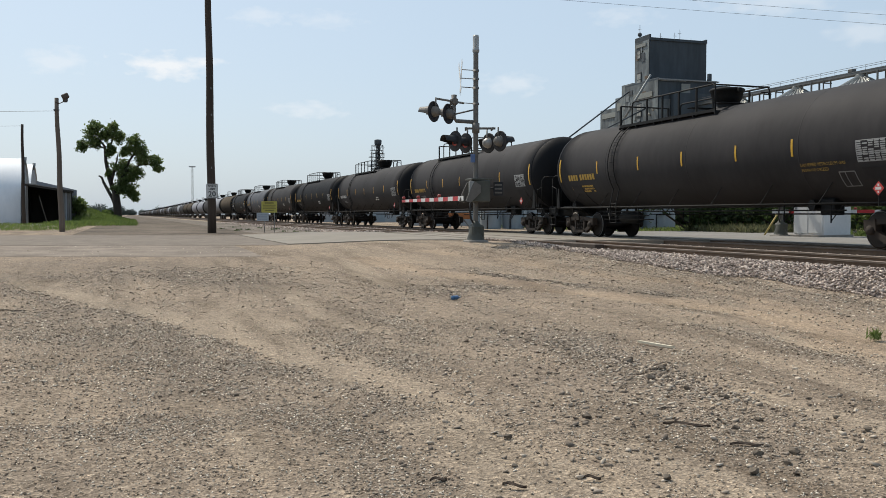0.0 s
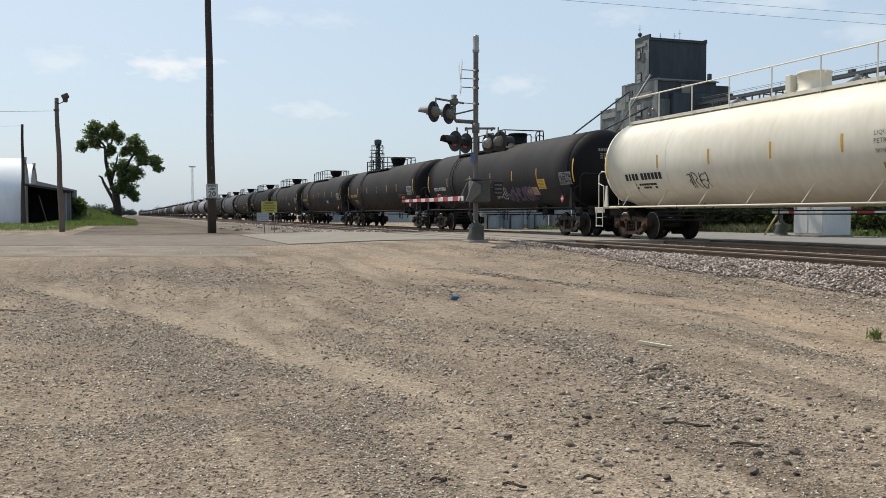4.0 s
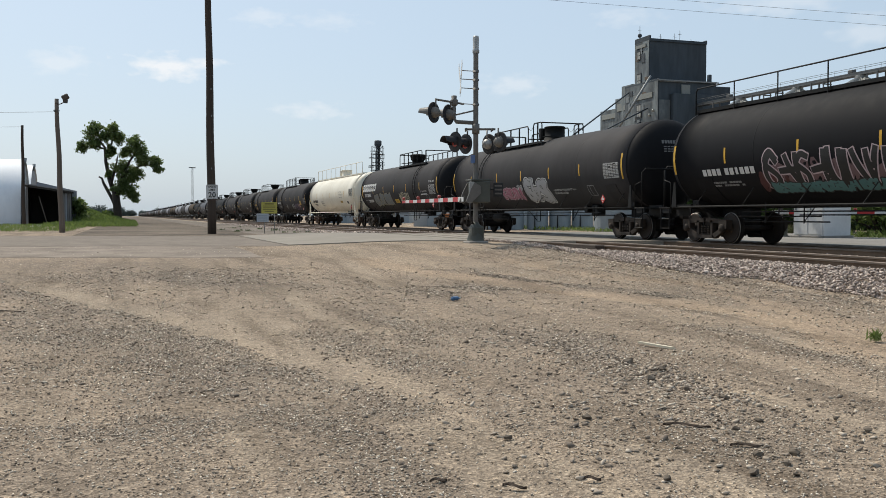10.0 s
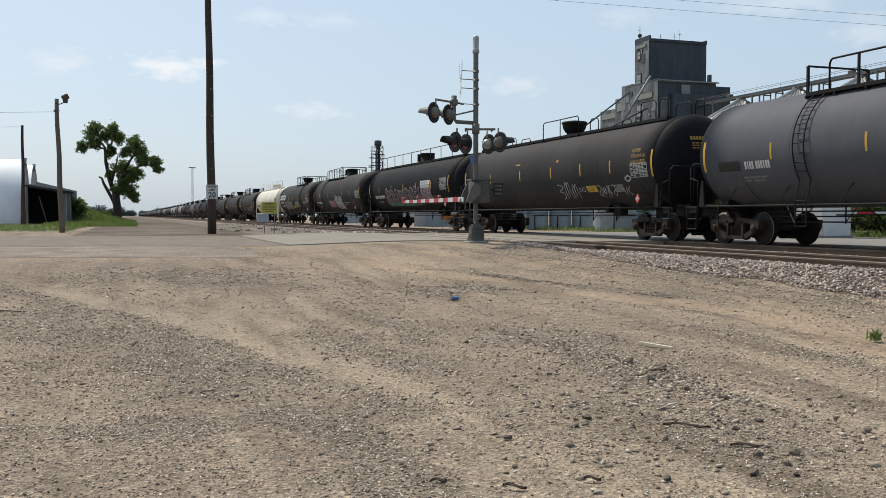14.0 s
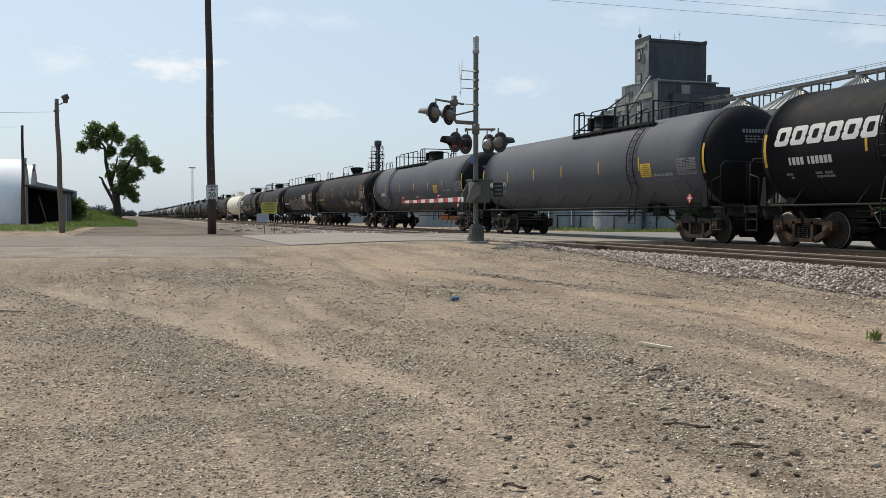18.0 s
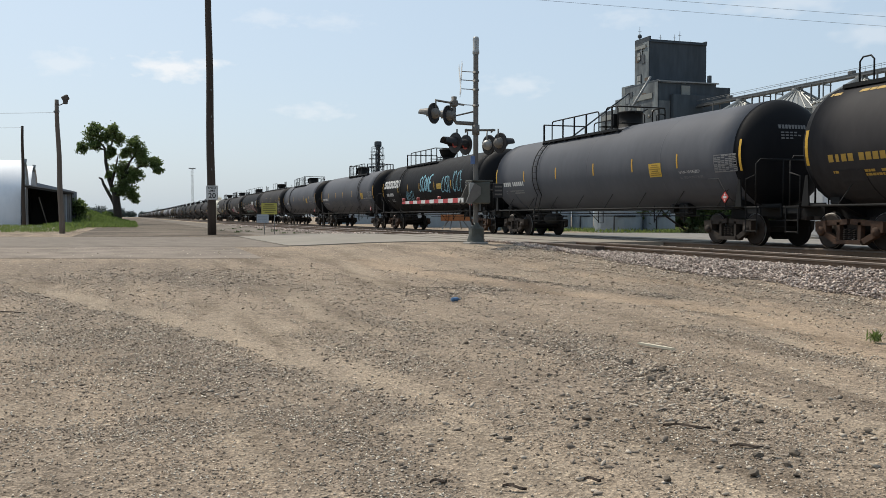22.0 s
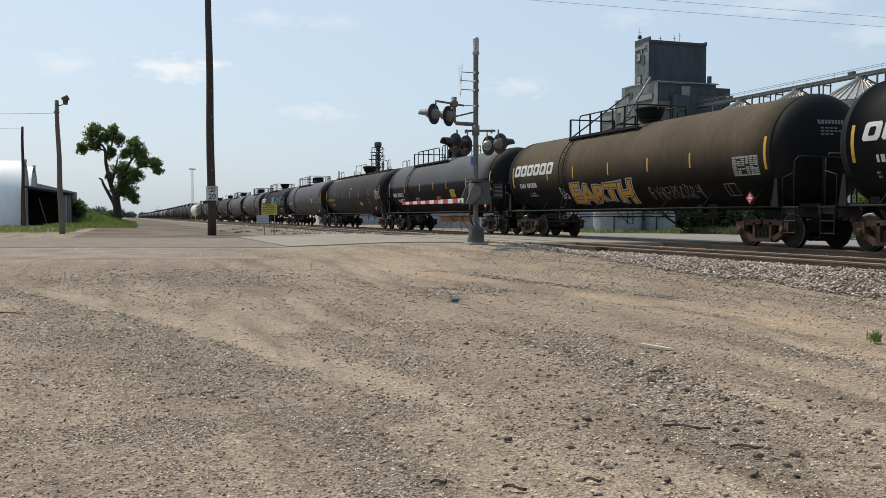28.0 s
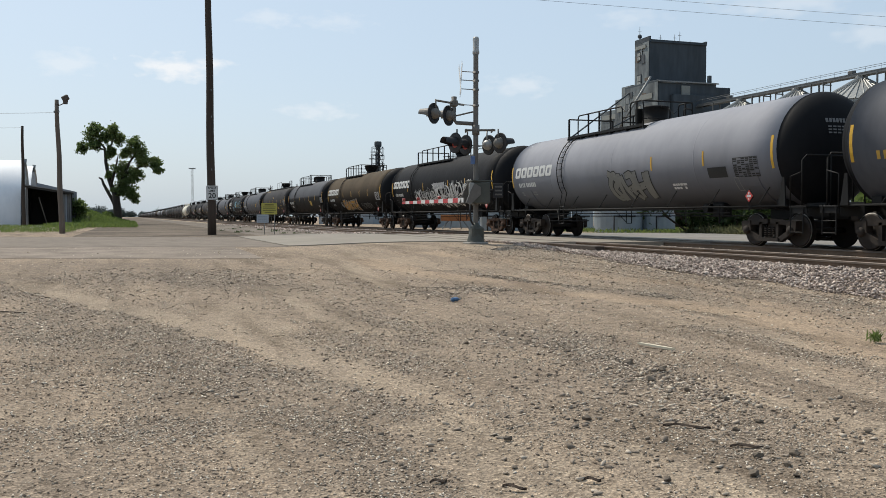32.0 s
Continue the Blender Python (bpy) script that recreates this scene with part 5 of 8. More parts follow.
def words_on(car, y0, y1, h, tall, mat, words):
    """Readable stencilled lines, fitted to their width."""
    lines = []
    for line in words.split("/"):
        cu = bpy.data.curves.new("stencil", "FONT")
        cu.body, cu.size, cu.resolution_u = line, tall * 1.45, 1
        ob = bpy.data.objects.new("stencil", cu)
        lines.append(bpy.data.meshes.new_from_object(ob))
        bpy.data.objects.remove(ob)
    squeeze = abs(y1 - y0) / max(v.co.x for me in lines for v in me.vertices)
    for k, me in enumerate(lines):
        for v in me.vertices:
            a = (h - k * tall * 1.7 + v.co.y - tall * 0.5) / R_TANK
            r = R_TANK + 0.014
            v.co = (-r * math.cos(a), y0 - v.co.x * squeeze, Z_TANK + r * math.sin(a))
        me.materials.append(mat)
        tagged(part("stencil", None, None, car, "stencilled words", data=me), kind="stuff")


def spray(car, kind, y0, y1, h, tall, times, mat, seed):
    bm = bmesh.new()
    if kind == "scr":
        for k in range(1 if times < 5 else 2):
            scrawl(bm, y0, y1, h, tall * (1 - 0.12 * (k % 3)), seed * 13 + k, min(0.028, 0.008 + tall * 0.015))
    elif kind == "wild":
        for k in range(times):
            scrawl(bm, y0, y1, h, tall * (1 - 0.2 * k), seed * 7 + k, tall * (0.052 - 0.03 * k), 0.009 + 0.002 * k, 0.62, 0.85, 0.14)
        rnd = random.Random(seed)
        for k in range(int((y0 - y1) * 16)):
            u, v, ln = rnd.uniform(y1, y0), h + rnd.choice((-1, 1, 1)) * tall * rnd.uniform(0.3, 0.55), rnd.uniform(0.06, 0.22)
            du = rnd.uniform(-0.5, 0.5) * ln
            s = 1 if v > h else -1
            bm.faces.new([bm.verts.new(jacket_point(*p, 0.014)) for p in ((u - 0.012, v), (u + 0.012, v), (u + du, v + s * ln))])
    else:
        blob_row(bm, y0, y1, h, tall, seed)
    tagged(part("graffiti", bm, mat, car, "spray-painted graffiti shapes"), kind="stuff")


dim_mark = plain("faded white stencil", (0.20, 0.20, 0.20), 0.7)
panel_mark = plain("grey-white stencil", (0.36, 0.36, 0.35), 0.7)
plate_ink = plain("faded plate lettering", (0.30, 0.19, 0.03), 0.7)
ink_mark = plain("black stencil", (0.02, 0.02, 0.02), 0.6)
INKS = {"white": white_mark, "gold": gold_mark, "dim": dim_mark, "ink": ink_mark, "black": ink_mark, "yellow": plain("yellow caution plate", (0.62, 0.40, 0.05), 0.6),
        "pink": plain("faded pink plate", (0.40, 0.26, 0.25), 0.6), "purple": plain("dull purple spray", (0.05, 0.035, 0.075), 0.6), "silver": plain("blue silver spray", (0.13, 0.15, 0.16), 0.5),
        "cream": plain("cream spray", (0.40, 0.38, 0.28), 0.6), "grey": plain("pale grey spray", (0.30, 0.30, 0.30), 0.6), "rose": plain("dusty rose spray", (0.26, 0.13, 0.13), 0.6),
        "mauve": plain("mauve spray", (0.22, 0.15, 0.17), 0.6), "teal": plain("teal spray", (0.08, 0.19, 0.19), 0.6), "pale": plain("thin pale spray", (0.14, 0.14, 0.14), 0.7),
        "blue": plain("sky blue spray", (0.22, 0.46, 0.56), 0.6), "orange": plain("orange spray", (0.50, 0.25, 0.02), 0.6), "olive": plain("olive silver spray", (0.20, 0.19, 0.15), 0.6)}
INKS.update({"blush": plain("pale pink spray", (0.50, 0.40, 0.42), 0.6), "chrome": plain("pale chrome spray", (0.36, 0.36, 0.37), 0.5), "grime": plain("olive chrome spray", (0.19, 0.186, 0.168), 0.6),
             "straw": plain("straw-coloured spray", (0.30, 0.27, 0.15), 0.6), "oxblood": plain("dark red spray", (0.075, 0.022, 0.022), 0.6), "rosy": plain("thin rose spray", (0.15, 0.09, 0.095), 0.6), "violet": plain("faded violet spray", (0.10, 0.075, 0.13), 0.6)})
INKS["pinkspray"] = plain("pink spray", (0.33, 0.09, 0.15), 0.6)


def dress(car, rows, seed):
    """Everything painted or hung on a car: kind, colour, far end, near end, height round the jacket, size."""
    for k, row in enumerate(rows):
        kind = row[0]
        if kind == "plac":
            placard(car, row[1], row[2])
        elif kind == "outl":
            outline_box(car, row[1], row[2])
        elif kind == "throw":
            _, fill, line, halo, y0, y1, h, tall, weight, wide = row
            throw_up(car, INKS[fill], INKS[line], INKS.get(halo), y0, y1, h, tall, weight, seed * 17 + k, wide)
        elif kind == "tag":
            _, ink_name, y0, y1, h, tall, word, weight = row
            bm = bmesh.new()
            sprayed(bm, word, y0, y1, h, tall, weight)
            tagged(part("graffiti", bm, INKS[ink_name], car, "sprayed word in single strokes"), kind="stuff")
        elif kind == "word":
            lettered(car, INKS[row[1]], INKS[row[2]], INKS[row[3]], *row[4:])
        else:
            _, ink_name, y0, y1, h, tall, *rest = row
            mat = INKS["pinkspray" if kind == "blob" and ink_name == "pink" else ink_name]
            if kind in ("mark", "small"):
                bars(car, y0, h, y0 - y1, rest[0], tall, mat, "stencil_bars", seed=seed * 31 + k)
            elif kind == "own":
                builder_blocks(car, y0, y0 - y1, h, tall, mat)
            elif kind == "panel":
                data_panel(car, (y0 + y1) / 2, h, y0 - y1, tall, mat)
            elif kind == "plate":
                plate(car, y0, y1, h, tall, mat, ink_name + " plate", 0 if ink_name in ("white", "ink", "grey") else 3)
            elif kind == "text":
                words_on(car, y0, y1, h, tall, mat, rest[0])
            else:
                spray(car, kind, y0, y1, h, tall, rest[0] if rest else 1, mat, seed * 17 + k)


# offsets of the far end strip of each car at the start, front to back
HEADS = (32.2, 12.52, -7.71, -27.33, -47.2, -67.34, -86.35, -106.29, -126.85, -146.96, -166.61, -186.76, -206.22, -226.01, -245.91, -265.31, -284.99)
MID = [h - 8.5 for h in HEADS]
ROOFS = ("bowl", "drum", "long drum", "bowl", "drum", "long drum", "low bowl", "drum", "drum", "bowl", "drum", "low bowl", "drum", "bowl", "bowl", "drum", "drum")
cars = []
black_label = "dusty black tank car with yellow strips and roof walkway"
two_tone_paint = material("grey paint over a black lower half", (0.098, 0.101, 0.11), (0.072, 0.074, 0.081), 0.66, grain=5, patch=0.5, bump=0.03, streak=0.35, spec=0.1)


def darkened_below(m, colour, low, high, ragged=0.0):
    """A darker colour over the lower jacket, up to a line with its own uneven edge."""
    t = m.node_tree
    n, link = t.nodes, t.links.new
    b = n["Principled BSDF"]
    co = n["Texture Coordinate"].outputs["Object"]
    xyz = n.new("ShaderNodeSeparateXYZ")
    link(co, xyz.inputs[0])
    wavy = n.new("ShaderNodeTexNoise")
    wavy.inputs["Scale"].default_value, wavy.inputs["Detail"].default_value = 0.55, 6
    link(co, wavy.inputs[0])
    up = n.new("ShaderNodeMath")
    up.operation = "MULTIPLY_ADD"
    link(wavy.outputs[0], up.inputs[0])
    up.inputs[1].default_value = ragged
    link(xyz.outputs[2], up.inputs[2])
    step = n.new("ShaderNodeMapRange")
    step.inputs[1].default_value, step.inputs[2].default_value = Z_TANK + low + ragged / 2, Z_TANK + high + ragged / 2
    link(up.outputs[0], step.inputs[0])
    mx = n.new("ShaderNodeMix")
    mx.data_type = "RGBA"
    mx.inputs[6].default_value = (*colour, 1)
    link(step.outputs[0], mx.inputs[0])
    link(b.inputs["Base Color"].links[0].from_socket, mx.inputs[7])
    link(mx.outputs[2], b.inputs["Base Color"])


darkened_below(two_tone_paint, (0.0075, 0.0075, 0.008), 0.0, 0.16, 0.1)
# brown and pale grey darken gradually towards the underside
darkened_below(brown_paint, (0.0105, 0.01, 0.0095), -0.75, 0.45, 0.5)
darkened_below(pale_grey_paint, (0.05, 0.05, 0.054), -1.5, 0.35, 0.3)

SPEC = [
    (dusty_paint, 'dusty black tank car with gold stencils and roof walkway', cast_steel, (-3.4, 5.0), 4.4, 0.1, (-8.12, 8.46), (5.5, 2.73, 0.21, -2.41, -4.68), (), [
        ("mark", "gold", 7.8, 5.74, -0.37, 0.216, 1),
        ("small", "gold", 7.73, 6.08, -0.72, 0.068, 3),
        ("text", "gold", -4.92, -6.44, -0.52, 0.082, "LIQUEFIED PETROLEUM GAS/NON-ODORIZED"),
        ("panel", "white", -6.83, -7.9, -0.29, 0.496),
        ("outl", -6.38, -0.97),
        ("plac", -7.47, 1.42),
    ]),
    (dusty_paint, 'black tank car with a yellow plate and white scrawled graffiti', cast_steel, (-3.9, 5.0), 4.5, -0.4, (-9.04, 8.52), (5.33, 1.99, -0.72, -3.24, -5.78), (), [
        ("mark", "white", 7.57, 5.62, -0.38, 0.184, 1),
        ("small", "dim", 7.62, 5.91, -0.78, 0.066, 2),
        ("scr", "white", 2.59, 1.67, -0.83, 0.44, 2),
        ("tag", "white", -0.91, -2.25, -0.84, 0.5, "NOKED", 0.017),
        ("throw", "violet", "purple", "", -2.22, -5.13, -0.95, 0.67, 0.045, 0.6),
        ("plate", "pink", -4.56, -5.66, -0.79, 0.363),
        ("plate", "yellow", -5.78, -6.51, -0.5, 0.418),
        ("panel", "dim", -7.84, -8.86, -0.35, 0.476),
        ("plac", -8.06, 1.45),
    ]),
    (cream_paint, 'cream white tank car with a long thin roof railing', rust_steel, (-8.5, 8.3), -9.0, 0.1, (-8.44, 8.6), (5.36, 2.65, -0.05, -2.6, -5.36), (), [
        ("panel", "ink", -7.01, -8.08, 0.01, 0.55),
        ("text", "ink", -3.58, -4.92, 0.1, 0.11, "LIQUEFIED/PETROLEUM GAS"),
        ("text", "ink", -3.62, -4.62, -0.31, 0.11, "NON-ODORIZED"),
        ("plate", "gold", -3.77, -4.51, -0.68, 0.195),
        ("plate", "ink", -5.95, -6.47, -0.76, 0.2),
        ("mark", "ink", 7.43, 5.2, -0.51, 0.227, 1),
        ("small", "ink", 7.34, 5.7, -0.79, 0.076, 2),
        ("scr", "ink", 3.89, 2.85, -0.74, 0.507, 2),
        ("plac", -7.62, 1.5),
    ]),
    (dusty_paint, "black tank car with a white owner's mark and silver graffiti", cast_steel, (-7.1, 1.1), -4.4, -0.2, (-8.39, 8.21), (5.21, 2.59, 0.08, -2.54, -5.28), (), [
        ("own", "white", 8.01, 4.48, 0.17, 0.513),
        ("mark", "white", 7.56, 5.93, -0.35, 0.208, 1),
        ("small", "white", 7.64, 5.58, -0.71, 0.078, 2),
        ("throw", "silver", "straw", "", 5.23, 0.95, -0.72, 0.727, 0.1, 0.8),
        ("plate", "yellow", 0.34, -0.53, -0.87, 0.276),
        ("tag", "cream", -0.95, -2.9, -0.62, 0.5, "WSEN", 0.04),
        ("scr", "cream", -0.92, -2.97, -0.66, 0.5, 1),
        ("text", "white", -7.01, -8.03, 0.17, 0.112, "DOT-SP 20820"),
        ("text", "white", -5.51, -6.61, -0.36, 0.094, "NON-ODORIZED"),
        ("small", "white", -5.39, -6.49, -0.54, 0.086, 1),
        ("panel", "white", -6.99, -8.04, -0.29, 0.514),
        ("plac", -7.7, 1.43),
        ("outl", -6.46, -0.77),
    ]),
    (dusty_paint, 'dusty black tank car with pink and white graffiti', cast_steel, (-3.5, 6.0), 4.8, -0.0, (-8.31, 8.61), (6.09, 2.82, 0.14, -2.59, -5.21), (), [
        ("mark", "white", 7.64, 5.56, -0.65, 0.167, 1),
        ("small", "dim", 7.83, 5.99, -0.97, 0.065, 2),
        ("blob", "oxblood", 2.5, 0.5, -0.9, 0.6),
        ("throw", "pinkspray", "blush", "", 2.56, 0.38, -0.85, 0.551, 0.035, 0.6),
        ("scr", "white", 0.73, 0.16, -0.57, 0.235, 2),
        ("throw", "chrome", "ink", "white", 0.0, -2.35, -0.79, 0.98, 0.12, 0.8),
        ("text", "white", -2.76, -4.64, -0.77, 0.083, "LIQUEFIED PETROLEUM GAS/NON-ODORIZED"),
        ("panel", "white", -7.04, -8.08, -0.18, 0.519),
        ("outl", -5.84, -0.88),
        ("plac", -6.93, 1.41),
    ]),
    (black_paint, 'black tank car with a long band of rose graffiti', cast_steel, (-8.3, 8.6), -7.6, 0.3, (-7.81, 8.63), (6.13, 3.16, 0.48, -2.16, -4.91), (), [
        ("mark", "white", 7.28, 4.9, -0.52, 0.199, 1),
        ("small", "dim", 7.19, 5.65, -0.85, 0.063, 2),
        ("blob", "oxblood", 4.9, 4.0, -0.95, 0.6),
        ("blob", "oxblood", -2.7, -5.2, -0.9, 0.7),
        ("blob", "rosy", 4.3, -2.4, -0.72, 0.72),
        ("throw", "teal", "ink", "", 4.5, -2.2, -1.12, 0.3, 0.05, 0.9),
        ("throw", "black", "blush", "", 4.6, -2.65, -0.66, 0.98, 0.085, 0.72),
        ("throw", "mauve", "blush", "", -2.9, -4.75, -0.6, 0.74, 0.08, 0.75),
        ("plate", "white", -2.97, -4.74, 0.04, 0.394),
        ("text", "black", -3.03, -4.68, 0.13, 0.099, "NON-ODORIZED/LIQUEFIED PETROLEUM"),
        ("plate", "yellow", -1.87, -2.54, -0.84, 0.229),
        ("panel", "white", -6.43, -7.46, -0.04, 0.615),
        ("plac", -7.21, 1.45),
    ]),
    (dusty_paint, 'dusty black tank car with gold stencils and white scrawls', cast_steel, (-8.2, 8.3), -5.6, -0.2, (-8.56, 8.53), (5.24, 1.86, -1.16, -3.66, -5.88), ((7.6, 0.45, 0.66), (6.2, 1.0, 0.5), (-3.2, 0.65, 0.5), (-7.0, 0.95, 0.7), (-7.95, 0.5, 0.7)), [
        ("mark", "gold", 7.67, 5.58, -0.39, 0.188, 1),
        ("small", "gold", 7.59, 6.16, -0.7, 0.063, 2),
        ("tag", "chrome", -1.46, -3.2, -0.88, 0.66, "ZMM", 0.019),
        ("tag", "chrome", -3.2, -3.8, -0.82, 0.42, "%", 0.014),
        ("plate", "yellow", -3.87, -4.62, -0.81, 0.262),
        ("tag", "chrome", -4.6, -5.95, -0.9, 0.42, "QUXQ", 0.016),
        ("tag", "dim", -4.7, -5.5, -1.12, 0.2, "UQ", 0.012),
        ("panel", "white", -5.9, -6.48, -0.84, 0.258),
        ("tag", "chrome", -6.4, -7.3, -0.98, 0.3, "VOO", 0.016),
        ("tag", "chrome", -6.75, -7.25, -0.5, 0.2, "O", 0.03),
        ("text", "gold", -7.3, -8.22, 0.42, 0.113, "LIQUEFIED/PETROLEUM GAS/NON-ODORIZED"),
        ("panel", "white", -7.24, -8.28, -0.25, 0.466),
        ("plac", -7.63, 1.39),
        ("small", "gold", 2.41, 1.99, 0.43, 0.055, 1),
        ("small", "gold", -1.39, -1.67, 0.38, 0.087, 1),
    ]),
    (grey_paint, 'plain grey tank car with a ladder by its far end', cast_steel, (-3.9, 5.0), 4.5, -0.3, (-8.8, 8.53), (5.61, 2.34, -0.67, -3.3, -5.8), (), [
        ("plate", "ink", 7.87, 6.94, -0.39, 0.267),
        ("mark", "white", 6.74, 5.68, -0.39, 0.214, 1),
        ("small", "dim", 7.73, 6.07, -0.74, 0.066, 2),
        ("plate", "yellow", -4.24, -4.94, -0.28, 0.437),
        ("text", "white", -5.9, -6.98, -0.41, 0.085, "NON-ODORIZED"),
        ("text", "dim", -5.91, -7.09, -0.58, 0.076, "LIQUEFIED PETROLEUM GAS"),
        ("panel", "dim", -7.7, -8.73, -0.25, 0.486),
        ("outl", -7.51, -0.89),
        ("plac", -8.16, 1.37),
    ]),
    (grey_paint, 'grey tank car with faint scrawls and a yellow plate', cast_steel, (-7.4, 1.1), -4.7, -0.2, (-8.74, 8.72), (5.82, 3.07, 0.51, -2.46, -5.18), (), [
        ("mark", "white", 8.18, 6.04, -0.35, 0.183, 1),
        ("small", "dim", 7.94, 6.26, -0.68, 0.065, 2),
        ("scr", "pale", 5.19, 1.16, -0.79, 0.468, 1),
        ("scr", "pale", 0.09, -1.66, -0.77, 0.413, 1),
        ("scr", "pale", -2.2, -3.27, -0.88, 0.579, 1),
        ("plate", "yellow", -5.26, -5.9, -0.28, 0.45),
        ("text", "white", -6.04, -7.11, -0.46, 0.083, "NON-ODORIZED"),
        ("text", "dim", -6.01, -7.21, -0.63, 0.075, "LIQUEFIED PETROLEUM GAS"),
        ("panel", "dim", -7.36, -8.35, -0.26, 0.487),
        ("outl", -7.08, -0.91),
        ("plac", -8.0, 1.35),
    ]),
    (black_paint, "black tank car with a white owner's mark and blue graffiti", rust_steel, (-3.5, 5.1), 4.5, -0.0, (-8.26, 8.62), (5.12, 2.98, 0.73, -1.99, -4.76), (), [
        ("own", "white", 8.24, 4.7, 0.27, 0.487),
        ("mark", "white", 7.77, 6.22, -0.38, 0.195, 1),
        ("small", "dim", 7.94, 6.4, -0.72, 0.065, 2),
        ("tag", "blue", 3.6, 1.9, -0.62, 0.66, "AVIST!", 0.026),
        ("tag", "blue", 0.6, -1.6, 0.1, 0.8, "SCONE", 0.05),
        ("scr", "blue", -3.2, -4.47, -0.07, 0.83, 2),
        ("scr", "blue", -5.01, -6.38, 0.02, 1.029, 2),
        ("scr", "pale", 2.01, -2.74, -1.05, 0.313, 1),
        ("scr", "pale", -3.35, -4.84, -1.06, 0.402, 1),
        ("plate", "yellow", -2.44, -3.17, -0.11, 0.287),
        ("small", "white", -4.95, -6.68, -0.88, 0.102, 1),
        ("panel", "dim", -6.93, -7.94, -0.29, 0.51),
        ("plac", -7.5, 1.42),
        ("outl", -6.37, -1.04),
    ]),
    (grey_paint, 'grey tank car with a yellow plate and roof walkway', cast_steel, (-3.8, 5.2), 4.4, -0.5, (-8.89, 8.63), (5.6, 2.56, -0.51, -3.2, -5.84), (), [
        ("mark", "white", 7.87, 5.68, -0.35, 0.183, 1),
        ("small", "dim", 7.76, 5.93, -0.66, 0.065, 2),
        ("plate", "yellow", -4.24, -4.94, -0.28, 0.437),
        ("text", "white", -5.9, -6.98, -0.41, 0.085, "NON-ODORIZED"),
        ("text", "dim", -5.91, -7.09, -0.58, 0.076, "LIQUEFIED PETROLEUM GAS"),
        ("panel", "dim", -7.7, -8.73, -0.25, 0.486),
        ("outl", -7.51, -0.89),
        ("plac", -8.16, 1.37),
    ]),
    (dusty_paint, 'dusty black tank car with gold stencilled words', rust_steel, (-8.2, 8.3), -5.6, 0.0, (-8.39, 8.65), (5.37, 2.68, 0.19, -2.59, -5.48), ((7.6, 0.45, 0.66), (6.2, 1.0, 0.5), (-3.2, 0.65, 0.5), (-7.0, 0.95, 0.7), (-7.95, 0.5, 0.7)), [
        ("mark", "gold", 7.96, 5.73, -0.37, 0.183, 1),
        ("small", "gold", 7.88, 5.96, -0.72, 0.066, 2),
        ("plate", "yellow", -2.41, -3.18, -0.81, 0.253),
        ("text", "gold", -4.98, -6.0, -0.54, 0.097, "NON-ODORIZED/LIQUEFIED/PETROLEUM/GAS"),
        ("panel", "white", -7.11, -8.16, -0.27, 0.515),
        ("plac", -7.45, 1.43),
        ("small", "gold", 0.08, -0.36, 0.39, 0.149, 1),
        ("small", "gold", 8.5, 5.76, 1.45, 0.119, 1),
        ("small", "gold", -7.21, -7.66, 0.09, 0.049, 2),
    ]),
    (two_tone_paint, 'grey tank car with black lower half and white stencils', cast_steel, (-3.8, 5.0), 4.4, -0.5, (-8.8, 8.5), (5.07, 2.0, -0.43, -2.63, -5.6), (), [
        ("mark", "white", 7.63, 5.4, -0.4, 0.227, 1),
        ("small", "white", 7.57, 6.04, -0.73, 0.076, 2),
        ("plate", "yellow", -3.08, -3.83, -0.53, 0.437),
        ("small", "white", -6.52, -7.49, -0.84, 0.055, 2),
        ("panel", "white", -7.84, -8.76, -0.33, 0.475),
        ("plac", -8.1, 1.38),
    ]),
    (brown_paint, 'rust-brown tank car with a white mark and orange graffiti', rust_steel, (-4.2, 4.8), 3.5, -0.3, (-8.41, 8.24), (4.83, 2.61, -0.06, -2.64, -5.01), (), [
        ("own", "white", 8.06, 4.32, 0.2, 0.471),
        ("mark", "white", 7.63, 5.94, -0.44, 0.191, 1),
        ("small", "dim", 7.64, 6.24, -0.8, 0.072, 2),
        ("word", "orange", "ink", "chrome", 3.3, -1.7, -0.95, 0.78, "EARTH"),
        ("scr", "white", 4.0, 3.4, -0.9, 0.5, 1),
        ("scr", "pale", -2.3, -5.18, -1.07, 0.461, 1),
        ("panel", "white", -7.04, -8.11, -0.36, 0.526),
        ("outl", -6.63, -1.06),
        ("plac", -7.75, 1.34),
    ]),
    (black_paint, 'black tank car with a white mark and large white graffiti', rust_steel, (-3.9, 5.0), 4.3, -0.3, (-8.38, 8.39), (5.11, 2.04, -2.25, -4.8), (), [
        ("own", "white", 8.09, 4.62, 0.19, 0.434),
        ("mark", "white", 7.75, 6.14, -0.44, 0.179, 1),
        ("small", "dim", 7.82, 6.35, -0.78, 0.069, 2),
        ("wild", "white", 3.9, 0.2, -0.72, 0.86, 2),
        ("wild", "white", 0.4, -5.7, -0.66, 1.2, 2),
        ("panel", "white", -6.86, -7.93, -0.37, 0.544),
        ("outl", -6.4, -1.08),
        ("plac", -7.57, 1.37),
        ("plate", "grey", 0.25, -1.66, -0.09, 0.333),
    ]),
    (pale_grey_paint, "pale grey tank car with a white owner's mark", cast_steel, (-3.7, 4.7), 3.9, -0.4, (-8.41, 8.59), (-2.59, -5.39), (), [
        ("own", "white", 8.26, 4.69, 0.1, 0.437),
        ("mark", "white", 7.99, 6.29, -0.43, 0.181, 1),
        ("small", "dim", 7.93, 6.5, -0.77, 0.07, 2),
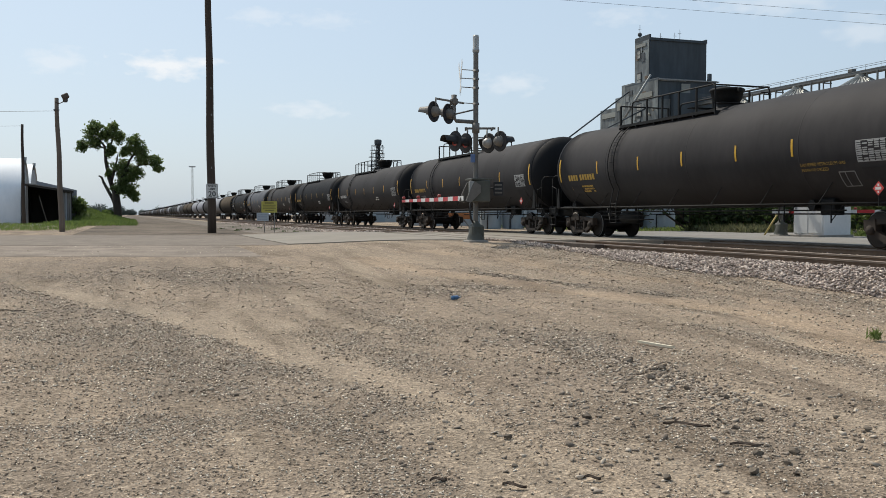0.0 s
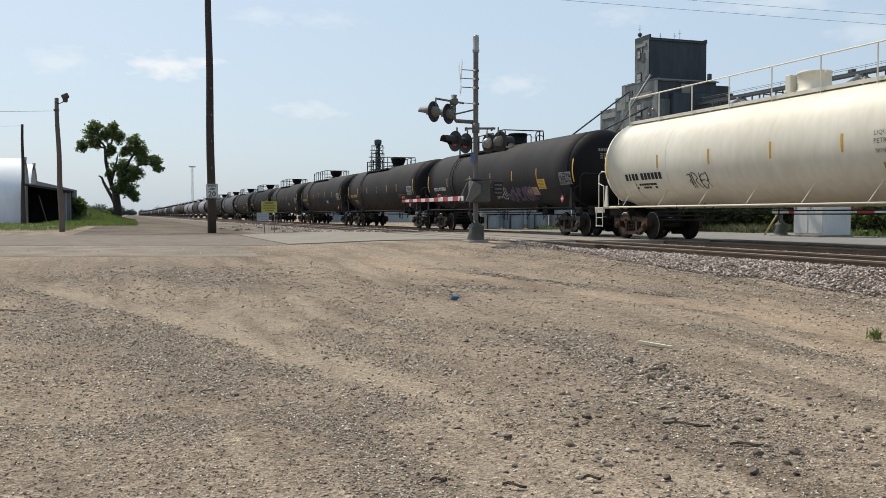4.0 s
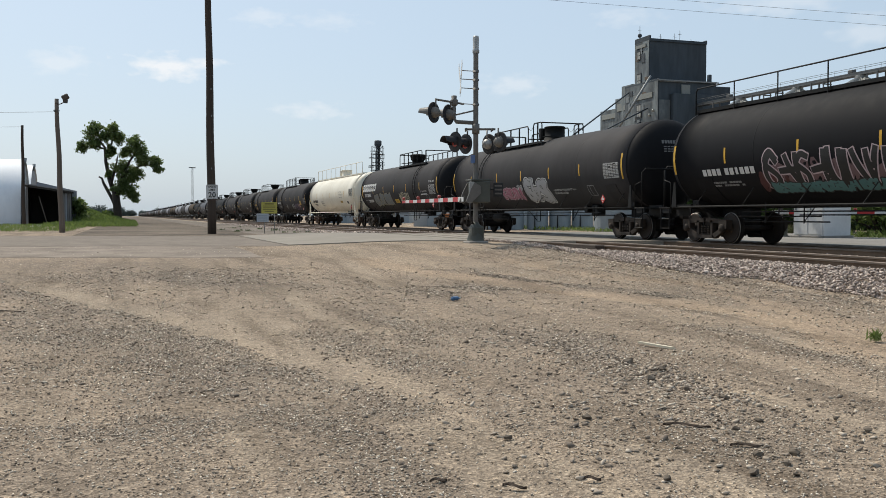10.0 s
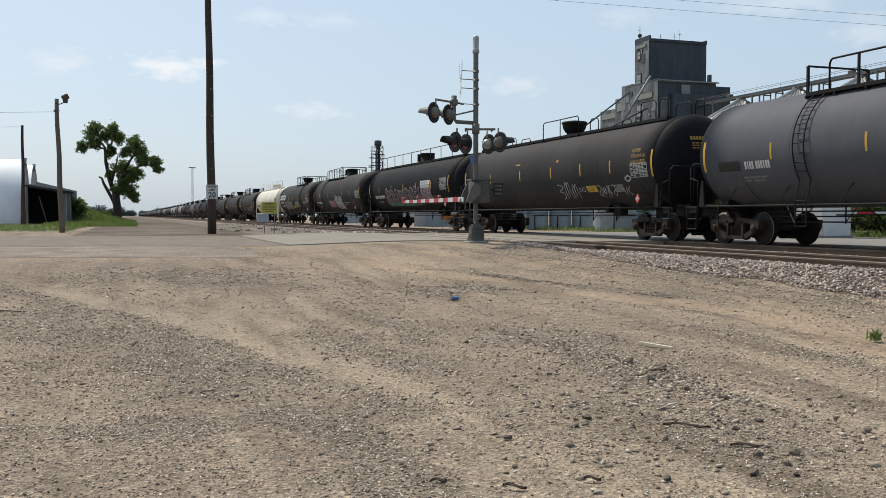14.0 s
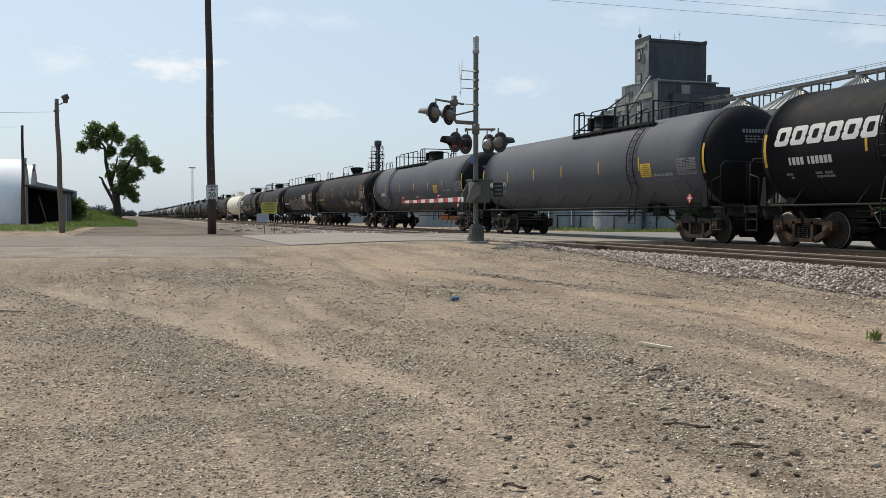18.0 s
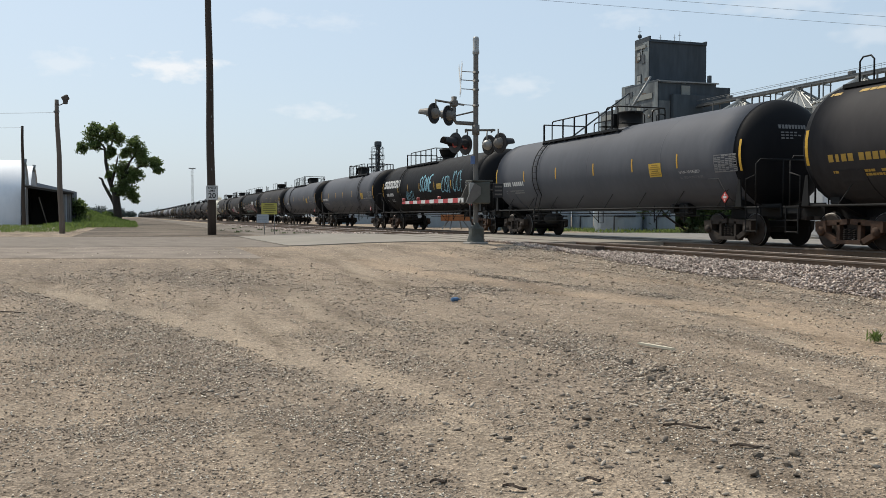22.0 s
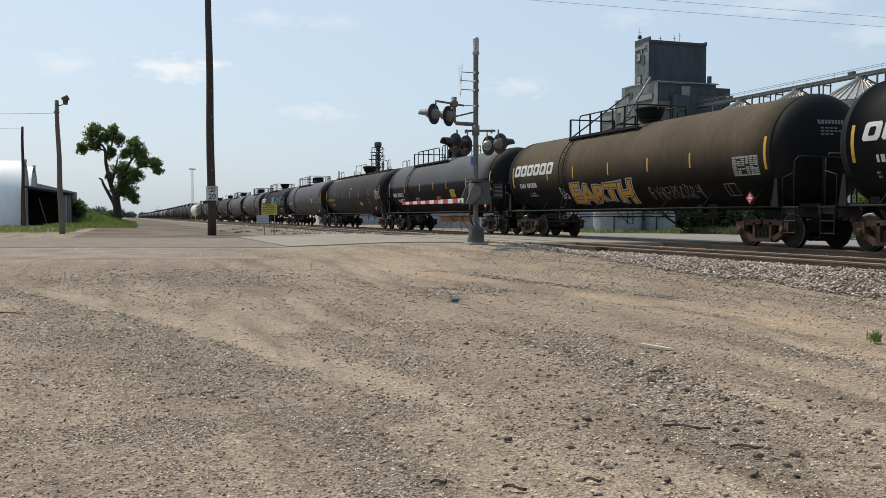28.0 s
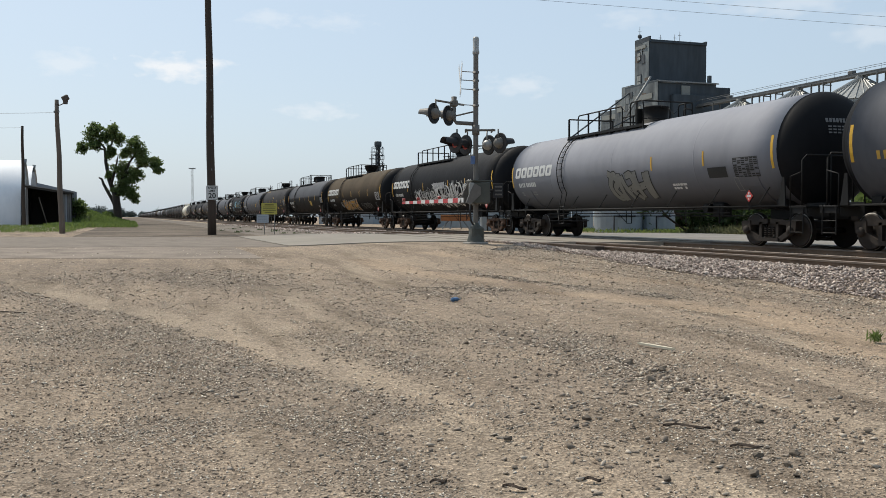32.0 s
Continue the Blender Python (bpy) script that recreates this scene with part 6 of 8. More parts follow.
        ("throw", "grime", "ink", "", 0.4, -2.4, -0.82, 1.05, 0.115, 0.66),
        ("plate", "ink", -5.56, -6.44, -0.5, 0.317),
        ("small", "white", -3.57, -4.23, -0.8, 0.08, 2),
        ("panel", "ink", -6.77, -7.82, -0.41, 0.55),
        ("outl", -6.91, -0.9),
        ("plac", -7.43, 1.38),
    ]),
    (grey_paint, 'grey tank car with yellow reflector strips', cast_steel, (-2.6, 5.6), 5.2, 0.0, (-8.5, 8.5), (5.5, 2.6, 0, -2.5, -5.3), (), [
        ("mark", "gold", 7.8, 5.7, -0.37, 0.2, 1),
        ("plac", -7.6, 1.4),
    ]),
]
for k, (y, (paint, label, steel, way, lad, dome, ends, strips, hoops, rows)) in enumerate(zip(MID, SPEC)):
    white = paint is cream_paint
    car = tank_car(y, label, paint, way, lad, stripe=yellow_mark, steel=steel, trim=cream_paint if white else None, rail_h=0.95 if white else 0.8, stripes=strips,
                   dome=dome, ends=ends, hoops=hoops, short_rail=(-2.1, 1.1) if hoops else None, tanks=k in (0, 4, 10, 12), steps=k not in (5, 6, 11), roof=ROOFS[k], rail_posts=1.9)
    dress(car, rows, k + 1)
    head_stencil(car, gold_mark if k in (0, 6, 11) else ink_mark if white else dim_mark)
    cars.append(car)
lead = [dusty_paint, dusty_paint, black_paint, dusty_paint, grey_paint, black_paint, dusty_paint]
for k in range(6):
    car = tank_car(MID[0] + PITCH * (k + 1), black_label, lead[k % 7], (-2.6, 5.0), 4.5, rail_h=0.8, stripes=(5.4, 2.7, 0.1, -2.5, -5.2))
    dress(car, [("mark", "gold" if k % 2 == 0 else "white", 7.8, 5.8, -0.37, 0.2, 1), ("small", "dim", 7.7, 6.1, -0.72, 0.07, 2), ("panel", "white", -6.9, -7.9, -0.29, 0.5), ("plac", -7.5, 1.42),
                ("small", "white", -2.6, -3.4, -0.6, 0.09, 2)], 40 + k)
    cars.append(car)
rnd_far = random.Random(11)
for k in range(6, 72):
    cars.append(tank_car(MID[0] + PITCH * (k + 1), "distant black tank car of a long freight train", rnd_far.choice([dusty_paint, black_paint, grey_paint, brown_paint, dusty_paint, grey_paint, pale_grey_paint]), full=False))


def travelled(t):
    """How far the train has gone since the start, in metres."""
    q = t / 16.0
    return 142.91866884 * q + 6.704647 * q * q - 2.10602415 * q ** 3 + 0.38750185 * q ** 4


def motions():
    for ob in clouds:
        a = ob.matrix_basis.copy()
        walk(ob, [(0.0, a), (LENGTH, Matrix.Translation(R * 42.0) @ a)])
    for car, y, wheels in fleet:
        walk(car, [(t, pose(TRAIN_TRACK, y + travelled(t), RAIL)) for t in [k * 1.0 for k in range(33)]])
        # the wheels turn while they pass before the eye
        near = [f / FPS for f in range(0, int(LENGTH * FPS) + 1) if -2 < y + travelled(f / FPS) < 62]
        for w in wheels:
            s = w.matrix_basis.translation
            if not near:
                continue
            rows = [] if near[0] < 0.01 else [(0.0, pose(*s))]
            start = travelled(near[0])
            rows += [(t, pose(*s) @ Matrix.Rotation(-(travelled(t) - start) / WHEEL, 4, "X")) for t in near]
            if near[-1] < LENGTH - 0.01:
                rows.append((LENGTH, rows[-1][1]))
            walk(w, rows)


# ---- crossing signals ----
signal_grey = material("grey signal paint", (0.175, 0.165, 0.148), (0.12, 0.112, 0.1), 0.6, grain=14, patch=2.5, bump=0.06)
pale_alu = material("aluminium signal casting", (0.42, 0.42, 0.40), (0.3, 0.3, 0.29), 0.5, 0.4, grain=16, patch=3, bump=0.05)
disc_black = plain("matt black backboard", (0.03, 0.03, 0.032), 0.7)
gate_red = plain("red reflective sheeting", (0.50, 0.035, 0.04), 0.45)
gate_white = plain("white reflective sheeting", (0.72, 0.72, 0.70), 0.45)
sign_white = plain("white sign sheeting", (0.68, 0.68, 0.66), 0.5)
blue_sheet = plain("blue sign sheeting", (0.11, 0.18, 0.36), 0.5)
red_lens = plain("red signal lens", (0.38, 0.06, 0.05), 0.3)
case_olive = material("olive-grey signal case paint", (0.088, 0.092, 0.078), (0.06, 0.063, 0.053), 0.6, grain=12, patch=2.5, bump=0.08)
ROAD_DIR = Vector((0.947, -0.322, 0))


def signal_head(top, at, facing, lens=red_lens, back=None, hood=None):
    """One flashing-light unit: round backboard, housing, hood and lens. It faces along the given direction."""
    f = Vector(facing).normalized()
    m = Matrix.Translation(at) @ f.to_track_quat("Y", "Z").to_matrix().to_4x4()
    bm = bmesh.new()
    lathe(bm, [(0.001, 0.0), (0.29, 0.0), (0.305, 0.012), (0.305, 0.02), (0.001, 0.022)], "y", 26)
    board = part("backboard", bm, back or disc_black, top, "round backboard of a flashing light")
    board.matrix_basis = m
    bm = bmesh.new()
    lathe(bm, [(0.001, -0.20), (0.08, -0.19), (0.14, -0.12), (0.17, -0.02), (0.17, 0.0)], "y", 18)
    tube(bm, [(0, -0.06, 0.1), (0, -0.06, 0.42)], 0.025, 8)
    part("housing", bm, back or signal_grey, board)
    bm = bmesh.new()
    n = 14
    rows = []
    for i in range(n + 1):
        a = radians(-35 + 250 * i / n)
        c, s = math.cos(a), math.sin(a)
        deep = 0.44 if 0 < math.degrees(a) < 180 else 0.16
        rows.append([bm.verts.new(p) for p in ((0.175 * c, 0.02, 0.175 * s), (0.17 * c, 0.02 + deep, 0.17 * s), (0.155 * c, 0.02 + deep, 0.155 * s), (0.16 * c, 0.02, 0.16 * s))])
    for a, b in zip(rows, rows[1:]):
        for i in range(4):
            bm.faces.new((a[i], a[(i + 1) % 4], b[(i + 1) % 4], b[i]))
    bmesh.ops.recalc_face_normals(bm, faces=bm.faces[:])
    part("hood", bm, hood or disc_black, board)
    bm = bmesh.new()
    lathe(bm, [(0.285, -0.004), (0.312, -0.004), (0.312, 0.026), (0.285, 0.026)], "y", 26)
    part("rim", bm, disc_black, board)
    bm = bmesh.new()
    lathe(bm, [(0.001, 0.05), (0.08, 0.045), (0.15, 0.025)], "y", 18)
    part("lens", bm, lens, board)


def crossing_signal(x, y, z, tall=6.3, arm_to=None, full=True, arm_h=1.33):
    top = thing("crossing_signal", "grey railway crossing signal with flashing lights and lowered gate", "crossing signal", "crossing signals", at=pose(x, y, z))
    bm = bmesh.new()
    box(bm, (0, 0, -0.1), (0.62, 0.62, 0.3), 0.03)
    part("foundation", bm, cast_concrete, top)
    bm = bmesh.new()
    for k in range(4):
        a = k * math.pi / 2 + 0.35
        c, s = math.cos(a), math.sin(a)
        prism(bm, [(0.07, 0.52), (0.27, 0.06), (0.27, 0.03), (0.07, 0.03)], "y", -0.03, 0.03)
        bmesh.ops.transform(bm, matrix=Matrix.Rotation(a, 4, "Z"), verts=bm.verts[-8:])
    lathe(bm, [(0.27, 0.03), (0.26, 0.12), (0.2, 0.3), (0.17, 0.52), (0.11, 0.58), (0.085, 0.64)], "z", 16)
    box(bm, (0.02, 0, 0.3), (0.4, 0.4, 0.44), 0.06)
    part("base_casting", bm, case_olive, top, "dark olive cast base")
    bm = bmesh.new()
    lathe(bm, [(0.08, 0.05), (0.08, 0.1), (0.078, tall - 0.6), (0.078, tall - 0.5)], "z", 16)
    part("mast", bm, signal_grey, top, smooth=False)
    bm = bmesh.new()
    lathe(bm, [(0.085, tall - 0.53), (0.105, tall - 0.51), (0.105, tall - 0.42), (0.09, tall - 0.40), (0.095, tall - 0.06), (0.08, tall), (0.001, tall + 0.01)], "z", 16)
    box(bm, (-0.05, -0.09, tall - 0.22), (0.06, 0.03, 0.26), 0.01)
    part("bell", bm, pale_alu, top, "pale electronic bell on the mast's top")
    d = ROAD_DIR
    side = Vector((-d.y, d.x, 0))
    # gate machine
    g = 1.55
    bm = bmesh.new()
    box(bm, (0.09, -0.05, g), (0.62, 0.56, 0.66), 0.03, Matrix.Rotation(radians(-12), 4, "Z"))
    box(bm, (0.09, -0.05, g + 0.36), (0.68, 0.60, 0.05), 0.01)
    machine = part("gate_machine", bm, case_olive, top, "grey gate mechanism case")
    bm = bmesh.new()
    box(bm, (-0.26, -0.34, g + 0.05), (0.17, 0.04, 0.5), 0.01)
    box(bm, (-0.1, -0.352, g + 0.02), (0.22, 0.03, 0.05), 0.0)
    part("cover_plate", bm, pale_alu, machine)
    bm = bmesh.new()
    tube(bm, [(-0.24, -0.2, g - 0.3), (-0.28, -0.22, g - 0.55), (-0.2, -0.12, g - 0.85), (-0.06, 0, g - 1.0)], 0.03, 6)
    part("conduit", bm, disc_black, machine)
    bm = bmesh.new()
    box(bm, (0.72, -0.05, g + 0.08), (0.32, 0.04, 0.44), 0.01)
    tube(bm, [(0.4, 0, g + 0.1), (0.72, -0.03, g + 0.1)], 0.03, 6)
    plate = part("plate", bm, disc_black, machine)
    bm = bmesh.new()
    for zz in (0.2, 0.08, -0.04):
        box(bm, (0.72, -0.075, g + zz), (0.24, 0.004, 0.05))
    part("lettering", bm, signal_grey, plate)
    # gate arm with its counterweight brackets
    p0 = Vector((-0.38, 0.05, arm_h))
    p1 = Vector(arm_to) - Vector((x, y, z)) if arm_to else p0 + side * 6.0
    run = (p1 - p0)
    n = 14
    arm = None
    for k in range(n):
        a, b = p0 + run * (k / n), p0 + run * ((k + 1) / n)
        bm = bmesh.new()
        box(bm, ((0, 0, 0)), (0.035, (b - a).length * 1.001, 0.145 - 0.004 * k), 0.004)
        seg = part("gate_arm" if arm is None else "stripe", bm, gate_white if k % 2 == 0 else gate_red, top if arm is None else arm,
                   "red and white striped gate arm" if arm is None else "")
        m = Matrix.Translation((a + b) / 2) @ run.to_track_quat("Y", "Z").to_matrix().to_4x4()
        if arm is None:
            arm = seg
            arm.matrix_basis = m
            first = m
        else:
            seg.matrix_basis = first.inverted() @ m
    for s in (-1, 1):
        bm = bmesh.new()
        prism(bm, [(-0.46, 1.24), (-0.3, 1.2), (0.02, 1.5), (0.02, 1.72), (-0.18, 1.84), (-0.30, 1.62)], "y", s * 0.3 - 0.02 - 0.06, s * 0.3 + 0.02 - 0.06)
        part("arm_bracket", bm, signal_grey, top, "grey arm bracket with counterweights")
    bm = bmesh.new()
    for k, q in enumerate((0.35, 0.7, 0.97)):
        c = p0 + run * q + Vector((0, 0, 0.12))
        lathe(bm, [(0.001, -0.05), (0.05, -0.045), (0.05, 0.045), (0.001, 0.05)], "x", 10, c)
    part("arm_lamps", bm, red_lens, top)
    # lower lights, two each way
    bm = bmesh.new()
    h = 3.47
    tube(bm, [d * -0.34 + Vector((0, 0, h)), d * 0.6 + Vector((0, 0, h))], 0.035, 8)
    tube(bm, [Vector((0, 0, h - 0.14)), Vector((0, 0, h + 0.16))], 0.115, 12)
    tube(bm, [d * -0.3 + side * -0.38 + Vector((0, 0, h - 0.02)), d * -0.3 + side * 0.38 + Vector((0, 0, h - 0.02))], 0.03, 8)
    tube(bm, [d * 0.5 + side * -0.38 + Vector((0, 0, h - 0.02)), d * 0.5 + side * 0.38 + Vector((0, 0, h - 0.02))], 0.03, 8)
    part("crossarm", bm, signal_grey, top)
    for s in (-1, 1):
        signal_head(top, d * (-0.46 + 0.17 * s) + side * 0.38 * s + Vector((0, 0, h - 0.42)), Vector((-0.95, -0.31, 0)))
        signal_head(top, d * (0.56 - 0.15 * s) + side * 0.38 * s + Vector((0, 0, h - 0.42)), Vector((0.93, 0.30, 0)), back=pale_alu if s > 0 else signal_grey)
    if full:
        # upper bracket that turns a second pair towards the side road
        u = Vector((-0.62, 0.24, 0))
        bm = bmesh.new()
        tube(bm, [(0, 0, 3.66), u * 0.9 + Vector((0, 0, 3.7)), u + Vector((0, 0, 3.8)), u + Vector((0, 0, 4.4))], 0.06, 10)
        tube(bm, [(0, 0, 4.05), u + Vector((0, 0, 3.9))], 0.025, 6)
        bar = Vector((0.83, 0.56, 0)).normalized()
        c = u + Vector((0, 0, 4.29))
        tube(bm, [c - bar * 0.85, c + bar * 0.5], 0.033, 8)
        box(bm, c, (0.2, 0.2, 0.2), 0.03)
        lathe(bm, [(0.08, 0.1), (0.09, 0.2), (0.001, 0.22)], "z", 10, c)
        part("bracket_arm", bm, signal_grey, top)
        for q in (-0.80, -0.06):
            signal_head(top, c + bar * q + Vector((-0.1, 0.1, -0.37)), (-0.62, 0.78, 0), back=signal_grey, hood=signal_grey)
        # crossbuck held off the mast on thin rods
        off = d * -0.47 + Vector((0, 0, 5.02))
        for s in (-1, 1):
            bm = bmesh.new()
            box(bm, (0, 0, 0), (0.012, 0.20, 1.22), 0.004)
            o = part("crossbuck_blade", bm, sign_white, top, "white crossbuck blade seen from its edge")
            o.matrix_basis = Matrix.Translation(off + d * 0.016 * s) @ Matrix.Rotation(math.atan2(d.y, d.x) + 0.06, 4, "Z") @ Matrix.Rotation(radians(42 * s), 4, "X")
        bm = bmesh.new()
        for zz in (5.23, 4.97, 4.70, 4.22):
            tube(bm, [(0.1, 0, zz), d * -0.46 + Vector((0, 0, zz + 0.03))], 0.014, 5)
            lathe(bm, [(0.10, zz - 0.03), (0.10, zz + 0.03)], "z", 12)
        part("crossbuck_rods", bm, signal_grey, top)
    bm = bmesh.new()
    box(bm, (-0.1, -0.1, 2.55), (0.14, 0.012, 0.25), 0.003, Matrix.Rotation(radians(-15), 4, "Z"))
    part("notice", bm, blue_sheet, top, "small blue emergency notice")
    return top


crossing_signal(10.09, 26.1, float(lift(10.04, 26.1)) + 0.01, 6.3, (9.69, 32.67, 1.86))
crossing_signal(24.6, 29.9, RAIL - 0.02, 4.2, (31.0, 24.6, 1.48), full=False, arm_h=0.97)


# ---- poles, signs and wires ----
def wooden_pole(x, y, tall, r, label, mat, lean=(0, 0), z=None):
    top = thing("utility_pole", label, "pole", "wooden poles", at=pose(x, y, float(lift(x, y)) if z is None else z))
    bm = bmesh.new()
    n = 10
    pts = [(lean[0] * i / n + 0.02 * math.sin(i * 1.3), lean[1] * i / n, -0.3 + (tall + 0.3) * i / n) for i in range(n + 1)]
    tube(bm, pts, [r * (1 - 0.35 * i / n) for i in range(n + 1)], 14)
    part("shaft", bm, mat, top)
    return top


big = wooden_pole(4.24, 50.17, 14.6, 0.235, "tall dark wooden utility pole with a speed sign", pole_wood, (-0.1, 0))
for k in range(4):
    bm = bmesh.new()
    box(bm, (0, -0.22, 3.5 + 1.4 * k), (0.04, 0.02, 0.1))
    part("pole_tag", bm, galvanised, big)


def flat_text(words, size, parent, mat, at, spacing=1.0, name="lettering", bold=0.0):
    cu = bpy.data.curves.new(name, "FONT")
    cu.body, cu.size, cu.resolution_u, cu.align_x, cu.align_y, cu.extrude, cu.offset = words, size, 2, "CENTER", "CENTER", 0.002, bold
    cu.space_character = spacing
    ob = bpy.data.objects.new(name, cu)
    me = bpy.data.meshes.new_from_object(ob)
    bpy.data.objects.remove(ob)
    me.materials.append(mat)
    o = part(name, None, None, parent, data=me)
    o.matrix_basis = at
    return o


def board(bm, w, h, r=0.03):
    """An upright plate with rounded corners that faces -Y."""
    pts = []
    for cx, cz, a0 in ((w / 2 - r, h / 2 - r, 0), (-w / 2 + r, h / 2 - r, 90), (-w / 2 + r, -h / 2 + r, 180), (w / 2 - r, -h / 2 + r, 270)):
        for k in range(4):
            a = radians(a0 + 30 * k)
            pts.append((cx + r * math.cos(a), cz + r * math.sin(a)))
    prism(bm, pts, "y", -0.006, 0.006)


sign_yellow = plain("faded yellow sign sheeting", (0.50, 0.45, 0.10), 0.55)
faded_ink = plain("faded sign ink", (0.20, 0.18, 0.05), 0.6)
sign_pale = plain("faded bluish white sign", (0.42, 0.47, 0.52), 0.55)
ink = plain("sign ink", (0.02, 0.02, 0.02), 0.6)
speed = thing("speed_sign", "white speed limit sign nailed to the tall pole", "road sign", at=pose(4.24, 49.88, float(lift(4.24, 50.17)) + 2.26, 0, 0, -12))
bm = bmesh.new()
board(bm, 0.61, 0.76)
part("plate", bm, sign_white, speed)
bm = bmesh.new()
for w, h, x, z in ((0.55, 0.015, 0, 0.345), (0.55, 0.015, 0, -0.345), (0.015, 0.7, 0.27, 0), (0.015, 0.7, -0.27, 0)):
    box(bm, (x, -0.009, z), (w, 0.004, h))
part("border", bm, ink, speed)
face = Matrix.Rotation(radians(90), 4, "X")
flat_text("SPEED", 0.15, speed, ink, pose(0, -0.009, 0.25) @ face, bold=0.004)
flat_text("LIMIT", 0.15, speed, ink, pose(0, -0.009, 0.10) @ face, bold=0.004)
flat_text("20", 0.40, speed, ink, pose(0, -0.009, -0.17) @ face, bold=0.008)

notice = thing("warning_sign", "faded yellow warning sign on thin steel posts", "sign", "signs by the railway", at=pose(7.34, 50.42, float(lift(7.34, 50.4)), 0, 0, -19))
bm = bmesh.new()
board(bm, 0.86, 0.62)
o = part("plate", bm, sign_yellow, notice)
o.location = (0, -0.03, 1.42)
bm = bmesh.new()
for k, (w, z) in enumerate(((0.5, 0.22), (0.7, 0.1), (0.66, 0.0), (0.72, -0.1), (0.5, -0.2))):
    box(bm, (0, -0.012, z), (w, 0.004, 0.045 if k else 0.08))
tagged(part("lettering", bm, faded_ink, o), kind="stuff")
for s in (-0.28, 0.28):
    bm = bmesh.new()
    tube(bm, [(s, 0.01, -0.2), (s, 0.01, 1.72)], 0.022, 6)
    part("post", bm, galvanised, notice)
bm = bmesh.new()
board(bm, 0.66, 0.45)
o = part("lower_plate", bm, sign_pale, notice, "faded bluish white plate")
o.location = (-0.36, -0.05, 0.88)
bm = bmesh.new()
for z in (0.12, 0.03, -0.06, -0.14):
    box(bm, (0, -0.012, z), (0.5, 0.004, 0.03))
tagged(part("lettering", bm, plain("faded blue lettering", (0.3, 0.34, 0.39), 0.6), o), kind="stuff")

yard_pole = wooden_pole(-3.64, 57.34, 7.75, 0.17, "grey leaning wooden pole with a floodlight", grey_wood, (-0.2, 0))
bm = bmesh.new()
box(bm, (0, 0, 0), (0.4, 0.3, 0.3), 0.05, Matrix.Rotation(radians(-28), 4, "Y"))
tube(bm, [(-0.55, 0, -0.35), (-0.3, 0, -0.42), (0, 0, -0.25)], 0.03, 6)
lathe(bm, [(0.12, -0.34), (0.14, -0.2), (0.14, -0.1)], "z", 10)
o = part("floodlight", bm, plain("floodlight housing", (0.09, 0.07, 0.055), 0.7), yard_pole, "brown yard floodlight")
o.location = (0.28, -0.1, 7.85)
bm = bmesh.new()
for s in (-0.12, 0.12):
    lathe(bm, [(0.03, -0.05), (0.05, 0.0), (0.03, 0.06)], "z", 8, (-0.2 + s, -0.12, 7.05))
part("insulator", bm, galvanised, yard_pole)
wooden_pole(-9.98, 100.83, 10.1, 0.19, "dark wooden pole beside the arched hut", pole_wood, (0, 0))
wooden_pole(49.0, 40.0, 12.0, 0.2, "wooden utility pole holding the overhead wires", pole_wood)
wire_mat = plain("overhead wire", (0.05, 0.05, 0.055), 0.6)


def wire(name, a, b, sag, r):
    bm = bmesh.new()
    a, b = Vector(a), Vector(b)
    pts = [a.lerp(b, i / 16) - Vector((0, 0, sag * 4 * (i / 16) * (1 - i / 16))) for i in range(17)]
    tube(bm, pts, r, 5)
    ob = part(name, bm, wire_mat)
    return tagged(ob, "thin overhead wire between wooden poles", "wire", "overhead wires")


wire("wire", (4.14, 50.17, 14.3), (49, 40, 12.0), 0.1, 0.008)
wire("wire", (4.14, 50.17, 14.85), (49, 40, 12.55), 0.1, 0.008)
wire("wire", (-3.85, 57.2, 7.35), (-30, 62, 7.45), 0.25, 0.010)
wire("wire", (-9.98, 100.8, 10.3), (-40, 104, 10.4), 0.3, 0.012)


# ---- huts and shed ----
hut_steel = material("pale corrugated hut steel", (0.80, 0.82, 0.84), (0.70, 0.725, 0.75), 0.65, 0.0, grain=3, patch=0.4, bump=0.05, streak=0.3)
hut_end = material("grey hut end wall", (0.30, 0.31, 0.33), (0.2, 0.21, 0.23), 0.7, grain=4, patch=0.6, bump=0.08)
shed_grey = material("weathered grey shed board", (0.20, 0.195, 0.19), (0.12, 0.115, 0.11), 0.85, grain=7, patch=1, bump=0.2, streak=0.1)
shed_dark = material("dark shed boards", (0.05, 0.045, 0.04), (0.03, 0.027, 0.025), 0.9, grain=7, patch=1, bump=0.2, streak=0.1)
shed_roof = material("dull tin roof", (0.30, 0.30, 0.31), (0.2, 0.2, 0.2), 0.6, 0.3, grain=5, patch=0.8, bump=0.08)


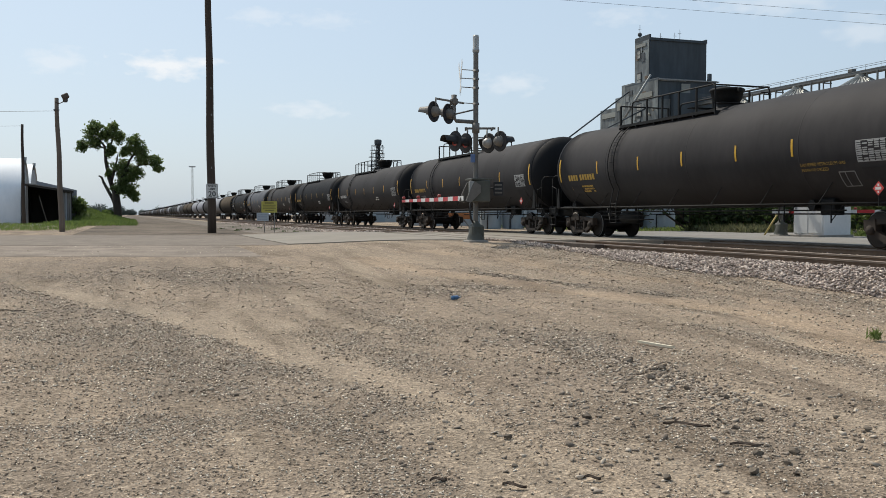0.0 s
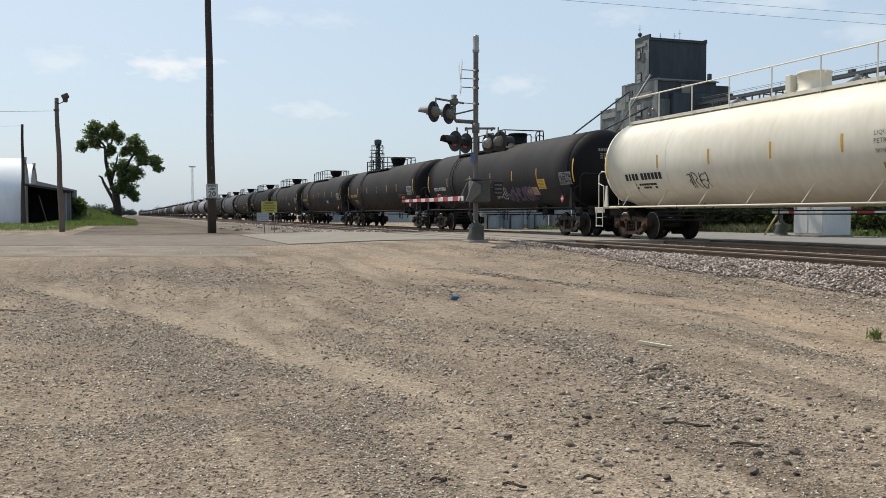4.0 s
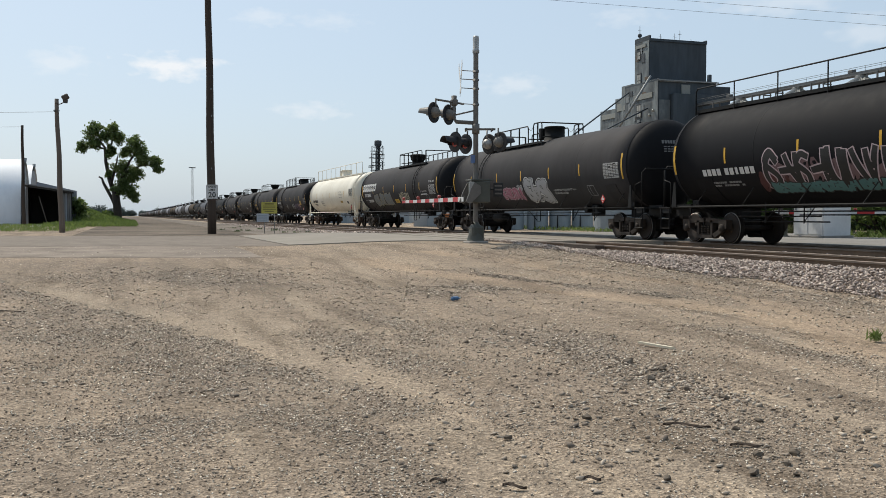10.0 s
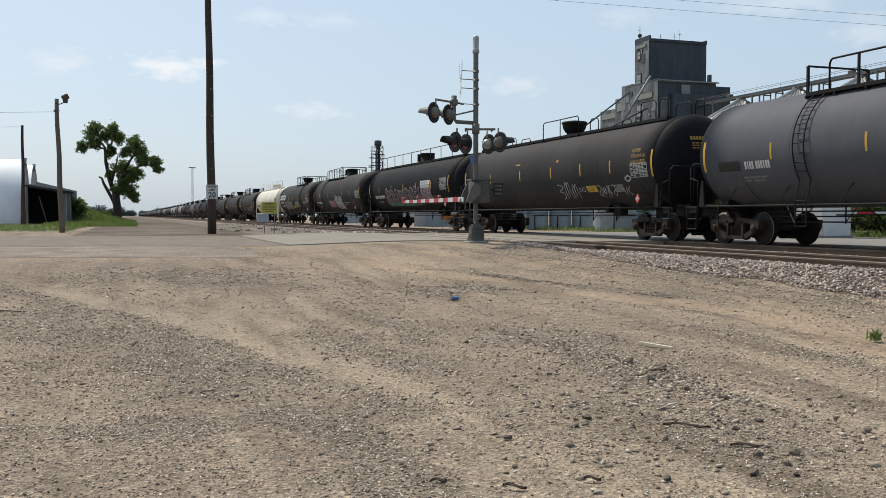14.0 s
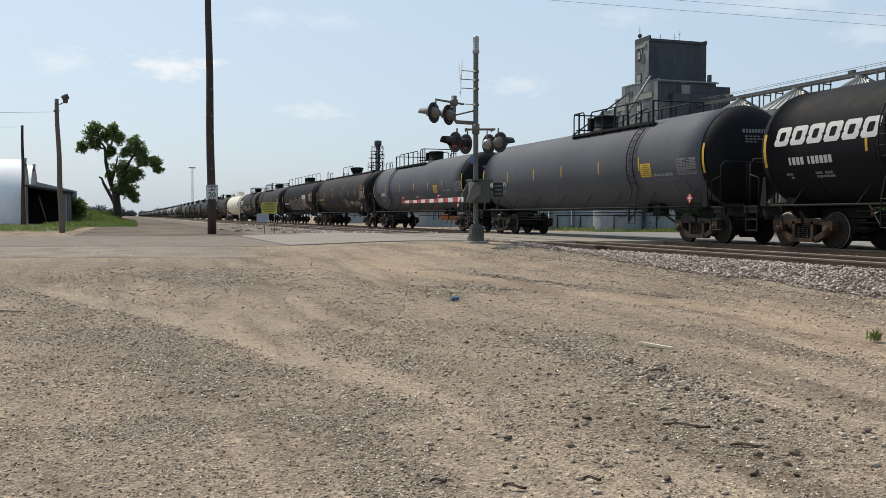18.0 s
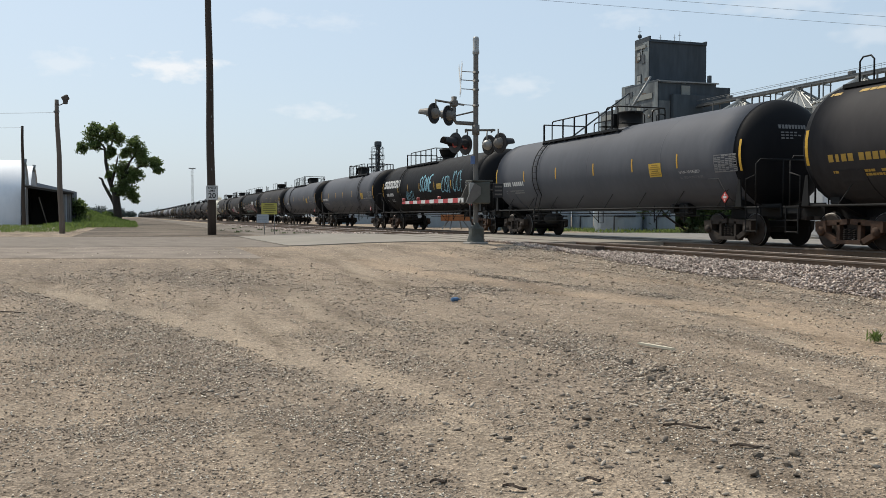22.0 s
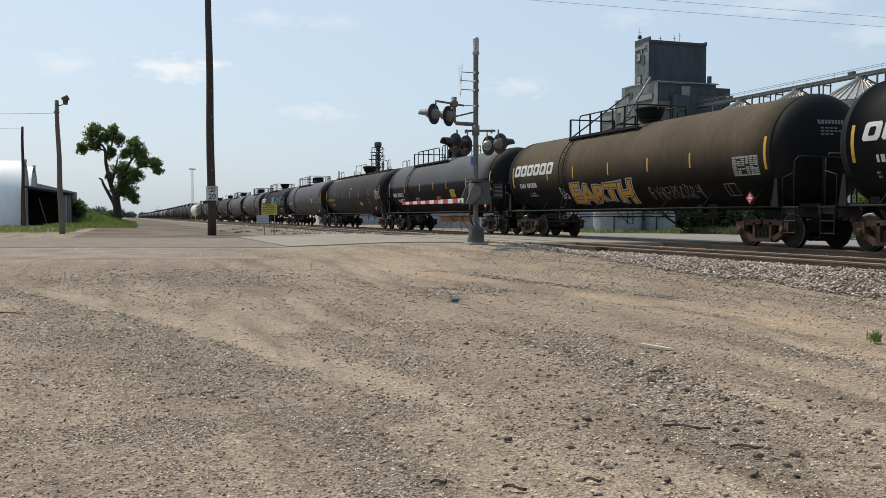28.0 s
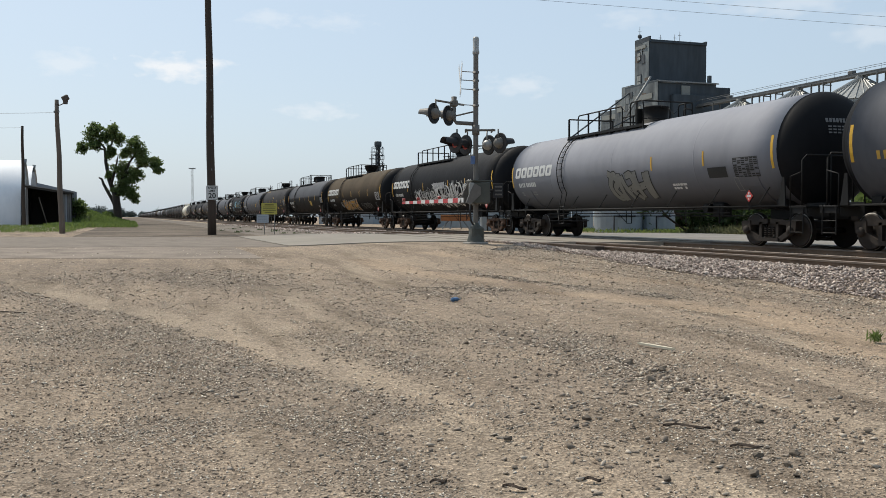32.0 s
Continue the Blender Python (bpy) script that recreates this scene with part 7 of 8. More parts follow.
def arched_hut(x, y, r, length, turn, label):
    top = thing("arched_hut", label, "hut", "arched huts", at=pose(x, y, float(lift(x, y)), 0, 0, turn))
    bm = bmesh.new()
    ribs = int(length / 0.3)
    prof = []
    for i in range(ribs * 2 + 1):
        prof.append((r + (0.0015 if i % 2 else 0.0), -length * i / (ribs * 2)))
    lathe(bm, [(a, h) for a, h in prof], "x", 48, (0, 0, 0), start=0.0, sweep=math.pi, smooth=True)
    part("shell", bm, hut_steel, top, "pale corrugated steel arch")
    bm = bmesh.new()
    prism(bm, [(r * math.cos(math.pi * i / 24) * 0.995, r * math.sin(math.pi * i / 24) * 0.995) for i in range(25)], "x", -0.25, -0.12)
    end = part("end_wall", bm, hut_end, top)
    bm = bmesh.new()
    box(bm, (-0.08, 0, r * 0.28), (0.05, r * 0.7, r * 0.56), 0.01)
    part("door", bm, shed_grey, end)
    bm = bmesh.new()
    tube(bm, [(-0.05, -0.8, r * 0.9), (0.05, -0.8, r * 1.02)], 0.2, 8)
    part("vent", bm, galvanised, top)


arched_hut(-10.9, 112.5, 7.3, 30, 1.5, "pale silver corrugated steel arched hut")
arched_hut(-11.6, 131.0, 7.6, 26, 1.0, "pale arched steel hut behind another hut")


def lean_to():
    top = thing("open_shed", "dark open-fronted shed with a sloping tin roof", "shed", at=pose(-9.95, 103.2, float(lift(-7, 102)), 0, 0, 4))
    w, d = 4.4, 6.0
    bm = bmesh.new()
    prism(bm, [(-0.3, 4.34), (w + 0.2, 3.60), (w + 0.2, 3.50), (-0.3, 4.24)], "y", -0.4, d + 0.2)
    part("roof", bm, shed_roof, top)
    bm = bmesh.new()
    prism(bm, [(-0.3, 4.22), (w + 0.15, 3.49), (w + 0.15, 3.30), (-0.3, 4.02)], "y", -0.36, -0.30)
    part("fascia", bm, shed_dark, top)
    bm = bmesh.new()
    prism(bm, [(0.9, 0.0), (w + 0.6, 0.0), (w + 0.6, 3.75), (0.9, 4.72)], "y", d + 0.3, d + 0.42)
    part("rear_gable", bm, hut_end, top, "grey sheet gable behind the shed")
    bm = bmesh.new()
    prism(bm, [(0.0, 0.0), (w, 0.0), (w, 3.5), (0.0, 4.2)], "y", d - 0.14, d - 0.02)
    part("back_wall", bm, shed_dark, top)
    for c, s in (((w - 0.06, d / 2, 1.75), (0.12, d - 0.3, 3.5)), ((0.06, d / 2, 2.05), (0.12, d - 0.3, 4.1))):
        bm = bmesh.new()
        box(bm, c, s)
        part("side_wall", bm, shed_dark, top)
    for k in range(5):
        bm = bmesh.new()
        box(bm, (3.42 + 0.2 * k, 0, 1.66), (0.17, 0.08 - 0.02 * (k % 2), 3.32))
        part("board", bm, shed_grey if k != 2 else hut_end, top, "weathered upright board")
    bm = bmesh.new()
    box(bm, (0.1, 0, 2.0), (0.16, 0.16, 4.0))
    part("post", bm, shed_grey, top)
    bm = bmesh.new()
    tube(bm, [(2.0, -0.2, 0), (1.2, 0.4, 3.0)], 0.05, 6)
    part("prop", bm, grey_wood, top)


lean_to()


# ---- grain elevator ----
# one siding in two tones: sunlight painted into the pale, shade into the dark
elev_pale = material("weathered grey metal siding", (0.205, 0.23, 0.232), (0.078, 0.09, 0.095), 0.7, 0.1, grain=1.1, patch=0.35, bump=0.05, streak=0.45, amount=1.5, third=(0.125, 0.14, 0.146))
elev_dark = material("dark blue-grey metal siding", (0.067, 0.084, 0.099), (0.038, 0.05, 0.061), 0.7, 0.1, grain=2, patch=0.35, bump=0.05, streak=0.2, amount=1.2)
pane_mat = plain("dusty window pane", (0.36, 0.35, 0.31), 0.25)
panel_mat = plain("pale weathered panel", (0.26, 0.27, 0.25), 0.7)
frame_mat = plain("dark window frame", (0.05, 0.055, 0.06), 0.7)


def siding(bm, x0, x1, y0, y1, z0, z1):
    box(bm, ((x0 + x1) / 2, (y0 + y1) / 2, (z0 + z1) / 2), (x1 - x0, y1 - y0, z1 - z0))


def sheet_ribs(parent, mat, x0, x1, y0, y1, z0, z1, pitch=0.6, deep=0.05):
    """Fine upright ribs of metal sheeting on the two faces towards the lot, too small to pick apart."""
    bm = bmesh.new()
    n = int((x1 - x0) / pitch)
    for i in range(1, n):
        box(bm, (x0 + (x1 - x0) * i / n, y0, (z0 + z1) / 2), (0.05, deep, z1 - z0 - 0.04))
    n = int((y1 - y0) / pitch)
    for i in range(1, n):
        box(bm, (x0, y0 + (y1 - y0) * i / n, (z0 + z1) / 2), (deep, 0.05, z1 - z0 - 0.04))
    tagged(part("sheet_ribs", bm, mat, parent), kind="stuff")


elev = thing("grain_elevator", "tall grey metal-clad grain elevator beside the railway", "grain elevator", at=pose(0, 0, 0))
for name, x0, x1, y0, y1, z0, z1 in (("headhouse", 76.2, 86.5, 123, 127.1, 20.0, 28.7), ("elevator_house", 74.2, 84.2, 117.2, 126.6, 0.3, 21.3),
                                     ("stair_bay", 75.4, 80, 126.6, 129.9, 0.3, 22.1), ("side_bay", 75.8, 80, 129.9, 132.6, 0.3, 20.4), ("low_bay", 76.2, 82, 132.6, 138.3, 0.3, 19.0),
                                     ("rear_house", 77.4, 86.8, 123.0, 134.0, 0.3, 20.0), ("dust_house", 84.2, 86.9, 117.4, 123.0, 0.3, 20.9)):
    bm = bmesh.new()
    siding(bm, x0, x1, y0, y1, z0, z1)
    o = part(name, bm, elev_pale if "house" not in name else elev_dark, elev)
    if "house" not in name:
        sheet_ribs(o, elev_pale, x0, x1, y0, y1, z0, z1, deep=0.03)
# thin pale sheets over the dark walls paint in the sun on this side
for name, x, y0, y1, z0, z1 in (("west_cladding", 76.12, 123.0, 127.1, 20.9, 28.4), ("west_cladding", 74.1, 117.2, 126.6, 0.3, 21.3)):
    bm = bmesh.new()
    siding(bm, x - 0.02, x + 0.02, y0, y1, z0, z1)
    part(name, bm, elev_pale, elev, "grey siding painted paler for sunlight on the track side")
for name, c, s in (("parapet", (76.25, 125, 28.75), (0.3, 4.3, 0.8)), ("parapet", (86.4, 125, 28.6), (0.3, 4.3, 0.6)), ("roof_edge", (81.3, 122.95, 28.35), (10.4, 0.25, 0.2)),
                   ("roof_edge", (74.3, 121.9, 21.45), (0.35, 9.6, 0.3)), ("leg", (84.0, 118.6, 21.5), (0.5, 0.5, 2.6)), ("roof_edge", (79.2, 117.1, 21.4), (10.2, 0.2, 0.2))):
    bm = bmesh.new()
    box(bm, c, s, 0.03)
    part(name, bm, elev_dark, elev)


def elev_window(u, z, w, h):
    bm = bmesh.new()
    X = 74.02 if z < 20.5 else 76.05
    box(bm, (X, u, z), (0.12, w + 0.2, h + 0.2))
    win = part("window", bm, frame_mat, elev)
    for i in (-1, 1):
        for j in (-1, 1):
            bm = bmesh.new()
            box(bm, (X - 0.05, u + i * w * 0.24, z + j * h * 0.24), (0.06, w * 0.42, h * 0.42))
            part("pane", bm, pane_mat, win)


for u, z, w, h in ((125.75, 26.4, 0.8, 1.2), (125.7, 22.5, 1.1, 2.0)):
    elev_window(u, z, w, h)
for u, z, w, h in ((122.3, 17.3, 1.2, 1.9),):
    elev_window(u, z, w, h)
# a shallow bay on the face towards the road, with a pale panel over it and paler sheets beside it
for name, mat, c, d in (("front_bay", elev_dark, (80.2, 116.75, 9.8), (8.0, 0.9, 19.2)), ("pale_panel", panel_mat, (78.8, 117.1, 20.1), (1.5, 0.16, 1.5)),
                        ("cladding", elev_pale, (75.18, 117.1, 9.4), (1.9, 0.12, 18.2)), ("roof_edge", galvanised, (76.6, 117.0, 21.2), (4.4, 0.12, 0.1))):
    bm = bmesh.new()
    box(bm, c, d, 0.02)
    part(name, bm, mat, elev)
for x, y, z, w, h in ((76.0, 125.2, 27.75, 2.9, 0.5), (74.0, 121.2, 19.4, 5.2, 0.8), (75.7, 131.0, 18.9, 1.6, 1.2), (76.1, 135.2, 17.9, 4.6, 0.8), (75.3, 128.2, 18.6, 1.8, 0.8)):
    bm = bmesh.new()
    box(bm, (x, y, z), (0.12, w, h))
    part("pale_panel", bm, panel_mat, elev, "pale weathered panel")
patch_tones = (plain("rust-stained sheet", (0.16, 0.115, 0.085), 0.8), plain("newer pale sheet", (0.22, 0.24, 0.245), 0.6), plain("dark replaced sheet", (0.075, 0.085, 0.095), 0.7))
rnd = random.Random(91)
for k in range(15):
    low = k % 3 != 0
    u, z = (rnd.uniform(117.8, 126.2), rnd.uniform(13.0, 20.6)) if low else (rnd.uniform(123.4, 126.8), rnd.uniform(21.6, 27.4))
    w, h = rnd.uniform(0.3, 1.1), rnd.uniform(0.3, 1.5)
    bm = bmesh.new()
    box(bm, ((74.05 if low else 76.07) - 0.012 * (k % 4), u, z), (0.05, w, h))
    part("sheet", bm, patch_tones[(0, 1, 2, 1)[k % 4]], elev, "patched siding sheet")
for y, z in ((119.2, 16.4), (121.0, 14.6), (118.2, 17.0)):
    bm = bmesh.new()
    lathe(bm, [(0.001, -0.25), (0.2, -0.22), (0.2, 0.0)], "x", 10, (74.0, y, z))
    part("wall_light", bm, pane_mat, elev)
bm = bmesh.new()
box(bm, (79.3, 117.0, 21.35), (10.4, 0.3, 0.16))
part("gutter", bm, galvanised, elev)
# spouts and guy pipes that slope to the track side
for a, b, r in (((73.5, 118.2, 22.1), (70.0, 122.7, 13.6), 0.17), ((75.0, 125.8, 21.1), (60.0, 119.0, 12.2), 0.12), ((74.0, 119.8, 17.5), (64.0, 121.2, 12.4), 0.11), ((73.9, 121.5, 15.6), (66, 122.5, 12.0), 0.09)):
    bm = bmesh.new()
    tube(bm, [a, b], r, 8)
    part("spout", bm, galvanised if r > 0.14 else elev_dark, elev)
bm = bmesh.new()
tube(bm, [(70.0, 122.7, 0.3), (70.0, 122.7, 13.8)], 0.25, 8)
tube(bm, [(60.0, 119.0, 0.3), (60.0, 119.0, 12.4)], 0.2, 8)
part("spout_post", bm, elev_dark, elev)
for x, y, h in ((76.3, 126, 2.6), (79.4, 125, 1.4), (82.0, 125, 1.6), (82.6, 124.5, 2.0), (85, 125, 0.9)):
    bm = bmesh.new()
    tube(bm, [(x, y, 28.2), (x, y, 28.5 + h)], 0.04, 5)
    tube(bm, [(x - 0.3, y, 28.3 + h * 0.8), (x + 0.3, y, 28.3 + h * 0.8)], 0.03, 5)
    part("antenna", bm, galvanised, elev)
bm = bmesh.new()
bmesh.ops.create_uvsphere(bm, u_segments=10, v_segments=6, radius=0.35, matrix=Matrix.Translation((76.3, 126, 29.6)))
part("ball", bm, elev_dark, elev)
bin_steel = material("galvanised grain bin steel", (0.34, 0.345, 0.33), (0.25, 0.255, 0.245), 0.5, 0.4, grain=3, patch=0.3, bump=0.05)


def grain_bin(x, y, r, eave, peak):
    top = thing("grain_bin", "round galvanised grain bin with a ribbed cone roof", "grain bin", "grain bins", at=pose(x, y, 0.3))
    bm = bmesh.new()
    lathe(bm, [(r + (0.04 if i % 2 else 0), eave * i / 40) for i in range(41)], "z", 36, smooth=False)
    part("wall", bm, bin_steel, top)
    bm = bmesh.new()
    lathe(bm, [(r + 0.15, eave - 0.05), (0.7, peak - 0.35), (0.7, peak), (0.55, peak + 0.15)], "z", 36, smooth=False)
    roof = part("roof", bm, bin_steel, top)
    for k in range(36):
        a = 2 * math.pi * k / 36
        if k == 0:
            bm = bmesh.new()
            tube(bm, [(r + 0.15, 0, eave), (0.7, 0, peak - 0.3)], 0.07, 4)
            rib = part("rib", bm, bin_steel, roof)
        else:
            rib = part("rib", None, None, roof, data=rib.data)
            rib.rotation_euler = (0, 0, a)


for y in (106.6, 95.3, 84.6, 74.0):
    grain_bin(80.7, y, 5.2, 14.3, 17.3)

conv_steel = material("dull conveyor steel", (0.15, 0.155, 0.155), (0.09, 0.094, 0.095), 0.6, 0.3, grain=6, patch=0.5, bump=0.05)
conv = thing("conveyor", "long galvanised overhead conveyor above the grain bins", "conveyor", at=pose(80.6, 0, 0))
z0 = 17.7
for dx in (-0.5, 0.5):
    bm = bmesh.new()
    box(bm, (dx, 78, z0), (0.14, 92, 0.18))
    part("chord", bm, conv_steel, conv)
    bm = bmesh.new()
    tube(bm, [(dx, 32, z0 + 0.85), (dx, 124, z0 + 0.85)], 0.026, 5)
    part("handrail", bm, conv_steel, conv)
bm = bmesh.new()
box(bm, (0, 78, z0 + 0.2), (0.62, 92, 0.3))
part("trough", bm, conv_steel, conv)
for k in range(38):
    if k == 0:
        bm = bmesh.new()
        tube(bm, [(-0.5, 33, z0), (-0.5, 33, z0 + 0.85)], 0.02, 4)
        post = part("rail_post", bm, conv_steel, conv)
    else:
        part("rail_post", None, None, conv, data=post.data).location = (0, 2.4 * k, 0)
# portal frames between the bins, with a spout under the trough over each bin
for y in (101.0, 98.6, 90.0, 79.3):
    for dx in (-0.55, 0.55):
        bm = bmesh.new()
        box(bm, (dx, y, z0 - 1.4), (0.12, 0.12, 2.8))
        part("frame_post", bm, conv_steel, conv)
    bm = bmesh.new()
    box(bm, (0, y, z0 - 0.35), (1.3, 0.14, 0.14))
    part("crossbeam", bm, conv_steel, conv)
for y in (112, 103.3, 92, 81.5, 70):
    for dx in (-0.6, 0.6):
        bm = bmesh.new()
        box(bm, (dx, y, z0 / 2), (0.16, 0.16, z0))
        part("leg", bm, conv_steel, conv)
bm = bmesh.new()
lathe(bm, [(0.001, -0.6), (0.9, -0.55), (0.95, 0.55), (0.001, 0.6)], "x", 16, (0, 121, z0 + 1.0))
box(bm, (0, 119, z0 - 0.4), (1.6, 2.2, 0.9), 0.05)
part("drive_head", bm, elev_dark, conv)
for y in (109, 86, 64, 48):
    bm = bmesh.new()
    box(bm, (0, y, z0 + 0.55), (0.6, 0.8, 0.4), 0.06)
    part("gear_case", bm, conv_steel, conv)


# ---- distant towers ----
def lattice(x, y, tall, w, name, label, category, mat, floors):
    top = thing(name, label, category, at=pose(x, y, 0.3, 0, 0, 20))
    for sx in (-1, 1):
        for sy in (-1, 1):
            bm = bmesh.new()
            tube(bm, [(sx * w / 2, sy * w / 2, 0), (sx * w / 2, sy * w / 2, tall)], w * 0.06, 5)
            part("post", bm, mat, top)
    for k in range(floors):
        z = tall * (k + 1) / floors
        bm = bmesh.new()
        box(bm, (0, 0, z), (w * 1.5 if k % 2 and w > 2 else w * 1.02, w * 1.02, w * 0.05))
        tube(bm, [(-w / 2, -w / 2, z), (w / 2, -w / 2, z - tall / floors)], w * 0.04, 4)
        tube(bm, [(w / 2, -w / 2, z), (-w / 2, -w / 2, z - tall / floors)], w * 0.04, 4)
        part("landing", bm, mat, top)
    return top


leg = lattice(78.0, 291.6, 24.0, 2.6, "elevator_tower", "dark steel grain-leg tower in the distance", "tower", elev_dark, 9)
bm = bmesh.new()
box(bm, (0.2, 0, 25.0), (2.2, 1.6, 1.7), 0.3)
box(bm, (0.2, 0, 23.6), (1.3, 1.3, 1.4), 0.2)
box(bm, (0.45, 0, 12), (0.6, 0.8, 24), 0.05)
box(bm, (-0.5, 0, 11), (0.4, 0.6, 22), 0.05)
box(bm, (-2.4, 0, 20), (1.2, 1.0, 0.3), 0.02)
box(bm, (-2.6, 0, 17), (1.6, 1.2, 0.3), 0.02)
part("leg_casing", bm, elev_dark, leg)
for z in (12.5, 15.0, 17.5, 20.0, 22.3):
    bm = bmesh.new()
    box(bm, (-0.4, 0, z), (4.6 if z < 21 else 3.4, 2.6, 0.14))
    for x in (-2.6, -1.4, 0.2, 1.8) if z < 21 else (-2.0, 0.0, 1.4):
        tube(bm, [(x, -1.3, z), (x, -1.3, z + 1.05)], 0.06, 4)
    tube(bm, [(-2.7, -1.3, z + 1.05), (1.9, -1.3, z + 1.05)], 0.06, 4)
    part("gallery", bm, elev_dark, leg, "railed steel gallery")
for x, top in ((-2.3, 21.6), (2.1, 19.0)):
    bm = bmesh.new()
    tube(bm, [(x, 0, 0), (x, 0, top)], 0.22, 6)
    part("downpipe", bm, elev_dark, leg)
mast = lattice(47.0, 726.4, 38.0, 1.2, "radio_tower", "thin pale lattice tower on the horizon", "tower", galvanised, 14)
bm = bmesh.new()
box(bm, (0, 0, 38), (5.0, 1.2, 0.8))
part("head_frame", bm, galvanised, mast)


# ---- plants ----
leaf_mat = material("sunlit tree leaves", (0.23, 0.27, 0.105), (0.10, 0.135, 0.052), 0.6, grain=1.5, patch=0.3, bump=0, third=(0.12, 0.17, 0.05))
bush_mat = material("dark bush leaves", (0.055, 0.09, 0.028), (0.025, 0.045, 0.014), 0.65, grain=1.5, patch=0.4, bump=0)
grass_mat = material("green verge grass", (0.17, 0.225, 0.06), (0.085, 0.13, 0.034), 0.7, grain=2, patch=0.5, bump=0)
dry_mat = material("dry tan weeds", (0.17, 0.165, 0.09), (0.07, 0.085, 0.035), 0.8, grain=2, patch=0.6, bump=0)
bark_mat = material("dark tree bark", (0.06, 0.048, 0.038), (0.028, 0.022, 0.018), 0.95, grain=9, patch=2, bump=0.6, streak=0.2)
flower_mat = plain("white wild flowers", (0.7, 0.72, 0.66), 0.7)
for lm in (leaf_mat, bush_mat, grass_mat, dry_mat):
    t = lm.node_tree
    b = t.nodes["Principled BSDF"]
    add = t.nodes.new("ShaderNodeMixShader")
    tr = t.nodes.new("ShaderNodeBsdfTranslucent")
    t.links.new(b.inputs["Base Color"].links[0].from_socket, tr.inputs[0])
    add.inputs[0].default_value = 0.5
    t.links.new(b.outputs[0], add.inputs[1])
    t.links.new(tr.outputs[0], add.inputs[2])
    t.links.new(add.outputs[0], t.nodes["Material Output"].inputs[0])


def quads(name, centres, sizes, g, mat, upright=0.0, aspect=0.6):
    """Many small leaves as single bent faces, joined."""
    n = len(centres)
    d = g.normal(size=(n, 3))
    d[:, 2] = d[:, 2] * (1 - upright) + upright * 2.0
    d /= np.linalg.norm(d, axis=1)[:, None]
    e = np.cross(d, g.normal(size=(n, 3)))
    e /= np.linalg.norm(e, axis=1)[:, None]
    s = np.asarray(sizes)[:, None]
    a, b = d * s, e * s * aspect
    c = np.asarray(centres)
    v = np.stack([c - a * 0.5, c + b * 0.5, c + a * 0.5, c - b * 0.5], 1).reshape(-1, 3)
    me = bpy.data.meshes.new(name)
    me.vertices.add(len(v))
    me.vertices.foreach_set("co", v.ravel())
    me.loops.add(n * 4)
    me.loops.foreach_set("vertex_index", np.arange(n * 4))
    me.polygons.add(n)
    me.polygons.foreach_set("loop_start", np.arange(0, n * 4, 4))
    me.update(calc_edges=True)
    me.materials.append(mat)
    return me


def clumped(g, lobes, per, twigs=26, thin=0.34):
    """Leaf places: each lobe (centre, radii) holds many twigs' ends, each with its own tuft."""
    out = []
    for (cx, cy, cz), (rx, ry, rz) in lobes:
        k = twigs
        u = g.normal(size=(k, 3))
        u /= np.linalg.norm(u, axis=1)[:, None]
        u *= (0.35 + 0.65 * g.random((k, 1)))
        tip = np.array([cx, cy, cz]) + u * np.array([rx, ry, rz])
        m = max(4, int(per / k))
        q = np.repeat(tip, m, 0) + g.normal(size=(k * m, 3)) * np.array([rx, ry, rz]) * thin * 0.6
        out.append(q)
    return np.concatenate(out)


def tree(name, label, x, y, z, limbs, lobes, per, leaf, mat, seed):
    top = thing(name, label, "tree", at=pose(x, y, z))
    for k, (pts, r0, r1) in enumerate(limbs):
        bm = bmesh.new()
        n = len(pts)
        tube(bm, pts, [r0 + (r1 - r0) * i / (n - 1) for i in range(n)], 10 if k == 0 else 7)
        part("trunk" if k == 0 else "limb", bm, bark_mat, top)
    g = np.random.RandomState(seed)
    c = clumped(g, lobes, per)
    part("crown", None, None, top, "ragged green leafy crown", data=quads("crown", c, leaf * (0.6 + 0.8 * g.random(len(c))), g, mat))
    return top


# across the view the tree's plane is spanned by R (to the right) and z
R = Vector((math.cos(radians(YAW)), -math.sin(radians(YAW)), 0))


def V(a, z, d=0.0):
    f = Vector((math.sin(radians(YAW)), math.cos(radians(YAW)), 0))
    p = R * a + f * d
    return (p.x, p.y, z)


limbs = [([V(0.1, -0.4), V(0.1, 1.5), V(-0.1, 3.4), V(-0.2, 4.2)], 0.56, 0.4),
         ([V(-0.1, 1.9, .1), V(-0.7, 3.1, .2), V(-1.5, 4.4, .2), V(-2.0, 5.2, .3), V(-2.2, 5.8, .3), V(-2.6, 6.0, .2)], 0.27, 0.1),
         ([V(-0.2, 3.6), V(-1.0, 5.6), V(-1.5, 8.0), V(-1.6, 9.8), V(-2.6, 11.0)], 0.34, 0.09),
         ([V(-1.5, 8.6), V(-0.6, 10.4), V(0.0, 12.2)], 0.16, 0.05),
         ([V(-1.6, 9.6), V(-3.4, 10.2), V(-4.6, 9.6)], 0.12, 0.04),
         ([V(0.0, 3.8), V(0.9, 6.0), V(1.9, 8.0), V(3.0, 9.4)], 0.3, 0.07),
         ([V(1.2, 6.4), V(3.4, 7.4), V(5.4, 7.6)], 0.15, 0.05),
         ([V(0.2, 3.6), V(1.6, 4.6), V(2.4, 4.9)], 0.2, 0.06),
         ([V(-0.6, 5.0, -.5), V(0.2, 7.2, -.8), V(0.6, 9.0, -.8)], 0.18, 0.05)]
lobes = []
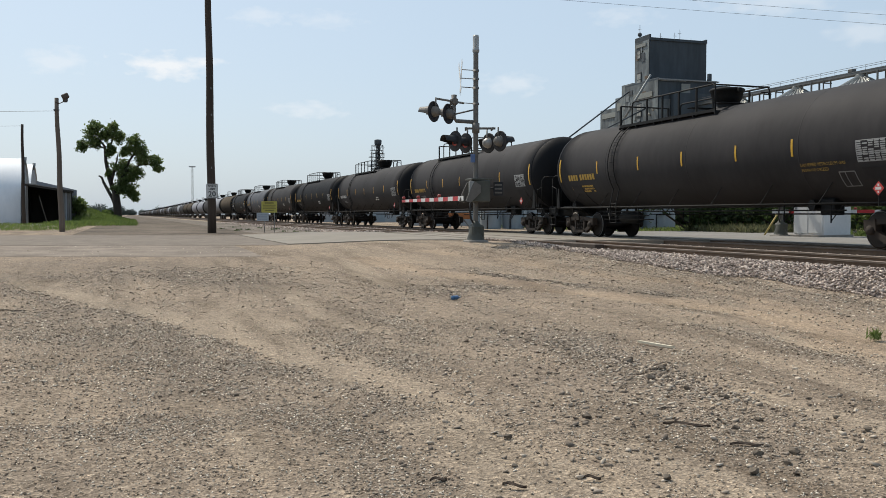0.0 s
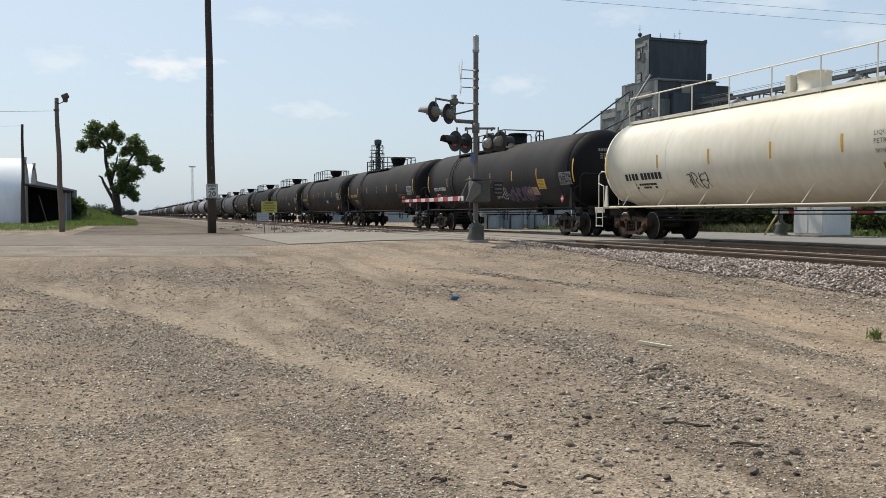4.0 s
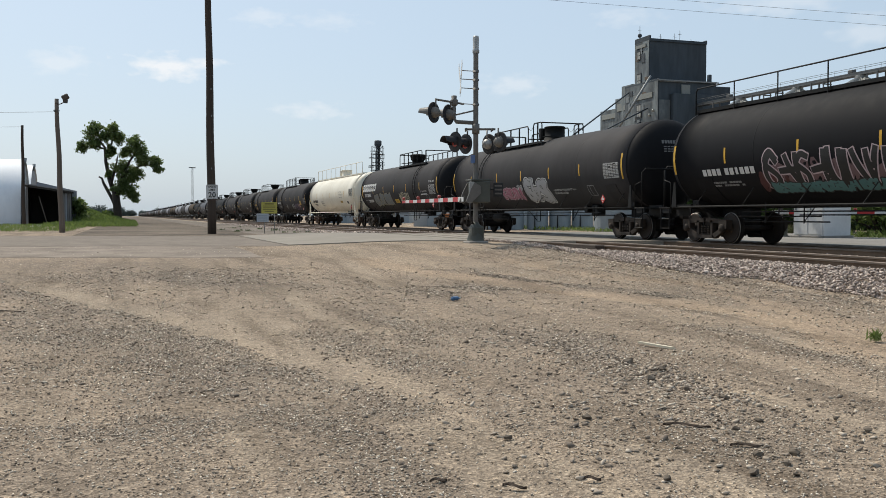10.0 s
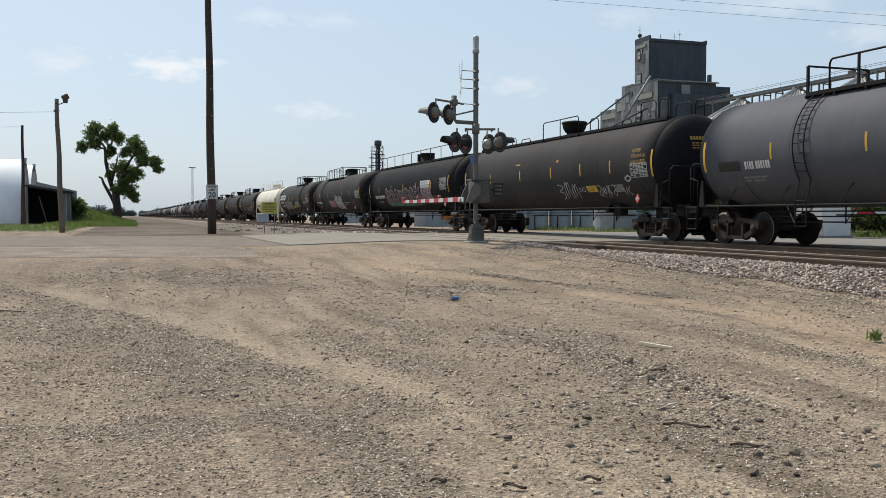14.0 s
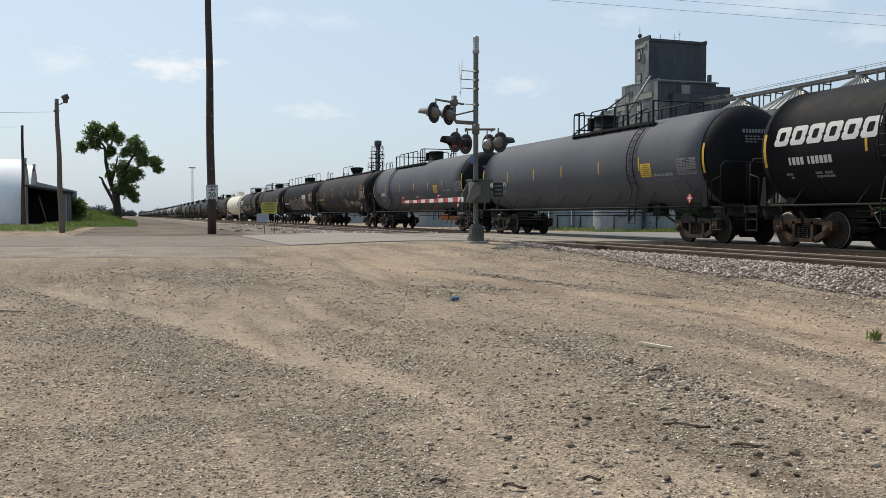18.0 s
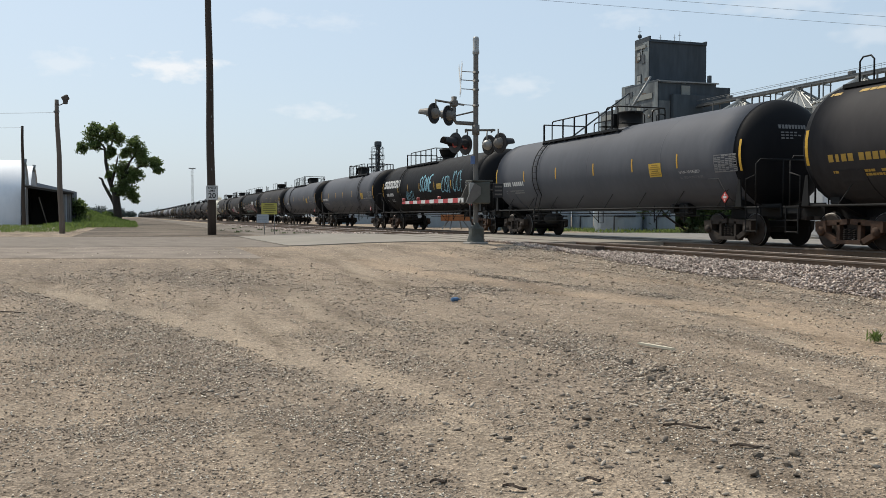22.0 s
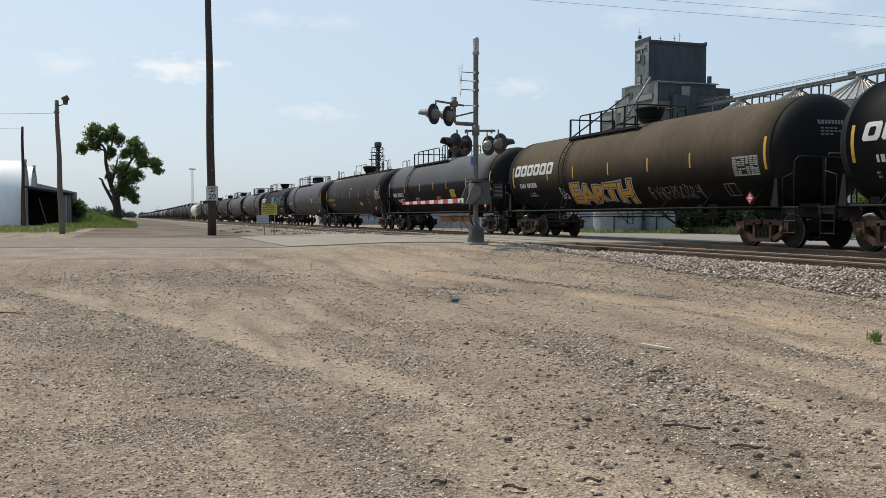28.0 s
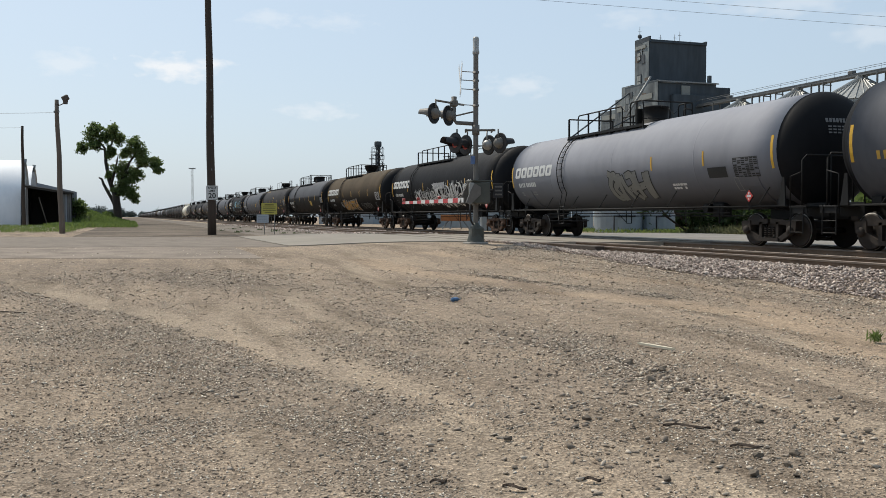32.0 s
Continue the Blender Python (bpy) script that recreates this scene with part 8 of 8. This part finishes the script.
for a, z, ra, rz in ((-2.9, 12.4, 1.3, 0.9), (-3.4, 11.2, 1.6, 1.1), (-4.9, 9.9, 0.9, 0.9), (-1.6, 11.4, 1.3, 1.1), (-0.4, 12.4, 1.0, 1.0), (0.4, 11.2, 1.1, 1.3), (-0.8, 9.4, 0.8, 1.1), (-3.0, 10.2, 1.3, 0.7),
                     (2.6, 10.6, 1.4, 0.9), (3.4, 9.4, 1.4, 1.0), (1.6, 9.3, 1.2, 0.9), (3.8, 8.2, 1.2, 0.9), (5.4, 7.9, 1.2, 0.8), (5.9, 7.0, 0.9, 0.7), (0.4, 7.2, 1.5, 1.2), (1.9, 6.6, 1.7, 1.2),
                     (2.9, 6.2, 1.1, 0.9), (0.5, 4.6, 1.3, 1.1), (1.8, 4.3, 1.3, 1.1), (2.4, 3.4, 1.0, 0.8), (1.2, 5.6, 1.4, 0.8), (-0.9, 6.3, 0.7, 0.6)):
    lobes.append((V(a, z), (ra, ra * 0.9, rz)))
tree("tree", "tall ragged half-bare green deciduous tree on a grassy rise", -1.35, 123.3, 0.5, [([(0.89 * a, 0.89 * b, 0.97 * c) for a, b, c in pts], r0, r1) for pts, r0, r1 in limbs],
     [((0.89 * a, 0.89 * b, 0.97 * c), (0.78 * x, 0.78 * y, 0.8 * z)) for (a, b, c), (x, y, z) in lobes], 950, 0.27, leaf_mat, 5)


def bush(label, x, y, z, lobes, per, leaf, mat, seed, category="bush"):
    g = np.random.RandomState(seed)
    top = thing("bush", label, category, "bushes", at=pose(x, y, z))
    for (a, b, c), r in lobes:
        bm = bmesh.new()
        tube(bm, [(a * 0.3, b * 0.3, -0.2), (a * 0.8, b * 0.8, c * 0.5), (a, b, c)], [0.07, 0.05, 0.02], 5)
        part("stem", bm, bark_mat, top)
    c = clumped(g, lobes, per, 40, 0.4)
    part("leaves", None, None, top, data=quads("leaves", c, leaf * (0.6 + 0.8 * g.random(len(c))), g, mat))


def lob(seed, n, w, h, d=1.0):
    r = random.Random(seed)
    return [((r.uniform(-w, w), r.uniform(-d, d), r.uniform(0.25, 0.8) * h), (r.uniform(0.5, 0.9) * h * 0.5, h * 0.35, r.uniform(0.5, 0.8) * h * 0.45)) for _ in range(n)]


bush("dark green bush behind the railway", 29.5, 41.0, 0.4, lob(1, 12, 3.2, 3.4, 1.6), 420, 0.26, bush_mat, 21)
bush("tangled dark green bushes behind the railway", 34.5, 39.5, 0.4, lob(2, 14, 4.2, 3.8, 2.0), 420, 0.28, bush_mat, 22)
bush("tangled dark green bushes behind the railway", 37.0, 35.0, 0.4, lob(3, 14, 4.2, 3.6, 2.0), 420, 0.28, bush_mat, 23)
bush("green bush beside the white cabinet", 29.2, 28.6, 0.4, lob(4, 9, 1.6, 2.2, 0.8), 420, 0.2, grass_mat, 24)
bush("dark green shrubs by the yard", 35.0, 30.5, 0.4, lob(8, 12, 3.4, 3.2, 1.6), 420, 0.26, bush_mat, 28)
bush("leafy green bush beside the shed", -5.3, 110.0, 1.2, lob(5, 6, 0.4, 2.1, 0.6), 220, 0.28, leaf_mat, 25)
bush("low green bush on the grassy rise", -3.0, 117.0, 0.9, lob(6, 7, 1.6, 1.0, 1.0), 300, 0.28, grass_mat, 26)


def mound(x, y):
    """The grassy rise beside the shed."""
    return 1.4 * np.exp(-((x + 4.6) / 1.8) ** 2 - ((y - 113) / 5.0) ** 2) + 0.7 * np.exp(-((x + 2.3) / 1.9) ** 2 - ((y - 119) / 7.0) ** 2)


gx, gy = np.meshgrid(np.linspace(-10, 3, 40), np.linspace(100, 136, 50))
gz = lift(gx, gy) - 0.1 + mound(gx, gy) + 0.08 * waves(gx, gy, 77, 1.2)
bm = bmesh.new()
vs = [bm.verts.new(p) for p in np.stack([gx, gy, gz], -1).reshape(-1, 3)]
for j in range(49):
    for i in range(39):
        bm.faces.new((vs[j * 40 + i], vs[j * 40 + i + 1], vs[j * 40 + 41 + i], vs[j * 40 + 40 + i]))
tagged(part("ground_mound", bm, grass_mat, smooth=True), "green overgrown earth mound beside the shed", "mound", kind="structure")


def tufts(name, label, count, where, tall, mat, seed, wide=0.16, category="grass"):
    """Blades of grass or weeds, joined: uncountable."""
    g = np.random.RandomState(seed)
    rnd = random.Random(seed)
    at = np.array([where(rnd) for _ in range(count)])
    s = tall * g.uniform(0.5, 1.2, count)
    c = np.column_stack([at, lift(at[:, 0], at[:, 1]) + mound(at[:, 0], at[:, 1]) + s * 0.42])
    ob = new(name, quads(name, c, s, g, mat, upright=0.75, aspect=wide))
    return tagged(ob, label, category, kind="stuff")


tufts("verge_grass", "green grass verge in front of the huts", 9000, lambda r: (-3.3 - 22 * r.random(), 59.5 + 42 * r.random() ** 1.3), 0.3, grass_mat, 31)
tufts("mound_grass", "green grassy rise round the tree", 14000, lambda r: (-7.0 + 7.8 * r.random(), 84 + 40 * r.random() ** 0.8), 0.5, grass_mat, 32)
tufts("white_flowers", "white wild flowers in the verge", 700, lambda r: (-4.5 - 13 * r.random(), 66 + 35 * r.random() ** 0.6), 0.15, flower_mat, 33, 0.8, "flowers")
tufts("dry_weeds", "tall dry weeds behind the railway", 4200, lambda r: (27.3 + 4.6 * r.random(), 35.4 + 5.5 * r.random()), 0.6, dry_mat, 34, 0.12, "weeds")
tufts("yard_weeds", "green weeds behind the railway", 5000, lambda r: (26 + 12 * r.random(), 42 + 22 * r.random()), 0.35, grass_mat, 35)
tufts("yard_edge_weeds", "green weeds round the cabinet", 1500, lambda r: (27.0 + 6 * r.random(), 26.5 + 4 * r.random()), 0.5, grass_mat, 36)
spots = random.Random(37)
CLUMPS = [(6.0 + 4.6 * spots.random(), 51.5 + 34 * spots.random() ** 1.5) for _ in range(16)]


def beside_track(r):
    x, y = r.choice(CLUMPS)
    return x + r.gauss(0, 0.13), y + r.gauss(0, 0.13)


tufts("track_weeds", "sparse grey-green clumps of weeds beside the ballast", 420, beside_track, 0.13, bush_mat, 37, 0.3, "weeds")
tufts("lot_weed", "small green weed at the ballast's edge", 70, lambda r: (7.63 + 0.035 * r.gauss(0, 1), 7.74 + 0.04 * r.gauss(0, 1)), 0.15, grass_mat, 38, 0.12, "weeds")


# aerial haze is mixed into this leaf colour, paler and bluer than the bushes
hazy_mat = material("far foliage with haze painted in", (0.12, 0.15, 0.13), (0.08, 0.105, 0.10), 0.8, grain=0.5, patch=0.1, bump=0)


def far_woods(name, label, x0, x1, y, tall, seed, n):
    g = np.random.RandomState(seed)
    rnd = random.Random(seed)
    lobes = []
    for k in range(n):
        h = tall * rnd.uniform(0.55, 1.1)
        lobes.append(((x0 + (x1 - x0) * (k + rnd.random()) / n, y + rnd.uniform(-20, 20), h * 0.5), (h * 0.6, h * 0.6, h * 0.5)))
    c = clumped(g, lobes, 1500, 60, 0.4)
    c[:, 2] = np.abs(c[:, 2])
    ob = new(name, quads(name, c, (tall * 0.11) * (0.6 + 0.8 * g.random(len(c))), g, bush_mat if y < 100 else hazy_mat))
    tagged(ob, label, "trees", kind="stuff")


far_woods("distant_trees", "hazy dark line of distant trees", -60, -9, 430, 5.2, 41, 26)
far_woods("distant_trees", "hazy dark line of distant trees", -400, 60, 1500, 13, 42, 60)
far_woods("woods_behind_railway", "dark trees behind the yard", 46, 70, 62, 7, 43, 12)

# ---- behind the railway ----
cabinet_white = material("white cabinet paint", (0.7, 0.7, 0.69), (0.58, 0.58, 0.57), 0.5, grain=6, patch=1, bump=0.03)
blue_tank = material("pale blue-grey tank steel", (0.36, 0.41, 0.44), (0.27, 0.31, 0.34), 0.55, 0.2, grain=4, patch=0.5, bump=0.05, streak=0.3)
shed_white = material("white metal building", (0.44, 0.46, 0.47), (0.34, 0.36, 0.37), 0.6, grain=4, patch=0.4, bump=0.03)

cab = thing("signal_cabinet", "white metal railway equipment cabinet", "cabinet", at=pose(24.75, 27.71, RAIL - 0.04, 0, 0, 10))
bm = bmesh.new()
box(bm, (0.8, 0.7, 1.2), (1.55, 1.4, 2.4), 0.02)
part("body", bm, cabinet_white, cab)
bm = bmesh.new()
box(bm, (0.8, 0.7, 2.44), (1.7, 1.55, 0.1), 0.02)
part("roof", bm, galvanised, cab)
for y in (0.36, 1.04):
    bm = bmesh.new()
    box(bm, (0.015, y, 1.2), (0.03, 0.62, 2.1), 0.008)
    d = part("door", bm, cabinet_white, cab)
    bm = bmesh.new()
    box(bm, (-0.02, y + 0.22, 1.15), (0.04, 0.05, 0.16), 0.008)
    part("handle", bm, galvanised, d)
bm = bmesh.new()
box(bm, (0.8, 0.7, 0.03), (1.7, 1.55, 0.14), 0.02)
part("plinth", bm, cast_concrete, cab)
guard = thing("guy_guard", "yellow guy-wire guard leaning beside the signal", "guy guard", at=pose(25.0, 30.9, RAIL - 0.02))
bm = bmesh.new()
tube(bm, [(-0.3, 0.2, -0.1), (0.3, -0.1, 1.05)], 0.035, 6)
part("tube", bm, plain("faded yellow plastic", (0.5, 0.40, 0.14), 0.6), guard)


def storage_tank(x, y, r, h):
    top = thing("storage_tank", "pale blue-grey upright storage tank", "tank", "storage tanks", at=pose(x, y, 0.38))
    bm = bmesh.new()
    lathe(bm, [(r, 0), (r, h), (r * 0.6, h + r * 0.35), (0.001, h + r * 0.45)], "z", 24, smooth=False)
    part("shell", bm, blue_tank, top)
    bm = bmesh.new()
    for q in (0.25, 0.5, 0.75):
        lathe(bm, [(r + 0.002, h * q), (r + 0.02, h * q + 0.02), (r + 0.002, h * q + 0.05)], "z", 24)
    part("hoop", bm, blue_tank, top)
    bm = bmesh.new()
    tube(bm, [(-r * 0.7, -r * 0.9, 0), (-r * 0.7, -r * 0.9, 1.0), (r * 0.2, -r * 1.05, 1.0)], 0.05, 6)
    part("pipe", bm, disc_black, top)


for x, y in ((24.1, 59.4), (25.6, 58.9), (27.2, 58.3), (28.7, 57.8), (30.2, 57.3)):
    storage_tank(x, y, 0.76, 4.2)
storage_tank(29.0, 50.3, 1.5, 3.8)
storage_tank(31.4, 49.5, 1.03, 3.7)


def long_building(x, y, w, d, h, turn, label, mat, doors):
    top = thing("metal_building", label, "building", "yard buildings", at=pose(x, y, 0.36, 0, 0, turn))
    bm = bmesh.new()
    siding(bm, 0, w, 0, d, 0, h)
    sheet_ribs(part("wall", bm, mat, top), mat, 0, w, 0, d, 0, h, 0.9)
    bm = bmesh.new()
    prism(bm, [(-0.3, h), (w + 0.3, h), (w / 2, h + w * 0.16)], "y", -0.3, d + 0.3)
    part("roof", bm, shed_roof, top)
    for u in doors:
        bm = bmesh.new()
        box(bm, (u, -0.06, 1.3), (1.6, 0.08, 2.6), 0.01)
        part("door", bm, blue_tank, top)


long_building(24.5, 79.0, 9, 14, 4.0, -19, "white metal building behind the railway", shed_white, (2.0, 6.0))
long_building(26.5, 66.5, 3.6, 6, 3.6, -19, "small blue-white metal building", blue_tank, (1.2,))
long_building(24.0, 120.0, 12, 20, 4.2, -19, "pale metal shed in the distance", shed_white, (3.0, 8.0))
hopper = thing("grain_auger", "rusty orange portable auger on a frame", "auger", at=pose(24.6, 68.0, 0.36, 0, 0, 20))
rust_orange = plain("rusty orange paint", (0.36, 0.14, 0.05), 0.7)
bm = bmesh.new()
box(bm, (0, 0, 0.9), (2.2, 1.2, 0.5), 0.04)
part("hopper", bm, rust_orange, hopper)
for s in (-1, 1):
    bm = bmesh.new()
    tube(bm, [(s * 1.0, -0.5, 0), (s * 0.3, 0, 1.1)], 0.05, 5)
    tube(bm, [(s * 1.0, 0.5, 0), (s * 0.3, 0, 1.1)], 0.05, 5)
    part("leg", bm, galvanised, hopper)

# ---- litter on the lot ----
bottle_blue = plain("blue plastic", (0.07, 0.16, 0.30), 0.3)
litter = thing("plastic_bottle", "small crushed blue plastic bottle on the gravel", "bottle", at=pose(4.66, 12.91, float(lift(4.66, 12.91)) + 0.04, 0, 90, 25))
bm = bmesh.new()
lathe(bm, [(0.001, -0.07), (0.03, -0.068), (0.035, -0.03), (0.028, 0.0), (0.035, 0.03), (0.03, 0.05), (0.012, 0.075), (0.012, 0.09)], "z", 12)
part("body", bm, bottle_blue, litter)
bm = bmesh.new()
lathe(bm, [(0.014, 0.088), (0.014, 0.105), (0.001, 0.106)], "z", 10)
part("cap", bm, white_mark, litter)
lath = thing("wood_lath", "pale splintered strip of wood lying on the gravel", "wood strip", at=pose(5.09, 8.05, float(lift(5.09, 8.05)) + 0.022, 0, 2, -68))
bm = bmesh.new()
prism(bm, [(-0.22, -0.012), (-0.05, -0.022), (0.18, -0.018), (0.225, 0.004), (0.16, 0.02), (-0.08, 0.018), (-0.21, 0.012)], "z", -0.006, 0.016)
part("strip", bm, plain("fresh pale wood", (0.74, 0.66, 0.5), 0.8), lath)


# ---- clouds ----
def cloud(name, az, up, wide, tall, seed, strength=1.0):
    """A thin far bank of fair-weather cloud: a soft bright backdrop."""
    d = 4300.0
    a = radians(YAW + az)
    m = bpy.data.materials.new("cloud")
    m.use_nodes = True
    t = m.node_tree
    n, link = t.nodes, t.links.new
    n.remove(n["Principled BSDF"])
    co = n.new("ShaderNodeTexCoord")
    mp = n.new("ShaderNodeMapping")
    mp.inputs["Location"].default_value = (-0.5, -0.5, 0)
    link(co.outputs["UV"], mp.inputs[0])
    mp2 = n.new("ShaderNodeMapping")
    mp2.inputs["Scale"].default_value = (2, 2, 0)
    link(mp.outputs[0], mp2.inputs[0])
    ln = n.new("ShaderNodeVectorMath")
    ln.operation = "LENGTH"
    link(mp2.outputs[0], ln.inputs[0])
    nz = n.new("ShaderNodeTexNoise")
    nz.inputs["Scale"].default_value, nz.inputs["Detail"].default_value = 3.2, 7
    mp3 = n.new("ShaderNodeMapping")
    mp3.inputs["Location"].default_value = (seed * 3.7, seed * 1.3, 0)
    mp3.inputs["Scale"].default_value = (wide / tall * 0.5, 1, 1)
    link(co.outputs["UV"], mp3.inputs[0])
    link(mp3.outputs[0], nz.inputs[0])
    sub = n.new("ShaderNodeMath")
    sub.operation = "SUBTRACT"
    link(nz.outputs[0], sub.inputs[0])
    half = n.new("ShaderNodeMath")
    half.operation = "MULTIPLY"
    link(ln.outputs["Value"], half.inputs[0])
    half.inputs[1].default_value = 0.55
    link(half.outputs[0], sub.inputs[1])
    mr = n.new("ShaderNodeMapRange")
    mr.inputs[1].default_value, mr.inputs[2].default_value, mr.inputs[3].default_value, mr.inputs[4].default_value = 0.04, 0.42, 0.0, 0.52 * strength
    link(sub.outputs[0], mr.inputs[0])
    em = n.new("ShaderNodeEmission")
    em.inputs[0].default_value, em.inputs[1].default_value = (0.92, 0.94, 0.96, 1), 1.0
    tr = n.new("ShaderNodeBsdfTransparent")
    mx = n.new("ShaderNodeMixShader")
    link(mr.outputs[0], mx.inputs[0])
    link(tr.outputs[0], mx.inputs[1])
    link(em.outputs[0], mx.inputs[2])
    link(mx.outputs[0], n["Material Output"].inputs[0])
    bm = bmesh.new()
    uv = bm.loops.layers.uv.new("uv")
    v = [bm.verts.new((x * wide / 2, 0, z * tall / 2)) for x, z in ((-1, -1), (1, -1), (1, 1), (-1, 1))]
    f = bm.faces.new(v)
    for l, c in zip(f.loops, ((0, 0), (1, 0), (1, 1), (0, 1))):
        l[uv].uv = c
    ob = part("backdrop", bm, m)
    tagged(ob, "soft white fair-weather cloud in a hazy sky", "cloud", kind="structure")
    ob.visible_shadow = False
    ob.matrix_basis = pose(d * math.sin(a), d * math.cos(a), d * math.tan(radians(up)), 0, 0, -YAW - az)
    clouds.append(ob)


clouds = []
for az, up, w, h, sd, st in ((-16.6, 8.9, 560, 150, 1, 1.7), (-22.9, 8.8, 420, 150, 2, 0.7), (-11.3, 12.0, 330, 120, 3, 0.6), (-7.2, 11.9, 420, 110, 8, 0.45), (-8.4, 6.5, 480, 110, 4, 0.7), (4.2, 8.1, 420, 140, 5, 0.7),
                             (19.8, 12.3, 700, 160, 6, 0.6), (11.0, 12.0, 420, 110, 7, 0.45), (25.0, 10.4, 500, 170, 9, 0.6)):
    cloud("cloud", az, up, w, h, sd, st)


motions()
